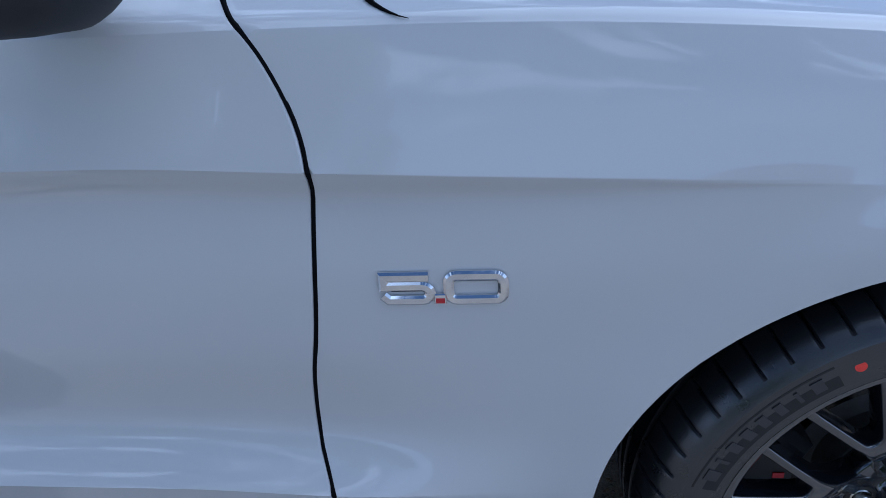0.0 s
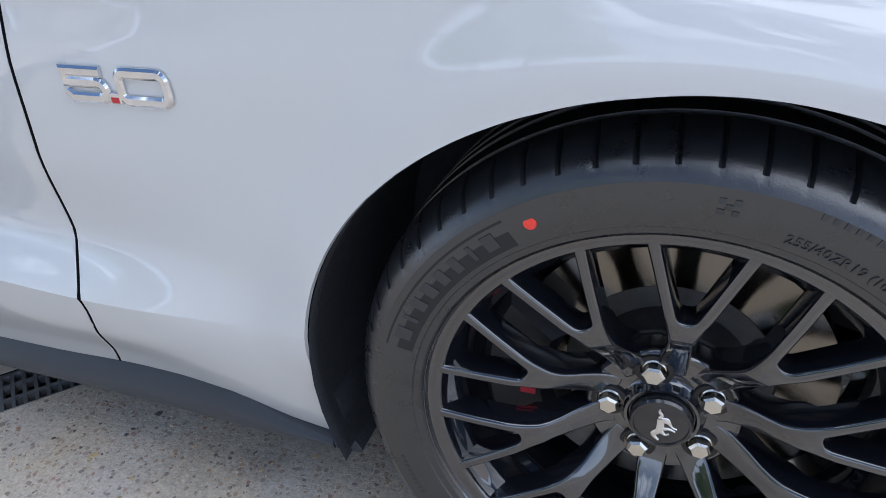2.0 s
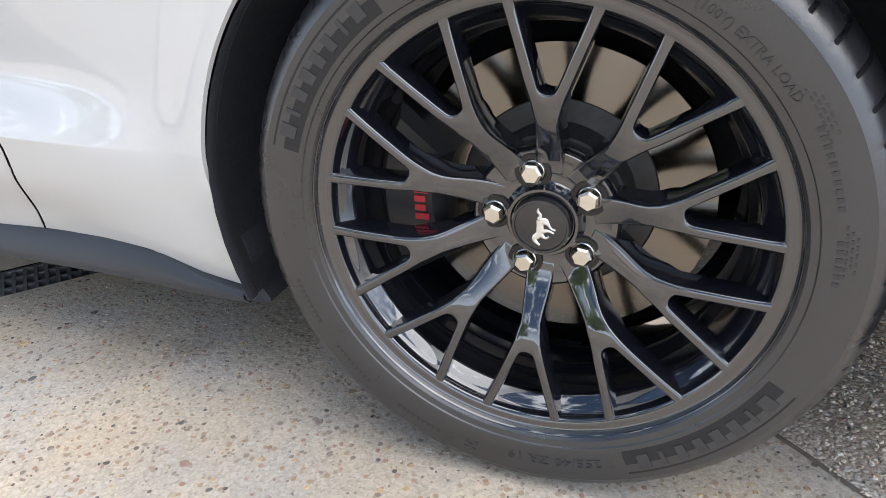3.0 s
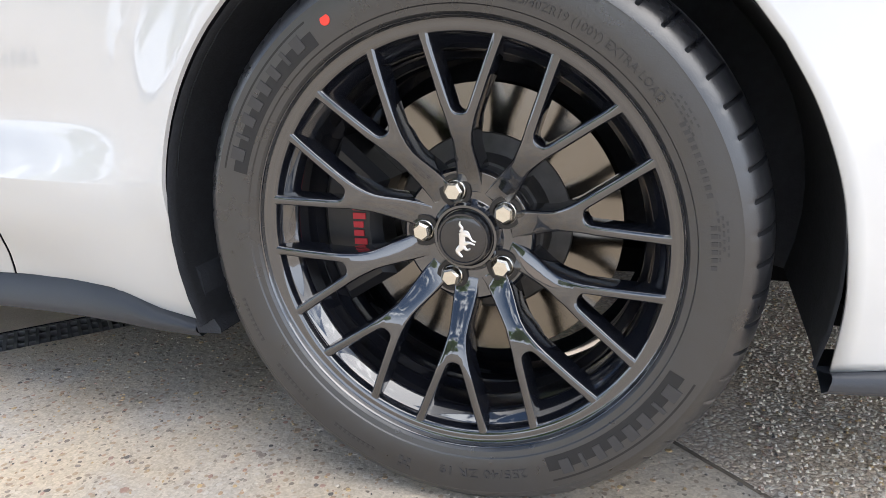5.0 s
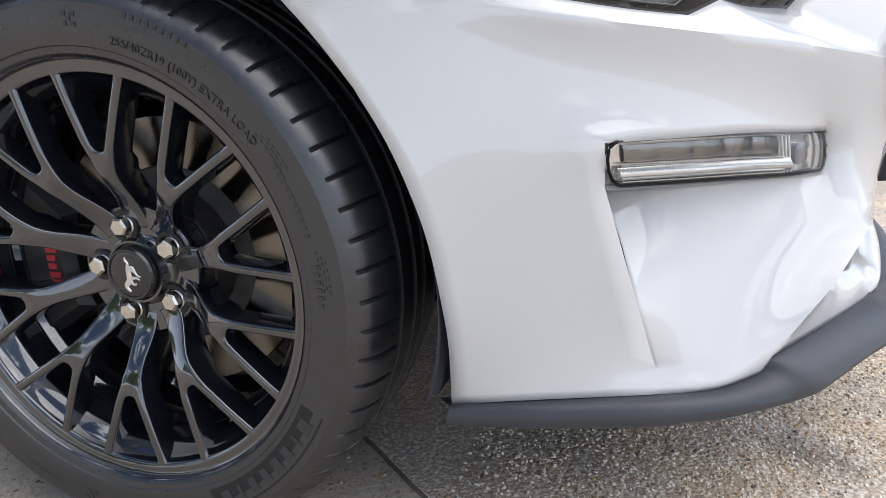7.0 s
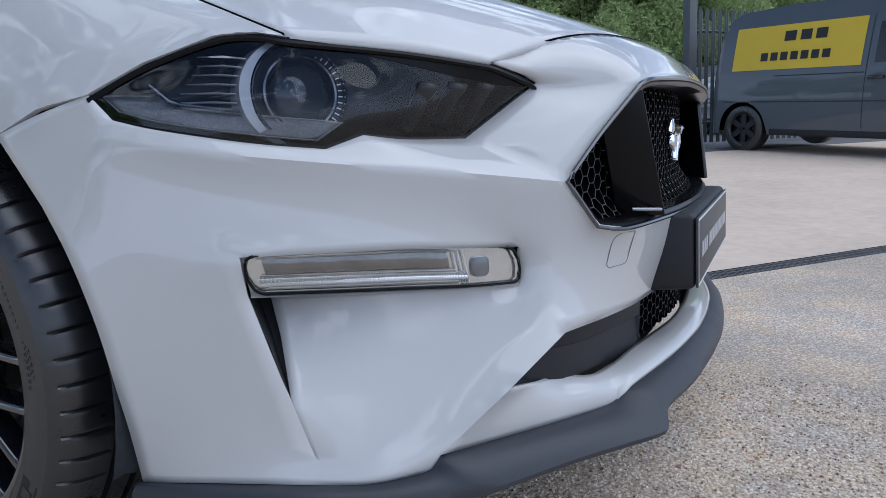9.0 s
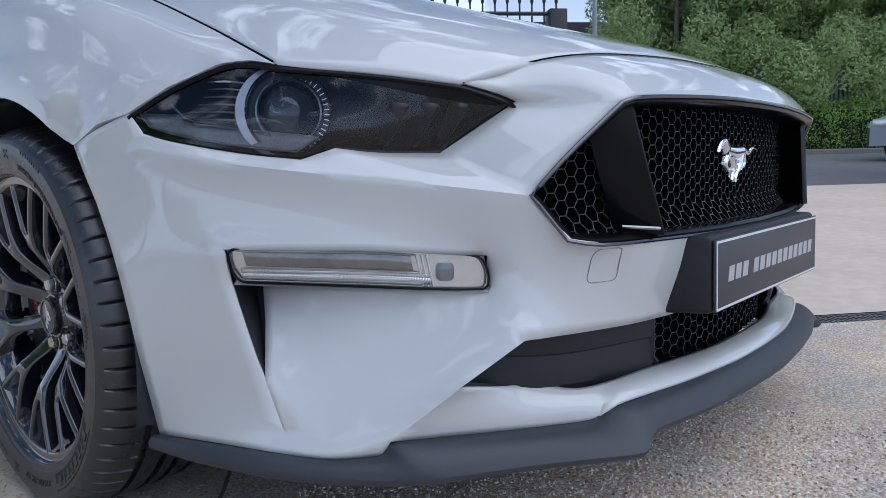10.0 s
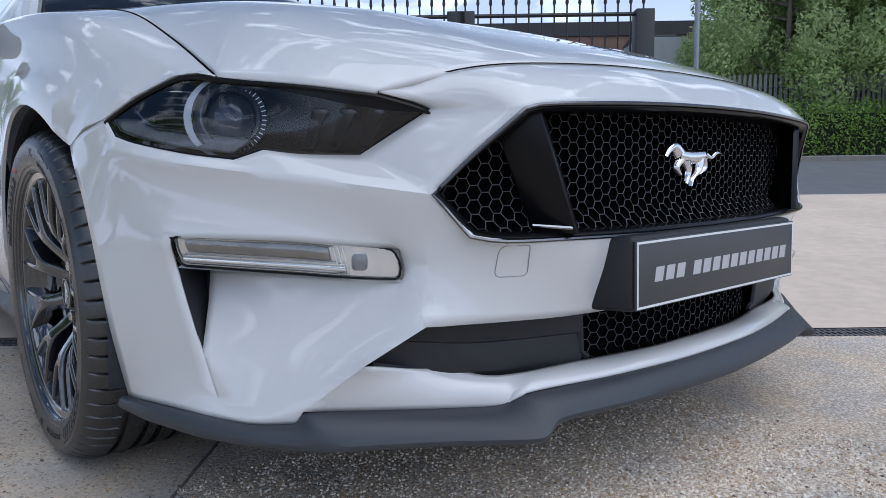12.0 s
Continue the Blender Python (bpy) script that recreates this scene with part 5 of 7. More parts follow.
    part("light_bar", strip(1.6, 30.5, 232, 0.60, 0.90, 8, lambda u, v: 0.002 - 0.005 * math.sin(v * math.pi) + (0.0007 if int(u * 232) % 4 < 2 else 0)), material("frosted_bar", (0.92, 0.92, 0.91), 0.12, metal=0.8, coat=1.0, vary=0.05, scale=300), lamp, "ribbed clear light bar", 20)
    for v0 in (0.055, 0.545, 0.92):
        part("chrome_line", strip(2.0, 29, 40, v0, v0 + 0.035, 2, lambda u, v: 0.001 - 0.002 * math.sin(v * math.pi)), M_SILVER, lamp, "thin bright line")
    bm = bmesh.new()
    c = (up[33] + lo[33]) / 2 + inn * 0.004
    bmesh.ops.create_uvsphere(bm, u_segments=20, v_segments=12, radius=0.0125)
    for v in bm.verts:
        q = v.co
        sq = 1.0 / max(0.72, (abs(q.x) ** 4 + abs(q.z) ** 4) ** 0.25 / 0.0125) if q.length else 1
        v.co = Vector((c[0] + (q.x * 0.62 + q.y * 0.2) * sq, (c[1] + (q.x * 0.70 - q.y * 0.2) * sq) * -sgn, c[2] + q.z * sq))
    bmesh.ops.recalc_face_normals(bm, faces=bm.faces[:])
    part("bulb_lens", bm, material("bulb_glass", (0.20, 0.205, 0.21), 0.12, coat=1.0, vary=0.3, scale=60), lamp, "small squarish fog lens", 60)
    bm = bmesh.new()
    for k in (29.0, 29.8, 30.6):
        i = int(k)
        tube(bm, f([up[i] + (up[i + 1] - up[i]) * (k - i) + inn * 0.003 + np.array((0, 0, -0.003)), lo[i] + (lo[i + 1] - lo[i]) * (k - i) + inn * 0.003 + np.array((0, 0, 0.003))]), 0.0010, 6)
    part("divider", bm, material("clear_divider", (0.8, 0.8, 0.79), 0.2, coat=1.0, vary=0.1, scale=90), lamp)
    out = np.array((0.62, -0.70, 0.1))
    cov = part("lens", strip(0.3, 40, 40, 0.02, 0.98, 6, lambda u, v: -0.003 - 0.004 * math.sin(math.pi * v), 1.7, 1.6), M_CLEAR, lamp, "clear lamp cover", 60)
    cov.visible_shadow = False
    # air slot behind the cheek's fin
    bm = bmesh.new()
    add_grid(bm, [f(even(q, 8)) for q in ([(0.556, -0.856, 0.446), (0.575, -0.848, 0.385), (0.592, -0.838, 0.314)], [(0.515, -0.795, 0.446), (0.545, -0.805, 0.385), (0.588, -0.832, 0.314)], [(0.535, -0.770, 0.446), (0.566, -0.795, 0.385), (0.594, -0.830, 0.314)])], None)
    part("air_slot", bm, M_PLASTIC, car, "black air slot", 60)


for sgn in (-1, 1):
    fog_set(sgn)


# ---- grille ----
def grille_x(y, base=0.905, bow=0.20):
    return base - bow * y * y - 0.10 * y**4


def mesh_x(y, z, base, bow, foot):
    """The mesh's face: bowed across, its foot curling forward below the height foot."""
    return grille_x(y, base, bow) + 1.1 * max(0.0, foot - z) ** 1.15


def inside(p, poly):
    x, y = p
    hit = False
    for (x0, y0), (x1, y1) in zip(poly, poly[1:] + poly[:1]):
        if (y0 > y) != (y1 > y) and x < (x1 - x0) * (y - y0) / (y1 - y0) + x0:
            hit = not hit
    return hit


def honeycomb(poly, pitch, base, depth, bar, bow=0.20, foot=0.0):
    """Flat-topped six-sided cells, pitch high, with walls of the given depth, filling an outline in (y, z)."""
    bm = bmesh.new()
    r = pitch / math.sqrt(3)
    ys, zs = [p[0] for p in poly], [p[1] for p in poly]
    for col in range(-int(max(ys) / (1.5 * r)) - 1, int(max(ys) / (1.5 * r)) + 2):
        y, z = col * 1.5 * r, min(zs) + (pitch / 2 if col % 2 else 0)
        while z < max(zs) + pitch:
            if inside((y, z), poly):
                ring = [[(y + q * math.cos(radians(60 * k)), z + q * math.sin(radians(60 * k))) for k in range(6)] for q in (r, r - bar)]
                vo = [bm.verts.new((mesh_x(a, b, base, bow, foot), a, b)) for a, b in ring[0]]
                vi = [bm.verts.new((mesh_x(a, b, base, bow, foot) + 0.0008, a, b)) for a, b in ring[1]]
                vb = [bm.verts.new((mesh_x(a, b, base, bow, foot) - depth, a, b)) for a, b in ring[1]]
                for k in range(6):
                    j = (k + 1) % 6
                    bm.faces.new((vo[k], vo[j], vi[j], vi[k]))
                    # walls take a near-black of their own: the cell's shade put into colour
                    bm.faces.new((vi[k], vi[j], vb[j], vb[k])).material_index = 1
            z += pitch
    return bm


M_MESH = material("mesh_black", (0.10, 0.102, 0.108), 0.30, vary=0.15, scale=60)
half_open = [(-0.585, 0.549), (-0.545, 0.492), (-0.50, 0.482), (-0.38, 0.478), (-0.2, 0.474), (0.0, 0.472)]
half_top = [(0.0, 0.688), (-0.15, 0.686), (-0.30, 0.682), (-0.44, 0.674), (-0.478, 0.665), (-0.54, 0.603)]
open_poly = half_open + [(-y, z) for y, z in reversed(half_open[:-1])] + [(-y, z) for y, z in reversed(half_top[1:])] + half_top
bm = bmesh.new()
edge_r = np.vstack([smooth_line([GTC, (0.951, -0.15, 0.6885), (0.944, -0.30, 0.684), (0.931, -0.445, 0.6765), GT], 20), smooth_line([GT, (0.882, -0.545, 0.605), GL], 12)[1:], even([GL, GLL], 5)[1:], smooth_line([GLL, (0.905, -0.505, 0.478), (0.930, -0.38, 0.4745), (0.952, -0.2, 0.471), GBC], 20)[1:]])
loop = np.vstack([edge_r, np.array(flipped(edge_r))[::-1][1:-1]])
ctr = np.array((0.93, 0, 0.58))
rows = []
for sc, dx, dz in ((0.0, -0.003, 0), (0.006, 0.001, 0), (0.012, -0.003, 0), (0.014, -0.040, 0), (0.016, -0.075, 0)):
    rows.append([tuple(p + (ctr - p) * np.array((0, sc / 0.45, sc / 0.11)) * 0.9 + np.array((dx, 0, 0))) for p in np.vstack([loop, loop[:1]])])
add_grid(bm, rows, None)
bmesh.ops.recalc_face_normals(bm, faces=bm.faces[:])
grille = part("grille", bm, M_DEEP, car, "black honeycomb grille with dark gloss surround", 50)
bm = bmesh.new()
tube(bm, [tuple(p + np.array((0.0005, 0, 0))) for p in np.vstack([loop, loop[:1]]) * 1.0], 0.0030, 6)
part("surround", bm, material("dark_chrome", (0.16, 0.16, 0.17), 0.2, metal=1.0, vary=0.1, scale=40), grille, "thin dark chrome edge")
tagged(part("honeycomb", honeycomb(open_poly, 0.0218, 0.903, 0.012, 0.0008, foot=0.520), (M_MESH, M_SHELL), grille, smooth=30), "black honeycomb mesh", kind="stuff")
# near-black sheet painted as the shade in the depth behind the mesh
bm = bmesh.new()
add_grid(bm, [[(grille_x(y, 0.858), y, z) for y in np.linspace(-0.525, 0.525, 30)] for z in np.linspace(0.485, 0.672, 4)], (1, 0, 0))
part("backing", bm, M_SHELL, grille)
for sgn in (-1, 1):
    bm = bmesh.new()
    pts = [(0.868, 0.490, 0.652), (0.918, 0.445, 0.672), (0.944, 0.388, 0.482), (0.878, 0.418, 0.486)]
    v0 = [bm.verts.new((x, y * sgn, z)) for x, y, z in pts]
    v1 = [bm.verts.new((x - 0.006, (y - 0.016) * sgn, z)) for x, y, z in pts]
    bm.faces.new(v0)
    bm.faces.new(list(reversed(v1)))
    for k in range(4):
        bm.faces.new((v0[k], v1[k], v1[(k + 1) % 4], v0[(k + 1) % 4]))
    bmesh.ops.recalc_face_normals(bm, faces=bm.faces[:])
    bmesh.ops.bevel(bm, geom=bm.edges[:], offset=0.002, segments=2, affect="EDGES", profile=0.5)
    part("side_blade", bm, M_DEEP, grille, "gloss black upright blade", 40)
    bm = bmesh.new()
    tube(bm, [(0.905, 0.446 * sgn, 0.498), (0.938, 0.392 * sgn, 0.492)], [0.0025, 0.003], 6)
    part("foot_trim", bm, M_BEZEL, grille)
bm = emblem(0.120, 0.009)
for v in bm.verts:
    u, q, wv = v.co
    v.co = Vector((0.9085 + wv, u * 1.42, 0.5955 + q))
part("emblem", bm, M_CHROME, grille, "chrome emblem of plain running strokes", 50)
# gloss shelf inside the lower edge
bm = bmesh.new()
sh = smooth_line([(0.906, -0.45, 0.487), (0.925, -0.38, 0.485), (0.948, -0.2, 0.482), (0.956, 0, 0.481), (0.948, 0.2, 0.482), (0.925, 0.38, 0.485), (0.906, 0.45, 0.487)], 40)
add_grid(bm, [sh, sh + np.array((-0.025, 0, 0.002))], (0, 0, 1))
part("shelf", bm, M_GLOSS, grille, "gloss black lower shelf")

# lower intake: mesh between dark cheeks
low_poly = [(-0.318, 0.345), (-0.304, 0.266), (0.304, 0.266), (0.318, 0.345)]
bm = bmesh.new()
add_grid(bm, [[(grille_x(y, 0.880, 0.42), y, z) for y in np.linspace(-0.46, 0.46, 26)] for z in (0.215, 0.30, 0.385)], (1, 0, 0))
intake = part("lower_intake", bm, M_SHELL, car, "black lower intake with honeycomb mesh", 30)
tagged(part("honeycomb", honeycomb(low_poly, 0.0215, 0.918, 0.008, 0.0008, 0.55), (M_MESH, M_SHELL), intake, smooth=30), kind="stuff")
for sgn in (-1, 1):
    bm = bmesh.new()
    t_e = smooth_line([(0.834, -0.578, 0.364), (0.874, -0.48, 0.366), (0.896, -0.318, 0.360)], 12)
    m_e = smooth_line([(0.805, -0.617, 0.332), (0.850, -0.50, 0.318), (0.894, -0.312, 0.310)], 12)
    b_e = smooth_line([(0.776, -0.654, 0.300), (0.840, -0.52, 0.272), (0.889, -0.304, 0.256)], 12)
    i_e = smooth_line([(0.786, -0.660, 0.276), (0.830, -0.530, 0.258), (0.888, -0.304, 0.246)], 12)
    rows = [t_e, (t_e + m_e) / 2 + np.array((0.002, 0, 0)), m_e, m_e + np.array((-0.004, 0, -0.003)), (m_e + b_e) / 2, b_e, i_e]
    add_grid(bm, [[(p[0], p[1] * -sgn, p[2]) for p in r] for r in rows], (1, sgn * 0.4, 0))
    part("intake_cheek", bm, M_PLASTIC, intake, "matt black intake side panel", 20)
    bm = bmesh.new()
    tube(bm, [(0.892, sgn * 0.316, 0.358), (0.888, sgn * 0.306, 0.275), (0.888, sgn * 0.290, 0.262)], 0.006, 6)
    part("mesh_edge", bm, M_PLASTIC, intake)

# tow-eye cover: a thin groove in the beam
bm = bmesh.new()
cor = [(0.9095, -0.5130, 0.4560), (0.9265, -0.4620, 0.4655), (0.9215, -0.4570, 0.4165), (0.9055, -0.5130, 0.4190)]
ring = []
for i in range(4):
    p0, p1, p2 = Vector(cor[i - 1]), Vector(cor[i]), Vector(cor[(i + 1) % 4])
    for t in np.linspace(0, 1, 4):
        a, b = p1.lerp(p0, 0.18), p1.lerp(p2, 0.18)
        ring.append(a.lerp(p1, t).lerp(p1.lerp(b, t), t))
TOW_RING = [tuple(BUMPER.find_nearest(p)[0]) for p in ring + ring[:1]]
tube(bm, TOW_RING, 0.0008, 5)
tow = part("tow_cover", bm, material("groove_grey", (0.26, 0.26, 0.265), 0.7), car, "outline of the tow-eye cover", 50)

# number plate on its black bracket
bm = bevelled_box((-0.035, -0.275, -0.060), (0.040, 0.275, 0.064), 0.010, 3)
for v in bm.verts:
    if v.co.x < 0:
        v.co.y *= 1.08
bracket = part("plate_bracket", bm, M_PLASTIC, car, "black plate bracket", 40)
tilt_p = Matrix.Translation((0.9425, -0.0135, 0.409)) @ Matrix.Rotation(radians(-1.2), 4, "Z") @ Matrix.Rotation(radians(-1), 4, "Y")
bracket.matrix_local = tilt_p
bm = bevelled_box((0.0410, -0.272, -0.0565), (0.0455, 0.272, 0.0565), 0.0015, 2)
plate = part("number_plate", bm, M_PLATE, bracket, "dark grey show plate with white border and white bars", 40)
bm = bmesh.new()
for lo, hi in (((-0.270, 0.0508), (0.270, 0.0545)), ((-0.270, -0.0545), (0.270, -0.0508)), ((-0.270, -0.0508), (-0.2663, 0.0508)), ((0.2663, -0.0508), (0.270, 0.0508))):
    box(bm, (0.0440, lo[0], lo[1]), (0.0460, hi[0], hi[1]))
part("print", bm, M_WHITE, bracket, "white border")
# lettering stands as plain slanting bars
slant = Matrix(((1, 0, 0, 0), (0, 1, 0.22, 0), (0, 0, 1, 0), (0, 0, 0, 1)))
bm = bmesh.new()
box(bm, (0.0440, -0.0118, -0.0122), (0.0461, 0.0118, 0.0122), 0, slant)
ME_BAR = make_mesh("print_bar", bm, material("print_silver", (0.50, 0.50, 0.51), 0.4, metal=0.2, vary=0.05, scale=60), 0)
for k in range(15):
    if k != 3:
        child("print_bar", ME_BAR, plate, Matrix.Translation((0, -0.208 + 0.0318 * k - (0.012 if k > 3 else 0), -0.002)))



# ---- the yard: its grid runs slantwise under the car ----
D1, DN = Vector((0.660, 0.751, 0)).normalized(), Vector((-0.751, 0.660, 0)).normalized()


def site(u, s, z=0.0):
    """A place u metres along the drain and s metres from the origin towards the road, above the sloping ground."""
    p = D1 * u + DN * s
    return Vector((p.x, p.y, rise(s) + z))


def rise(s):
    """The yard lies level, then climbs gently to the road."""
    return 0.0 if s < 0.6 else (0.050 * (s - 0.6) if s < 12.6 else 0.60 + 0.01 * (s - 12.6) if s < 40 else 0.874)


def ground_material(name, base, dark, scale, stones, bump, rim=(0.24, 0.29), stains=(), paste=0.82):
    """Exposed aggregate: stones of many tones set in a paste, with stains."""
    m = bpy.data.materials.new(name)
    m.use_nodes = True
    nt = m.node_tree
    N, L = nt.nodes.new, nt.links.new
    b = nt.nodes["Principled BSDF"]
    b.inputs["Roughness"].default_value = 0.85
    co = N("ShaderNodeTexCoord")
    v1, v2, n1, n2 = N("ShaderNodeTexVoronoi"), N("ShaderNodeTexVoronoi"), N("ShaderNodeTexNoise"), N("ShaderNodeTexNoise")
    warp, addv = N("ShaderNodeTexNoise"), N("ShaderNodeMixRGB")
    warp.inputs["Scale"].default_value = scale * 0.8
    addv.blend_type = "ADD"
    addv.inputs[0].default_value = 0.006
    L(co.outputs["Object"], addv.inputs[1])
    L(co.outputs["Object"], warp.inputs["Vector"])
    L(warp.outputs["Color"], addv.inputs[2])
    v1.inputs["Scale"].default_value, v2.inputs["Scale"].default_value = scale, scale * 2.7
    n1.inputs["Scale"].default_value, n1.inputs["Detail"].default_value = 1.7, 6
    n2.inputs["Scale"].default_value, n2.inputs["Detail"].default_value = 260, 4
    for n in (v1, v2):
        L(addv.outputs[0], n.inputs["Vector"])
    for n in (n1, n2):
        L(co.outputs["Object"], n.inputs["Vector"])
    ramp = N("ShaderNodeValToRGB")
    cr = ramp.color_ramp
    cr.interpolation = "CONSTANT"
    cr.elements[0].color, cr.elements[1].color = (*base, 1), (*dark, 1)
    cr.elements[1].position = 0.95
    for pos, c in stones:
        e = cr.elements.new(pos)
        e.color = (*c, 1)
    L(v1.outputs["Color"], ramp.inputs["Fac"])
    ramp2 = N("ShaderNodeValToRGB")
    r2 = ramp2.color_ramp
    r2.interpolation = "CONSTANT"
    r2.elements[0].color, r2.elements[1].color = (*[min(1, c * 1.10) for c in base], 1), (*[c * paste * 0.62 for c in base], 1)
    r2.elements[1].position = 0.90
    for pos, k_ in ((0.40, 0.98), (0.66, 0.5 + 0.5 * paste), (0.80, paste)):
        r2.elements.new(pos).color = (*[c * k_ for c in base], 1)
    L(v2.outputs["Color"], ramp2.inputs["Fac"])
    edge = N("ShaderNodeMapRange")
    edge.inputs[1].default_value, edge.inputs[2].default_value = rim
    L(v1.outputs["Distance"], edge.inputs[0])
    mix = N("ShaderNodeMixRGB")
    L(edge.outputs[0], mix.inputs[0])
    L(ramp.outputs["Color"], mix.inputs[1])
    L(ramp2.outputs["Color"], mix.inputs[2])
    st = N("ShaderNodeMapRange")
    st.inputs[1].default_value, st.inputs[2].default_value, st.inputs[3].default_value, st.inputs[4].default_value = 0.35, 0.68, 0.76, 1.02
    L(n1.outputs["Fac"], st.inputs[0])
    fine = N("ShaderNodeMapRange")
    fine.inputs[3].default_value, fine.inputs[4].default_value = 0.75, 1.25
    L(n2.outputs["Fac"], fine.inputs[0])
    mu = N("ShaderNodeMath")
    mu.operation = "MULTIPLY"
    L(st.outputs[0], mu.inputs[0])
    L(fine.outputs[0], mu.inputs[1])
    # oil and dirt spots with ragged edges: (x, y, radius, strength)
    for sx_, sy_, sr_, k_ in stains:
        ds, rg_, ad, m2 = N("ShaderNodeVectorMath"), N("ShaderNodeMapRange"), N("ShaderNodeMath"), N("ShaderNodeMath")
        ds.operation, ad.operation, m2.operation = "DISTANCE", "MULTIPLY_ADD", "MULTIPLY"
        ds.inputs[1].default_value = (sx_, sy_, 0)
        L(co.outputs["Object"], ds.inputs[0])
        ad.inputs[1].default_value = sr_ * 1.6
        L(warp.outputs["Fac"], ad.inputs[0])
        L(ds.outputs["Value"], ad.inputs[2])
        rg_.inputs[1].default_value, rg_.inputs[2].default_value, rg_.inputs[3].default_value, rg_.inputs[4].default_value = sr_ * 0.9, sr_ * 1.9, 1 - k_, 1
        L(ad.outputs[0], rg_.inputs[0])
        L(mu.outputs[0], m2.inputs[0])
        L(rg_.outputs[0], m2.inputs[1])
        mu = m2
    sc = N("ShaderNodeVectorMath")
    sc.operation = "SCALE"
    L(mix.outputs[0], sc.inputs[0])
    L(mu.outputs[0], sc.inputs["Scale"])
    # warm and cool patches of dirt and wash
    n3, r3, tint = N("ShaderNodeTexNoise"), N("ShaderNodeValToRGB"), N("ShaderNodeVectorMath")
    n3.inputs["Scale"].default_value, n3.inputs["Detail"].default_value = 5.5, 5
    r3.color_ramp.elements[0].position, r3.color_ramp.elements[1].position = 0.36, 0.64
    r3.color_ramp.elements[0].color, r3.color_ramp.elements[1].color = (0.89, 0.90, 0.93, 1), (1.07, 1.0, 0.90, 1)
    tint.operation = "MULTIPLY"
    L(co.outputs["Object"], n3.inputs["Vector"])
    L(n3.outputs["Fac"], r3.inputs["Fac"])
    L(sc.outputs["Vector"], tint.inputs[0])
    L(r3.outputs["Color"], tint.inputs[1])
    L(tint.outputs["Vector"], b.inputs["Base Color"])
    bp = N("ShaderNodeBump")
    bp.inputs["Strength"].default_value, bp.inputs["Distance"].default_value = bump, 0.004
    hs = N("ShaderNodeMath")
    hs.operation = "SUBTRACT"
    L(n2.outputs["Fac"], hs.inputs[0])
    L(v1.outputs["Distance"], hs.inputs[1])
    L(hs.outputs[0], bp.inputs["Height"])
    L(bp.outputs["Normal"], b.inputs["Normal"])
    return m


M_YARD = ground_material("exposed_aggregate", (0.63, 0.56, 0.465), (0.10, 0.085, 0.075), 84, ((0.50, (0.47, 0.37, 0.27)), (0.60, (0.70, 0.64, 0.56)), (0.70, (0.40, 0.33, 0.27)), (0.76, (0.52, 0.37, 0.28)), (0.81, (0.30, 0.26, 0.22)), (0.86, (0.46, 0.28, 0.21)), (0.90, (0.22, 0.19, 0.165))), 0.30, (0.30, 0.38), stains=((-0.72, -0.84, 0.11, 0.22), (-0.61, -0.81, 0.06, 0.28), (-0.50, -0.66, 0.12, 0.25)))
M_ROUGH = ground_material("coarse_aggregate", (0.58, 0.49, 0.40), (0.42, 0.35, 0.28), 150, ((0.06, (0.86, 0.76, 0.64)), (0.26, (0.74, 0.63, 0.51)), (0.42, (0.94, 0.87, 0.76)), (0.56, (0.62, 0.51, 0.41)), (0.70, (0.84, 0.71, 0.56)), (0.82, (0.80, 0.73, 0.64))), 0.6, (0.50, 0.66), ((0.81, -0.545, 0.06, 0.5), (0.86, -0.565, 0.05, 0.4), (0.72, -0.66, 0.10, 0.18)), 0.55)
M_APRON = material("apron_concrete", (0.72, 0.59, 0.465), 0.9, vary=0.14, scale=14, bump=0.5, bump_scale=160)
M_ROAD = material("asphalt", (0.16, 0.16, 0.165), 0.9, vary=0.18, scale=30, bump=0.6, bump_scale=180)
M_PAVE = material("pavement_grey", (0.24, 0.23, 0.21), 0.9, vary=0.2, scale=8, bump=0.4, bump_scale=120)
M_GRATE = material("cast_grate", (0.16, 0.158, 0.155), 0.6, metal=0.2, vary=0.3, scale=60)
M_VERGE = material("verge_earth", (0.07, 0.075, 0.04), 0.95, vary=0.4, scale=4, bump=0.6, bump_scale=40)

# one ground sheet: the drain's trench is left open
S_DR, W_DR = 0.375, 0.062
bm = bmesh.new()
JU = Vector((0.25, -0.712, 0)).dot(D1)  # the joint that passes beside the front wheel
us = sorted([-900, -300, -100, -40] + list(np.linspace(-20, 20, 21)) + [40, 100, 300, 900, JU])
for cols in (([-900, -200, -60, -20, -8, -4, -2, -1, S_DR - W_DR]), ([S_DR + W_DR, 0.6, 1.5, 3, 5.45]), ([12.6, 14, 20, 30, 40, 100, 300, 900])):
    add_grid(bm, [[site(u, s) for s in cols] for u in us], (0, 0, 1), 1 if cols[0] > 0 else 0)
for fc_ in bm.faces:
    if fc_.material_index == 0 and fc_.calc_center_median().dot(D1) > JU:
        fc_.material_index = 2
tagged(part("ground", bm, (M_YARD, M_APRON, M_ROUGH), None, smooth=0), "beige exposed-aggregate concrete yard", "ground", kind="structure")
bm = bmesh.new()
add_grid(bm, [[site(u, s, -0.006) for s in (5.42, 7, 9, 12.45)] for u in us], (0, 0, 1))
tagged(part("road", bm, M_ROAD, None, smooth=0), "grey asphalt road beyond the yard", "road", kind="structure")
bm = bmesh.new()
vs = prism(bm, [(0.004, 0.0), (0.996, 0.0), (0.996, 0.13), (0.004, 0.13)], 0.16, 0.012, 0.02)
for v in vs:
    v.co.z -= 0.05
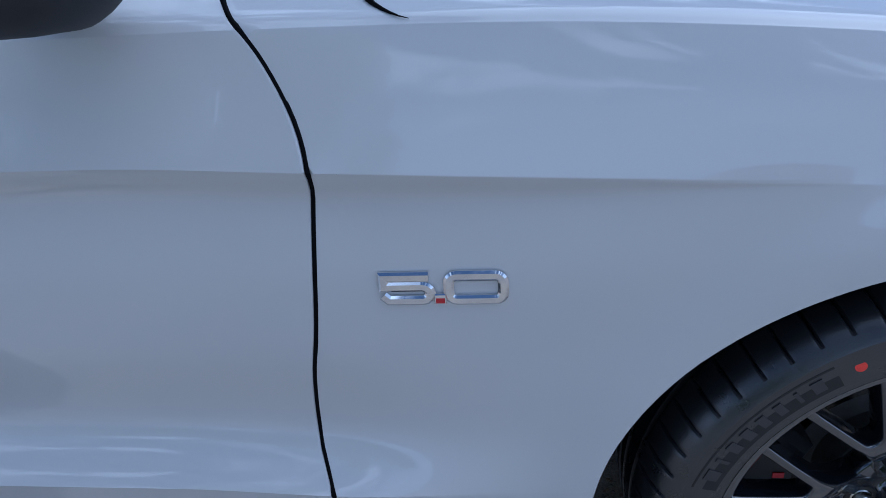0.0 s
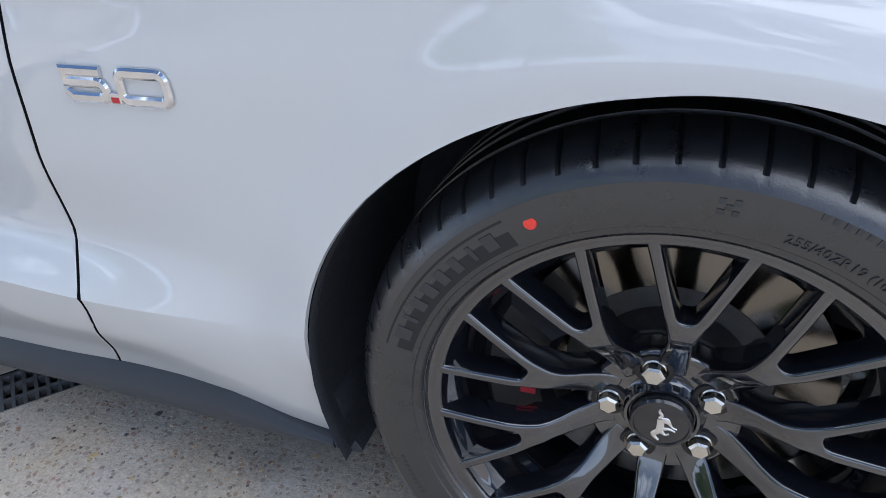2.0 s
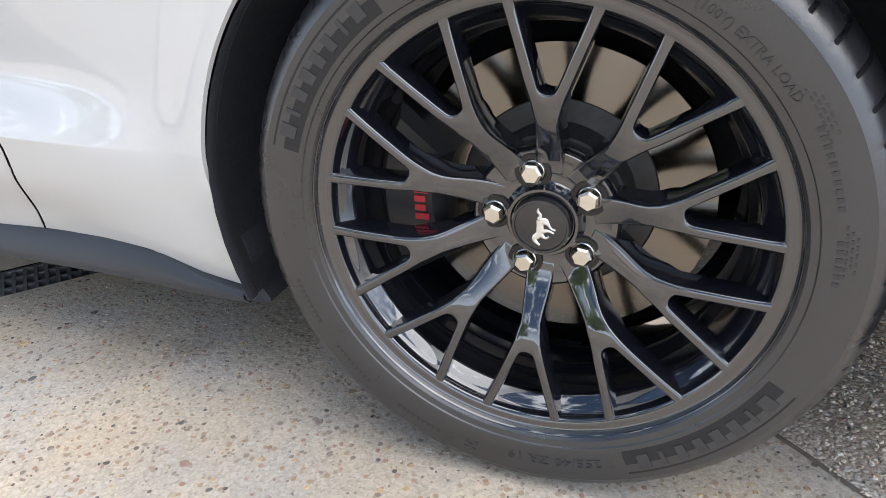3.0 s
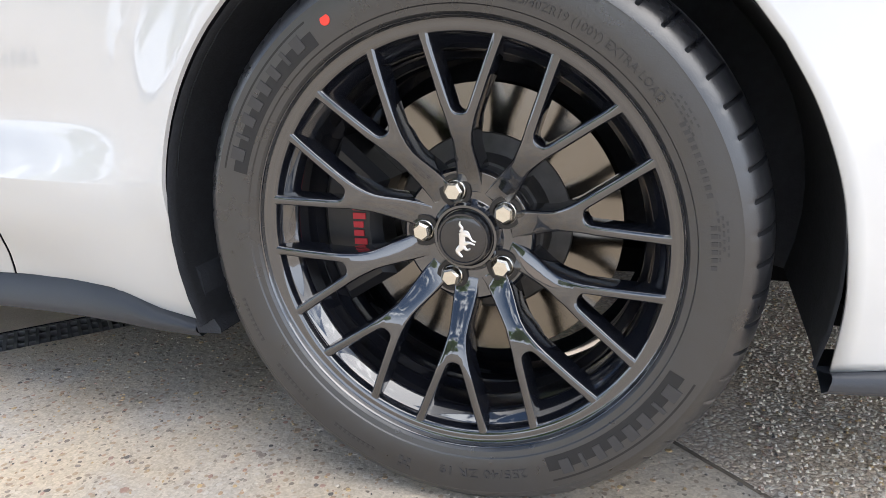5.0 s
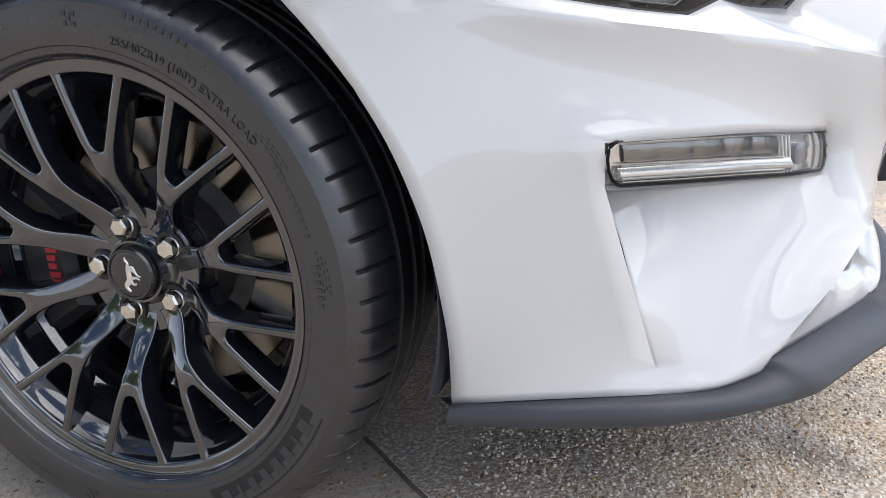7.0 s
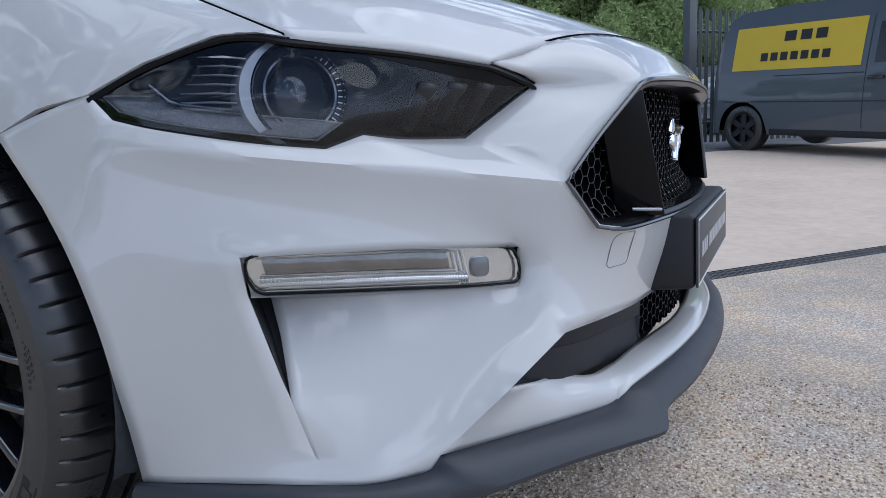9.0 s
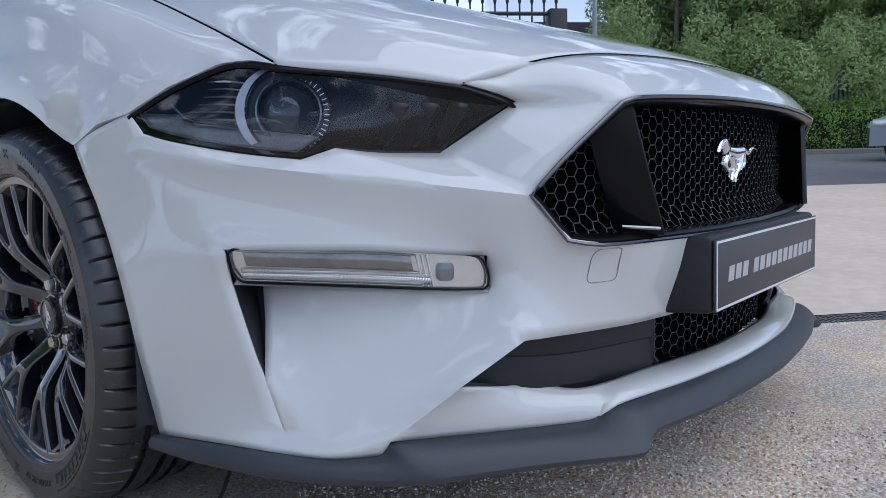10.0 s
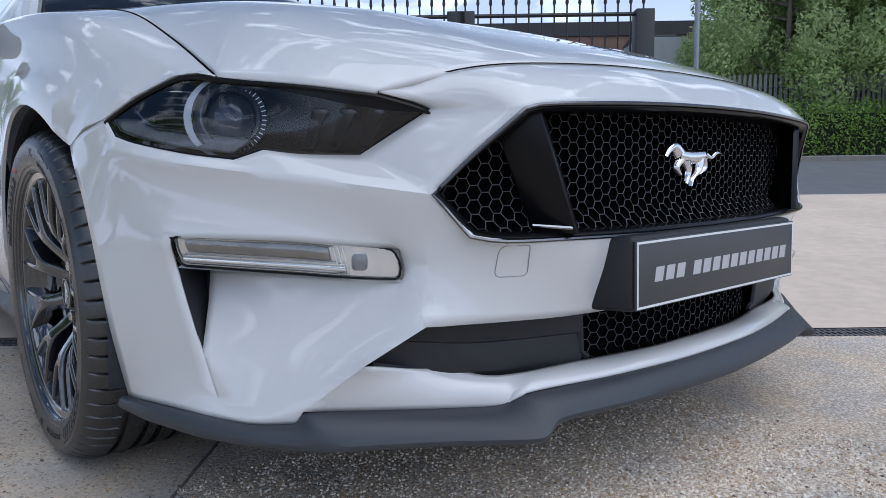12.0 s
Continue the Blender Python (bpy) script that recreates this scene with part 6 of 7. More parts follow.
bmesh.ops.recalc_face_normals(bm, faces=bm.faces[:])
ME_KERB = make_mesh("kerb_stone", bm, material("kerb_grey", (0.25, 0.24, 0.22), 0.9, vary=0.2, scale=8, bump=0.4, bump_scale=120, obj=0.4), 0)
kerb = tagged(new("kerb"), "grey concrete kerb stones along the road", "kerb", kind="structure")
rot = Matrix((D1, DN, Vector((0, 0, 1)))).transposed().to_4x4()
for u in range(-30, 31):
    child("kerb_stone", ME_KERB, kerb, Matrix.Translation(site(u, 12.42)) @ rot)
bm = bmesh.new()
add_grid(bm, [[site(u, s, 0.10) for s in (12.55, 13.2, 14.0)] for u in range(-60, 61, 10)], (0, 0, 1))
tagged(part("pavement", bm, M_PAVE, None, smooth=0), "grey pavement behind the kerb", "pavement", kind="structure")
bm = bmesh.new()
add_grid(bm, [[site(u, s, 0.106) for s in (14.0, 16, 22, 40)] for u in range(-80, 81, 10)], (0, 0, 1))
tagged(part("verge", bm, M_VERGE, None, smooth=0), "earth verge under hedge and trees", "verge", kind="structure")

# saw-cut joints between the slabs: dark grooves laid a little proud of nothing, as thin strips
bm = bmesh.new()


def joint(bm, a, b, w, z=0.0045):
    t = (b - a).normalized()
    n = Vector((-t.y, t.x, 0)) * w / 2
    m = max(2, int((b - a).length / 0.03))
    rnd = random.Random(5)
    rows = []
    for k in range(m + 1):
        p = a.lerp(b, k / m)
        e = w * 0.35 * (rnd.random() - 0.5)
        rows.append([p - n * (1 + e / w) + Vector((0, 0, 0.0006)), p + Vector((0, 0, 0.0012)), p + n * (1 - e / w) + Vector((0, 0, 0.0006))])
    add_grid(bm, rows, (0, 0, 1))


for k in range(-4, 6):
    joint(bm, D1 * (JU + 3.2 * k) + DN * -9, D1 * (JU + 3.2 * k) + DN * (S_DR - W_DR - 0.01), 0.008)
for s in (-3.0, -6.2):
    joint(bm, D1 * -9 + DN * s, D1 * 9 + DN * s, 0.010)
tagged(part("slab_joint", bm, material("joint_dark", (0.17, 0.14, 0.11), 0.95, vary=0.4, scale=60), None, smooth=0), "dark joints between concrete slabs", "joint", kind="structure")

# drain channel: trench, two edge rails and slotted gratings
bm = bmesh.new()
g = [[site(u, S_DR - W_DR), site(u, S_DR - W_DR, -0.09), site(u, S_DR + W_DR, -0.09), site(u, S_DR + W_DR)] for u in np.linspace(-9, 9, 10)]
add_grid(bm, g, (0, 0, 1))
drain = tagged(part("drain_channel", bm, M_SHELL, None, smooth=0), "long channel drain with dark slotted gratings", "drain", kind="structure")
bm = bmesh.new()
GL_ = 0.5
for a in (-W_DR + 0.004, W_DR - 0.004):
    box(bm, (0.002, a - 0.004, -0.022), (GL_ - 0.002, a + 0.004, -0.003))
for a in (-0.022, 0.022):
    box(bm, (0.002, a - 0.004, -0.022), (GL_ - 0.002, a + 0.004, -0.004))
for k in range(25):
    x = 0.004 + k * (GL_ - 0.012) / 24
    box(bm, (x, -W_DR + 0.008, -0.020), (x + 0.007, W_DR - 0.008, -0.0035))
ME_GRATE = make_mesh("grating", bm, M_GRATE, 0)
rot = Matrix((D1, DN, Vector((0, 0, 1)))).transposed().to_4x4()
for k in range(-12, 16):
    p = D1 * (k * GL_) + DN * S_DR
    child("grating", ME_GRATE, drain, Matrix.Translation(p) @ rot)

# loose look of the aggregate close to the car: small stones bedded in the surface
rng = np.random.default_rng(7)
verts, faces, idx = [], [], []
TONES = [(0.40, 0.28, 0.18), (0.28, 0.23, 0.19), (0.50, 0.36, 0.19), (0.13, 0.115, 0.105), (0.52, 0.46, 0.38), (0.36, 0.24, 0.19), (0.80, 0.70, 0.58), (0.88, 0.80, 0.69)]
for count in range(43000):
    x, y = rng.uniform(-1.5, 2.0), rng.uniform(-1.55, 0.9)
    coarse = count >= 19000
    if coarse:
        x, y = rng.uniform(0.35, 1.75), rng.uniform(-1.3, 0.35)
    at_u, at_s = Vector((x, y, 0)).dot(D1), Vector((x, y, 0)).dot(DN)
    if abs(at_s - S_DR) < 0.08 or at_s > S_DR or coarse != (at_u > JU):
        continue
    r = 0.0018 + 0.0040 * rng.random() ** 3 + (0.006 * rng.random() if rng.random() < 0.06 else 0)
    if coarse:
        r = 0.0018 + 0.0026 * rng.random() ** 1.6
    el, a0, n0 = 0.6 + 0.5 * rng.random(), rng.uniform(0, 6.28), len(verts)
    for k in range(7):
        q = a0 + k * 2 * math.pi / 7
        j = r * (0.8 + 0.35 * rng.random())
        cx_, cy_ = j * math.cos(q), j * el * math.sin(q)
        verts.append((x + cx_ * math.cos(a0) - cy_ * math.sin(a0), y + cx_ * math.sin(a0) + cy_ * math.cos(a0), -0.0006))
    for k in range(7):
        vx, vy, _z = verts[n0 + k]
        verts.append((x + (vx - x) * 0.66, y + (vy - y) * 0.66, 0.0006 + (0.0022 if coarse else 0.0009) * rng.random()))
    for k in range(7):
        faces.append((n0 + k, n0 + (k + 1) % 7, n0 + 7 + (k + 1) % 7, n0 + 7 + k))
    faces.append(tuple(n0 + 7 + k for k in range(7)))
    idx += [int(rng.choice(8, p=(0.10, 0.03, 0.08, 0.02, 0.19, 0.04, 0.34, 0.20) if coarse else (0.24, 0.26, 0.14, 0.14, 0.14, 0.08, 0, 0)))] * 8
me = bpy.data.meshes.new("aggregate")
me.from_pydata(verts, [], faces)
for k, c in enumerate(TONES):
    me.materials.append(material("stone_tone", c, 0.8, vary=0.3, scale=120, island=0.5))
me.polygons.foreach_set("material_index", idx)
tagged(new("aggregate", me), "small brown and grey stones bedded in the concrete", "gravel", kind="stuff")


# ---- beyond: fence, gates, hedge, trees, buildings, vehicles ----
def leaf_material(name, c):
    """Leaves that let a good part of the light through."""
    m = material(name, c, 0.55, vary=0.45, scale=0.8, island=0.9)
    nt = m.node_tree
    b, out = nt.nodes["Principled BSDF"], nt.nodes["Material Output"]
    tr, mix = nt.nodes.new("ShaderNodeBsdfTranslucent"), nt.nodes.new("ShaderNodeMixShader")
    mix.inputs[0].default_value = 0.5
    nt.links.new(b.inputs["Base Color"].links[0].from_socket, tr.inputs["Color"])
    nt.links.new(b.outputs[0], mix.inputs[1])
    nt.links.new(tr.outputs[0], mix.inputs[2])
    nt.links.new(mix.outputs[0], out.inputs["Surface"])
    return m


M_LEAF, M_HEDGE = leaf_material("leaf_green", (0.420, 0.520, 0.230)), leaf_material("hedge_leaf", (0.310, 0.470, 0.105))
M_BARK = material("bark", (0.15, 0.13, 0.10), 0.9, vary=0.35, scale=12, bump=0.7, bump_scale=30)
M_FENCE = material("fence_grey", (0.095, 0.110, 0.115), 0.55, vary=0.2, scale=10)
M_IRON = material("gate_black", (0.020, 0.022, 0.024), 0.5, vary=0.2, scale=20)


def leaves(centres, n, size, seed, mat, name, parent, label="", flat=1.0):
    """Many small folded leaves in clumps: centres are (x, y, z, radius)."""
    rg = np.random.default_rng(seed)
    cs = np.array(centres, float)
    wts = cs[:, 3] ** 2
    pick = rg.choice(len(cs), n, p=wts / wts.sum())
    dirs = rg.normal(size=(n, 3))
    dirs /= np.linalg.norm(dirs, axis=1)[:, None]
    rad = cs[pick, 3] * (0.55 + 0.5 * rg.random(n) ** 0.6)
    pos = cs[pick, :3] + dirs * rad[:, None] * np.array((1, 1, flat))
    nrm = dirs + rg.normal(size=(n, 3)) * 0.7
    nrm /= np.linalg.norm(nrm, axis=1)[:, None]
    t = np.cross(nrm, rg.normal(size=(n, 3)))
    t /= np.linalg.norm(t, axis=1)[:, None] + 1e-9
    bt = np.cross(nrm, t)
    s = size * (0.6 + 0.8 * rg.random(n))[:, None]
    v = np.stack([pos - t * s, pos + bt * s * 0.45 + nrm * s * 0.12, pos + t * s, pos - bt * s * 0.45 + nrm * s * 0.12], 1).reshape(-1, 3)
    f = np.arange(4 * n).reshape(n, 4)
    me = bpy.data.meshes.new(name)
    me.from_pydata(v.tolist(), [], f.tolist())
    me.materials.append(mat)
    ob = new(name, me)
    ob.parent = parent
    return tagged(ob, label) if label else ob


def make_tree(seed, height, spread, n):
    """A trunk with limbs and a crown of leaf clumps; base at the origin."""
    rg = random.Random(seed)
    t = empty("tree", "leafy broad green tree beside the road", "tree", group="roadside trees")
    bm = bmesh.new()
    tube(bm, [(0, 0, -0.1), (0.05, 0.02, height * 0.25), (0.12, -0.06, height * 0.55), (0.1, 0, height * 0.85)], [0.10, 0.085, 0.055, 0.025], 9)
    cl = []
    for k in range(11):
        a, zz = rg.uniform(0, 6.28), height * rg.uniform(0.22, 0.75)
        ln = spread * rg.uniform(0.5, 0.95)
        e = Vector((ln * math.cos(a), ln * math.sin(a), zz + height * rg.uniform(0.02, 0.18)))
        tube(bm, [(0.05, 0, zz), tuple(Vector((0.05, 0, zz)).lerp(e, 0.5) + Vector((0, 0, 0.12))), tuple(e)], [0.05, 0.03, 0.012], 6)
        for q in (0.45, 0.75, 1.0):
            p = Vector((0.05, 0, zz)).lerp(e, q)
            cl.append((p.x + rg.uniform(-0.3, 0.3), p.y + rg.uniform(-0.3, 0.3), p.z + rg.uniform(-0.2, 0.4), rg.uniform(0.35, 0.85) * spread / 2.4))
    for k in range(16):
        a, rr = rg.uniform(0, 6.28), spread * rg.uniform(0.55, 0.9)
        cl.append((rr * math.cos(a), rr * math.sin(a), height * rg.uniform(0.26, 0.55), rg.uniform(0.4, 0.7) * spread / 2.4))
    for k in range(12):
        a, rr = rg.uniform(0, 6.28), spread * rg.uniform(0, 0.8)
        cl.append((rr * math.cos(a), rr * math.sin(a), height * rg.uniform(0.5, 1.0), rg.uniform(0.4, 0.8) * spread / 2.4))
    part("trunk", bm, M_BARK, t, smooth=60)
    leaves(cl, n, 0.056, seed, M_LEAF, "crown", t)
    return t


tree_a = make_tree(11, 6.6, 2.7, 42000)
tree_b = make_tree(23, 5.8, 2.4, 38000)
spots = [(-24, 19.8), (-19.5, 20.5), (8.5, 16.0), (10.2, 16.2), (9.6, 18.4), (12.0, 16.0), (13.8, 17.3), (16.0, 16.8), (18.5, 17.4), (21.5, 17), (24.5, 17.6), (11.0, 20), (12.4, 20.4), (14.4, 20.5), (18, 21), (22, 21), (26, 21)]
tree_a.matrix_basis = Matrix.Translation(site(*spots[2]))
tree_b.matrix_basis = Matrix.Translation(site(*spots[3]))
for k, (u, s) in enumerate(spots):
    if k not in (2, 3):
        copy_thing((tree_a, tree_b)[k % 2], Matrix.Translation(site(u, s)) @ Matrix.Rotation(k * 1.3, 4, "Z"))
# trees on the near side of the yard, mirrored in the paint
for x, y, tall, k in ((-4.5, -13.0, 1.0, 0), (-8.6, -12.4, 1.12, 1)):
    copy_thing((tree_a, tree_b)[k], Matrix.Translation((x, y, -0.05)) @ Matrix.Rotation(x, 4, "Z") @ Matrix.Scale(tall, 4))
for k, (x, y) in enumerate(((-18.9, -16.2), (-15.3, -18.0), (-12.2, -19.8), (-9.0, -18.5))):
    copy_thing((tree_b, tree_a)[k % 2], Matrix.Translation((x, y, -0.05)) @ Matrix.Rotation(k * 2.1, 4, "Z"))

# clipped hedge behind the pavement
hedge = empty("hedge", "dense clipped green hedge behind the pavement", "hedge")
cs = []
rg = random.Random(3)
for u in np.arange(-3.5, 26, 0.30):
    for s in (14.4, 15.0):
        for z in (0.30, 0.75, 1.08):
            p = site(u + rg.uniform(-0.1, 0.1), s + rg.uniform(-0.1, 0.1), z + rg.uniform(-0.08, 0.08))
            cs.append((p.x, p.y, p.z, 0.32))
leaves(cs, 80000, 0.036, 5, M_HEDGE, "foliage", hedge)
# near-black sheet added among the leaves, standing in for the hedge's inner shade
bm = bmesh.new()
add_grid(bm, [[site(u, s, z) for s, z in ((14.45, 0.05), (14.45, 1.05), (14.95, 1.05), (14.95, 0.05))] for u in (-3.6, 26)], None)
part("hedge_core", bm, material("hedge_inner_shade", (0.012, 0.018, 0.006), 0.95), hedge)

# loose shrubs behind the far fence
shrubs = empty("shrub_row", "uneven dark green shrubs behind the weathered fence", "shrub")
cs = []
for u in np.arange(6.6, 28, 0.5):
    for z in (0.4, 1.1, 1.8, 2.5):
        p = site(u + rg.uniform(-0.3, 0.3), 16.6 + rg.uniform(-0.3, 0.5), z + rg.uniform(-0.2, 0.3))
        cs.append((p.x, p.y, p.z, rg.uniform(0.4, 0.65)))
leaves(cs, 56000, 0.042, 15, M_LEAF, "foliage", shrubs)


def pale(h, w=0.078):
    """One palisade pale with a pointed triple top and a rolled section."""
    bm = bmesh.new()
    z = [0.05, h - 0.10, h]
    sec = [(-w / 2, 0.012), (-w / 4, 0.0), (0, 0.010), (w / 4, 0.0), (w / 2, 0.012)]
    rows = [[(u, v, zz) for u, v in sec] for zz in z[:2]]
    rows.append([(-w * 0.36, 0.012, h - 0.03), (-w / 4, 0, h - 0.06), (0, 0.01, h), (w / 4, 0, h - 0.06), (w * 0.36, 0.012, h - 0.03)])
    add_grid(bm, rows, None)
    return make_mesh("pale", bm, M_FENCE, 40)


ME_PALE = pale(2.0)
ME_PALE_FAR = ME_PALE.copy()
ME_PALE_FAR.materials.clear()
ME_PALE_FAR.materials.append(material("galvanised_pale", (0.27, 0.28, 0.27), 0.6, vary=0.15, scale=5, obj=0.3))


def palisade(u0, u1, s, h_off=0.0, mat=None, label="dark grey steel palisade fence with pointed pales"):
    f = empty("palisade_fence", label, "fence")
    n = int((u1 - u0) / 0.125)
    for k in range(n + 1):
        child("pale", mat or ME_PALE, f, Matrix.Translation(site(u0 + 0.125 * k, s, h_off)) @ rot)
    for z in (0.35, 1.65):
        bm = bmesh.new()
        a, b = site(u0 - 0.05, s + 0.03, z + h_off), site(u1 + 0.05, s + 0.03, z + h_off)
        tube(bm, [tuple(a), tuple(b)], 0.028, 4)
        part("rail", bm, M_FENCE, f)
    for u in (u0 - 0.08, u1 + 0.08):
        bm = bevelled_box((-0.07, -0.07, 0), (0.07, 0.07, 2.10), 0.008)
        child("post", make_mesh("post", bm, M_FENCE), f, Matrix.Translation(site(u, s, h_off)) @ rot)
    return f


palisade(7.28, 13.0, 6.35)
palisade(4.6, 15.0, 15.5, 0.1, ME_PALE_FAR, "weathered grey palisade fence behind the hedge")


# spiked iron gates on the other side of the entrance
def spiked_gate(u0, u1, s):
    gate = empty("iron_gate", "black iron gate with spiked bars", "gate")
    for z, r in ((0.25, 0.02), (1.15, 0.02), (1.95, 0.022)):
        bm = bmesh.new()
        tube(bm, [tuple(site(u0, s, z)), tuple(site(u1, s, z))], r, 4)
        part("rail", bm, M_IRON, gate)
    bm = bmesh.new()
    tube(bm, [(0, 0, 0.2), (0, 0, 1.98), (0, 0, 2.05), (0, 0, 2.08), (0, 0, 2.26)], [0.010, 0.010, 0.010, 0.020, 0.001], 6)
    me = make_mesh("bar", bm, M_IRON)
    n = int((u1 - u0) / 0.13)
    for k in range(n + 1):
        child("bar", me, gate, Matrix.Translation(site(u0 + (u1 - u0) * k / n, s)) @ rot)
    for u in (u0, u1):
        bm = bevelled_box((-0.10, -0.10, 0), (0.10, 0.10, 1.99), 0.01)
        child("gate_post", make_mesh("gate_post", bm, M_IRON), gate, Matrix.Translation(site(u, s)) @ rot)
    return gate


spiked_gate(0.35, 2.30, 5.98)
spiked_gate(-1.75, 0.25, 5.98)

# street lamp pole
bm = bmesh.new()
p = site(5.3, 13.0)
tube(bm, [(0, 0, 0), (0, 0, 1.1), (0, 0, 1.12), (0, 0, 6.2)], [0.085, 0.085, 0.06, 0.045], 12)
lamp_pole = part("street_lamp", bm, material("galvanised", (0.30, 0.32, 0.33), 0.45, metal=0.7, vary=0.15, scale=6), None)
lamp_pole.location = p
tagged(lamp_pole, "grey galvanised street lamp pole", "street lamp")
bm = bmesh.new()
tube(bm, [(0, 0, 6.18), (0.3, -0.3, 6.35), (0.7, -0.7, 6.38)], [0.04, 0.05, 0.07], 8)
part("lamp_head", bm, M_FENCE, lamp_pole)


# far halls with roofs and panel walls
def hall(u0, u1, s0, s1, h, roof_h, wall_c, name_label, z0=0.0, fascia=0.0):
    b = empty("industrial_building", name_label, "building")
    a = [site(u, s, z0) for u, s in ((u0, s0), (u1, s0), (u1, s1), (u0, s1))]
    zb = min(p.z for p in a) - 0.2
    bm = bmesh.new()
    lo, hi = [Vector((p.x, p.y, zb)) for p in a], [Vector((p.x, p.y, zb + h)) for p in a]
    for k in range(4):
        p0, p1, q0, q1 = lo[k], lo[(k + 1) % 4], hi[k], hi[(k + 1) % 4]
        n = max(2, int((p1 - p0).length / 0.35))
        nor = (p1 - p0).cross(Vector((0, 0, 1))).normalized()
        rows = []
        for j in range(n + 1):
            off = nor * (0.03 if j % 2 else 0.0)
            rows.append([p0.lerp(p1, j / n) + off, q0.lerp(q1, j / n) + off])
        add_grid(bm, rows, tuple(nor))
    part("wall", bm, material("wall_sheet", wall_c, 0.6, vary=0.12, scale=1.5), b, smooth=0)
    if fascia:
        bm = bmesh.new()
        for k in range(4):
            p0, p1 = hi[k], hi[(k + 1) % 4]
            nor = (p1 - p0).cross(Vector((0, 0, 1))).normalized() * 0.07
            add_grid(bm, [[q + nor + Vector((0, 0, z)) for z in (-fascia, 0.02)] for q in (p0, p1)], tuple(nor))
        part("parapet", bm, material("parapet_dark", (0.045, 0.045, 0.048), 0.7, vary=0.2, scale=2), b, "dark parapet band", smooth=0, mods=[("SOLIDIFY", (0.06, -1))])
    bm = bmesh.new()
    m0, m1 = (hi[0] + hi[3]) / 2 + Vector((0, 0, roof_h)), (hi[1] + hi[2]) / 2 + Vector((0, 0, roof_h))
    for q in ((hi[0], hi[1], m1, m0), (hi[3], m0, m1, hi[2])):
        bm.faces.new([bm.verts.new(p + Vector((0, 0, 0.03))) for p in q])
    for q in ((hi[0], m0, hi[3]), (hi[1], hi[2], m1)):
        bm.faces.new([bm.verts.new(p) for p in q])
    bmesh.ops.recalc_face_normals(bm, faces=bm.faces[:])
    part("roof", bm, material("roof_grey", (0.10, 0.105, 0.115), 0.6, vary=0.15, scale=1), b, smooth=0, mods=[("SOLIDIFY", (0.08, -1))])
    return b


hall(-12, 18, 26, 38, 5.45, 0.1, (0.20, 0.115, 0.085), "brown brick industrial hall with dark parapet", fascia=0.5)
hall(6.45, 7.95, 21.5, 24, 4.15, 0.18, (0.50, 0.52, 0.54), "light grey corrugated metal shed behind the gate")


# ---- vehicles beyond the yard ----
def simple_wheel(parent, m, r, name="wheel"):
    bm = bmesh.new()
    lathe(bm, [(r * 0.66, -0.085), (r * 0.70, -0.098), (r * 0.86, -0.102), (r * 0.96, -0.090), (r, -0.06), (r, 0.06), (r * 0.96, 0.09), (r * 0.66, 0.085)], 40)
    w_ob = child(name, make_mesh("tyre", bm, M_RUBBER, 40), parent, m, "dark road wheel")
    bm = bmesh.new()
    lathe(bm, [(0.02, -0.070), (0.06, -0.072), (r * 0.30, -0.060), (r * 0.31, -0.03)], 24)
    lathe(bm, [(r * 0.60, -0.085), (r * 0.66, -0.090), (r * 0.68, -0.06)], 40)
    for k in range(6):
        mm = Matrix.Rotation(k * math.pi / 3, 4, "Y")
        vs = box(bm, (-0.035, -0.075, 0.05), (0.035, -0.050, r * 0.64), 0, mm)
    lathe(bm, [(0.01, -0.03), (r * 0.66, -0.02)], 24)
    bmesh.ops.recalc_face_normals(bm, faces=bm.faces[:])
    child("rim", make_mesh("rim", bm, material("rim_dark", (0.035, 0.036, 0.04), 0.4, metal=0.5, vary=0.2, scale=20), 30), w_ob)
    return w_ob


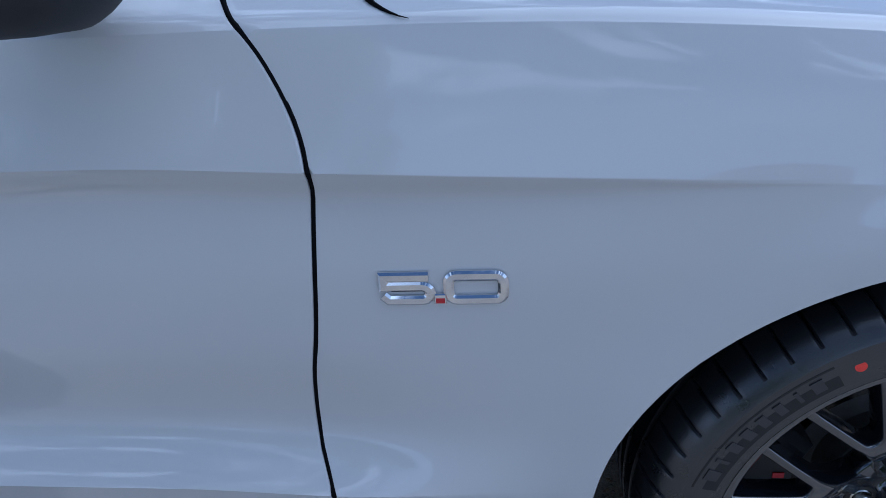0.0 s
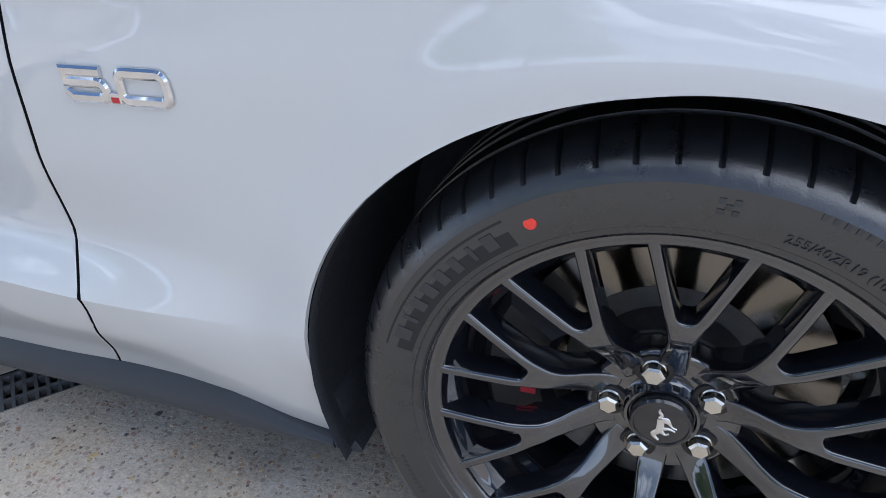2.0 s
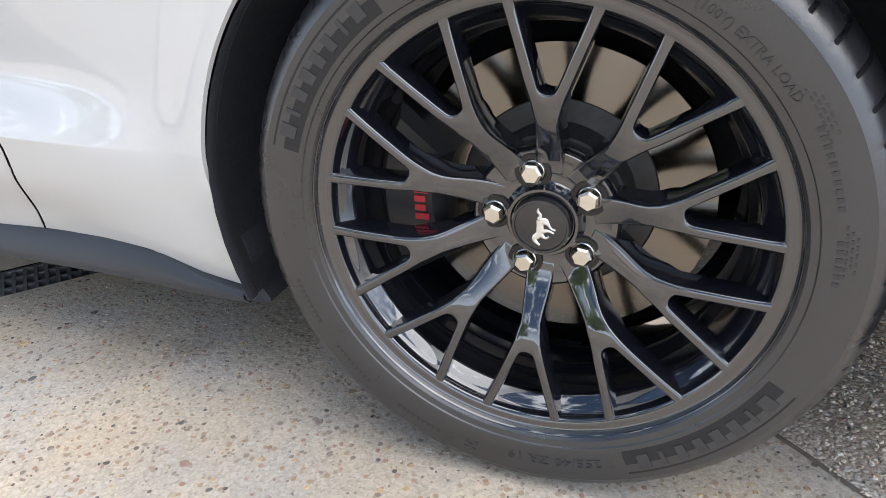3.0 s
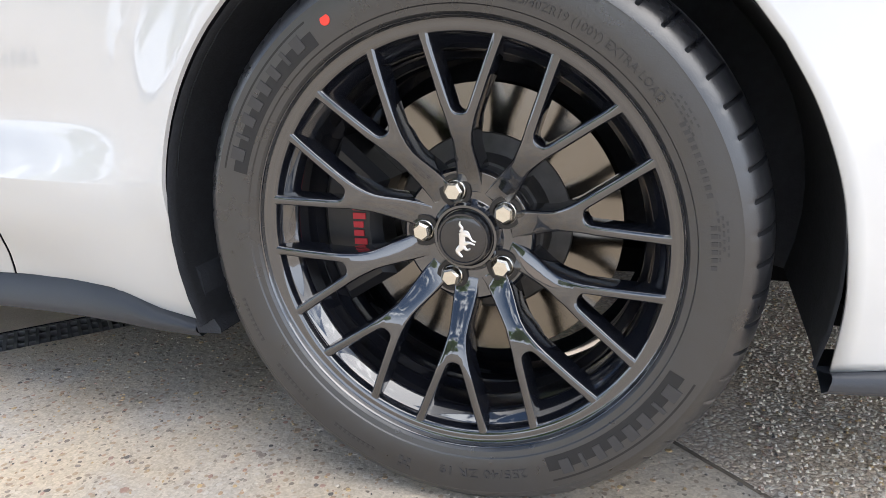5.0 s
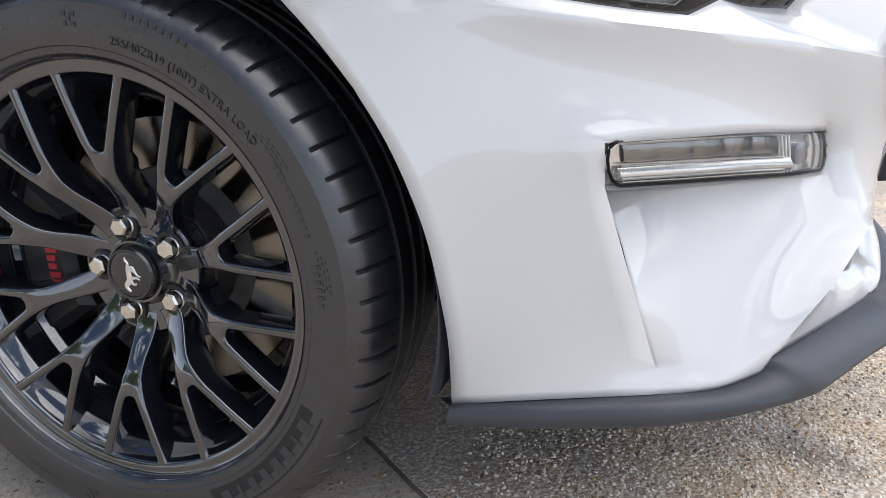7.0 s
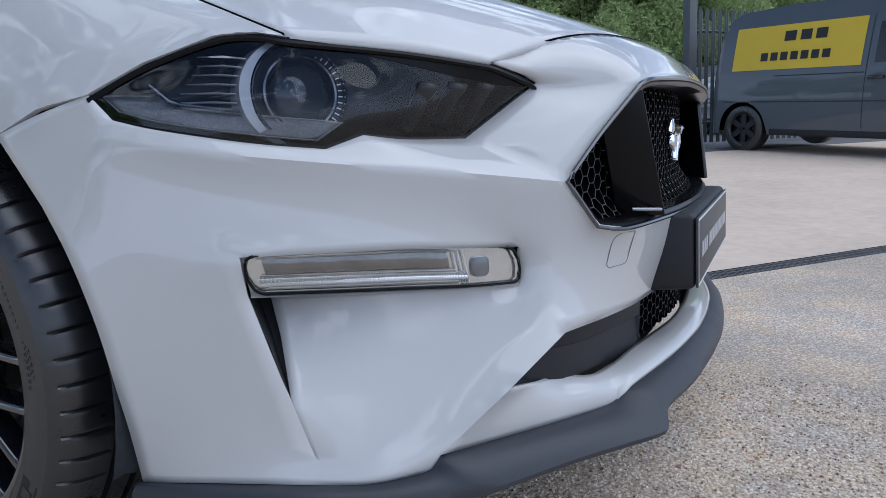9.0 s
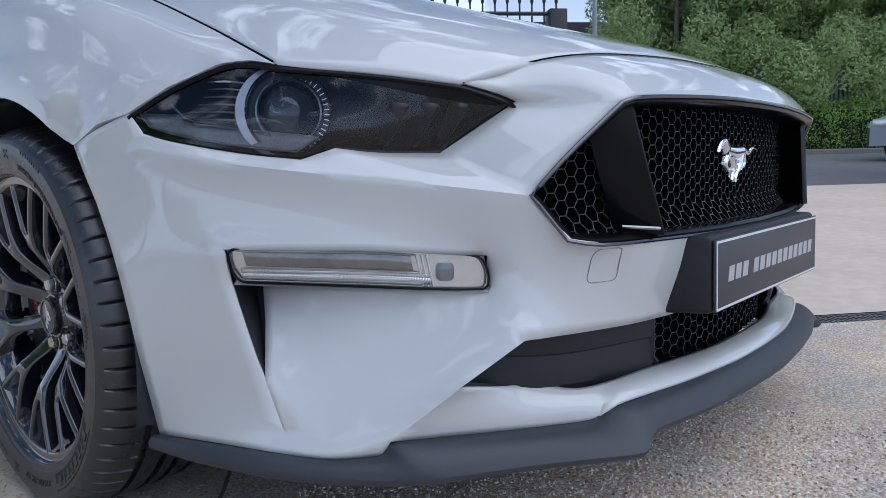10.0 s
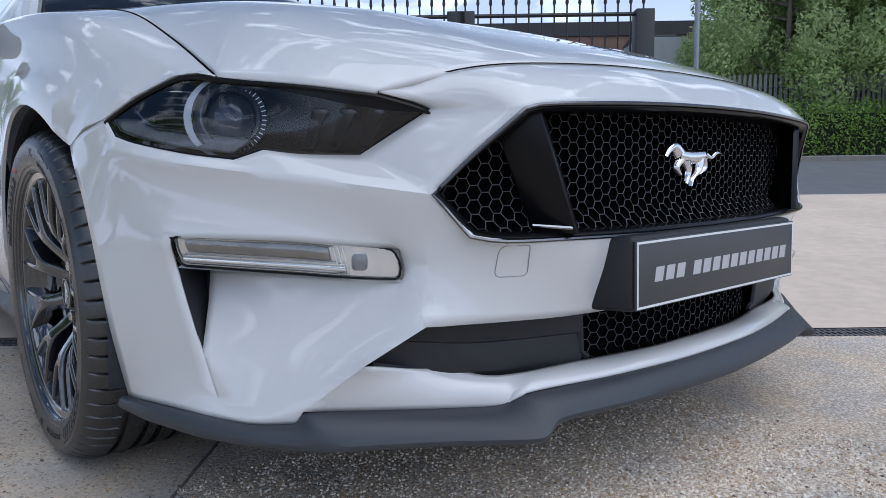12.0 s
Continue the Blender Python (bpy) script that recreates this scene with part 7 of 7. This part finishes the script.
def van():
    """A panel van: side profile swept across, with tumblehome, openings drawn as inset panels."""
    v = empty("van", "dark blue-grey panel van with a yellow side panel", "van")
    paint = material("van_paint", (0.075, 0.095, 0.115), 0.35, coat=0.8, vary=0.06, scale=3)
    prof = [(-0.48, 0.24), (-0.54, 0.55), (-0.52, 0.95), (-0.43, 1.45), (-0.32, 1.72), (-0.16, 1.80), (0.6, 1.84), (1.6, 1.82), (1.95, 1.74), (2.55, 1.18), (2.75, 1.06), (3.25, 0.98), (3.42, 0.80), (3.46, 0.45), (3.42, 0.24)]
    arch_r = 0.36
    bm = bmesh.new()
    for sgn in (-1, 1):
        rows = []
        xs = np.linspace(-0.54, 3.46, 100)
        for x in xs:
            top = float(np.interp(x, [p[0] for p in prof[2:13]], [p[1] for p in prof[2:13]]))
            low = 0.24
            for cx in (0.0, 2.68):
                if abs(x - cx) < arch_r:
                    low = max(low, 0.30 + math.sqrt(arch_r**2 - (x - cx) ** 2))
            endf = min(1, (x + 0.54) / 0.12, (3.46 - x) / 0.30)
            col = []
            for t in np.linspace(0, 1, 16):
                z = low + (max(top, low + 0.02) - low) * t
                half = 0.86 + 0.03 * math.sin(min(1, (z - 0.2) / 0.9) * math.pi) - (0.20 * max(0, z - 1.0) ** 1.3)
                half *= 0.86 + 0.14 * max(0, endf) ** 0.4
                col.append((x, sgn * half, z))
            rows.append(col)
        add_grid(bm, rows, (0, sgn, 0))
    top_rows = []
    for x in np.linspace(-0.54, 3.46, 60):
        top = float(np.interp(x, [p[0] for p in prof[2:13]], [p[1] for p in prof[2:13]]))
        endf = min(1, (x + 0.54) / 0.12, (3.46 - x) / 0.30)
        half = (0.86 + 0.03 * math.sin(min(1, (top - 0.2) / 0.9) * math.pi) - (0.20 * max(0, top - 1.0) ** 1.3)) * (0.86 + 0.14 * max(0, endf) ** 0.4)
        top_rows.append([(x, half * q, top + 0.03 * (1 - q * q)) for q in np.linspace(-1, 1, 9)])
    add_grid(bm, top_rows, (0, 0, 1))
    for x, o in ((-0.535, -1), (3.455, 1)):
        add_grid(bm, [[(x, 0.75 * q, z) for q in (-1, 0, 1)] for z in (0.24, 0.6, 0.96)], (o, 0, 0))
    add_grid(bm, [[(x, q, 0.25) for q in (-0.8, 0.8)] for x in (-0.48, 3.4)], (0, 0, -1))
    part("body", bm, paint, v, smooth=40)

    def wrap(bm, lift):
        for q in bm.verts:
            z = q.co.z
            half = 0.86 + 0.03 * math.sin(min(1, (z - 0.2) / 0.9) * math.pi) - (0.20 * max(0, z - 1.0) ** 1.3)
            q.co.y = (half + lift) if q.co.y > 0 else -(half + lift)
    for sgn in (-1, 1):
        bm = bmesh.new()
        add_grid(bm, [[(x, sgn, z) for x in np.linspace(-0.20, 1.55, 8)] for z in np.linspace(1.06, 1.60, 6)], (0, sgn, 0))
        wrap(bm, 0.004)
        pn = part("side_panel", bm, material("yellow_vinyl", (0.75, 0.55, 0.03), 0.45, vary=0.05, scale=4), v, "yellow vinyl panel with dark bars")
        bm = bmesh.new()
        for z, h, row in ((1.40, 0.12, (0.52, 0.22, 0.20, 0.20)), (1.17, 0.10, (0.24, 0.14, 0.14, 0.14, 0.14, 0.14, 0.14, 0.14))):
            x = 0.22 + (0.30 if z > 1.3 else 0)
            for wd in row[1:]:
                add_grid(bm, [[(a, sgn, b) for a in (x, x + wd * 0.72)] for b in (z, z + h)], (0, sgn, 0))
                x += wd
        wrap(bm, 0.008)
        part("print_bar", bm, M_IRON, pn)
        bm = bmesh.new()
        add_grid(bm, [[(x, sgn, z) for x in np.linspace(1.70, 2.28, 5)] for z in np.linspace(1.08, 1.52, 5)], (0, sgn, 0))
        wrap(bm, 0.004)
        part("window", bm, M_GLOSS, v)
        for x0, x1, z in ((-0.3, 3.2, 0.66), (0.45, 1.6, 0.98)):
            bm = bmesh.new()
            add_grid(bm, [[(x, sgn, z + dz) for x in np.linspace(x0, x1, 8)] for dz in (-0.006, 0.006)], (0, sgn, 0))
            wrap(bm, 0.003)
            part("body_line", bm, M_IRON, v)
        for x in (1.62, 2.45):
            bm = bmesh.new()
            add_grid(bm, [[(x + dx, sgn, z) for dx in (-0.004, 0.004)] for z in np.linspace(0.36, 1.6, 10)], (0, sgn, 0))
            wrap(bm, 0.003)
            part("door_seam", bm, M_IRON, v)
        bm = bevelled_box((1.66, sgn * 0.885 - 0.02, 0.90), (1.84, sgn * 0.885 + 0.02, 0.94), 0.008)
        part("door_handle", bm, M_GLOSS, v)
        bm = bevelled_box((0.42, sgn * 0.86 - 0.02, 0.24), (2.26, sgn * 0.86 + 0.02, 0.32), 0.012)
        part("sill", bm, M_PLASTIC, v)
    for z in (0.62, 0.74, 0.86):
        bm = bevelled_box((-0.58, -0.70, z), (-0.54, -0.58, z + 0.09), 0.01)
        part("tail_lamp", bm, M_RED, v)
    for cx in (0.0, 2.68):
        for sgn in (-1, 1):
            simple_wheel(v, Matrix.Translation((cx, sgn * 0.76, 0.31)) @ (Matrix.Rotation(math.pi, 4, "Z") if sgn > 0 else Matrix.Identity(4)), 0.31)
            bm = bmesh.new()
            add_grid(bm, [[(cx + 0.37 * math.cos(radians(a)), sgn * y, 0.30 + 0.37 * math.sin(radians(a))) for a in range(0, 181, 12)] for y in (0.87, 0.5)], None)
            part("arch_liner", bm, M_SHELL, v)
    return v


WA, WB = Vector((0.72, 9.0, 0)), Vector((2.86, 7.4, 0))
d = (WB - WA).normalized()
side_v = Vector((-d.y, d.x, 0))
van_ob = van()
za, zb_ = rise(WA.dot(DN)), rise(WB.dot(DN))
base = WA + side_v * 0.86
xa = Vector((d.x, d.y, (zb_ - za) / 2.68)).normalized()
za_v = xa.cross(Vector((side_v.x, side_v.y, 0.03)).normalized()).normalized()
van_ob.matrix_basis = Matrix.Translation((base.x, base.y, za + 0.004)) @ Matrix((xa, za_v.cross(xa), za_v)).transposed().to_4x4()


def far_car():
    c = empty("saloon_car", "silver saloon car with chrome grille on the road", "car")
    bm = bmesh.new()
    prof = [(-2.2, 0.30), (-2.28, 0.62), (-2.20, 0.78), (-1.2, 0.95), (-0.55, 1.36), (0.7, 1.42), (1.6, 1.05), (2.35, 0.98), (2.4, 0.40)]
    rows = []
    for x, z in [(x, float(np.interp(x, [p[0] for p in prof[1:8]], [p[1] for p in prof[1:8]]))) for x in np.linspace(-2.27, 2.34, 50)]:
        row = []
        for q in np.linspace(-1, 1, 15):
            aq = abs(q)
            wd = 0.90 if aq > 0.5 else 0.90 * aq / 0.5 * (0.76 if z > 1.0 else 0.92)
            zz = 0.26 + (min(z, 0.92) - 0.26) * (1 - (aq - 0.5) / 0.5) if aq > 0.5 else z - 0.03 * aq
            row.append((x, math.copysign(wd, q) if q else 0, zz))
        rows.append(row)
    add_grid(bm, rows, (0, 0, 1))
    add_grid(bm, [[(-2.275, y, z) for y in (-0.86, 0, 0.86)] for z in (0.26, 0.62)], (-1, 0, 0))
    part("body", bm, material("car_paint_silver", (0.30, 0.31, 0.33), 0.3, coat=1.0, vary=0.1, scale=4), c, smooth=50)
    bm = bmesh.new()
    for k in range(4):
        box(bm, (-2.34, -0.44, 0.48 + 0.08 * k), (-2.27, 0.44, 0.525 + 0.08 * k))
    part("grille", bm, material("bright_trim", (0.55, 0.56, 0.58), 0.3, metal=0.3, vary=0.05, scale=20), c, "chrome bars")
    bm = bmesh.new()
    box(bm, (-2.35, -0.26, 0.36), (-2.30, 0.26, 0.46))
    part("number_plate", bm, M_WHITE, c, "white number plate")
    for sgn in (-1, 1):
        bm = bevelled_box((-2.28, sgn * 0.66 - 0.17, 0.58), (-2.12, sgn * 0.66 + 0.17, 0.74), 0.03)
        part("headlight", bm, M_SILVER, c)
        for cx in (-1.35, 1.45):
            simple_wheel(c, Matrix.Translation((cx, sgn * 0.80, 0.33)) @ (Matrix.Rotation(math.pi, 4, "Z") if sgn > 0 else Matrix.Identity(4)), 0.33)
    bm = bmesh.new()
    add_grid(bm, [[(-1.12, -0.66, 0.99), (-1.12, 0.66, 0.99)], [(-0.58, -0.56, 1.36), (-0.58, 0.56, 1.36)]], (-1, 0, 1))
    part("windscreen", bm, M_GLOSS, c)
    return c


fc = far_car()
fp = site(12.0, 9.6) + Vector((-0.5, 0, 0))
fc.matrix_basis = Matrix.Translation(fp) @ rot @ Matrix.Rotation(radians(26), 4, "Z")
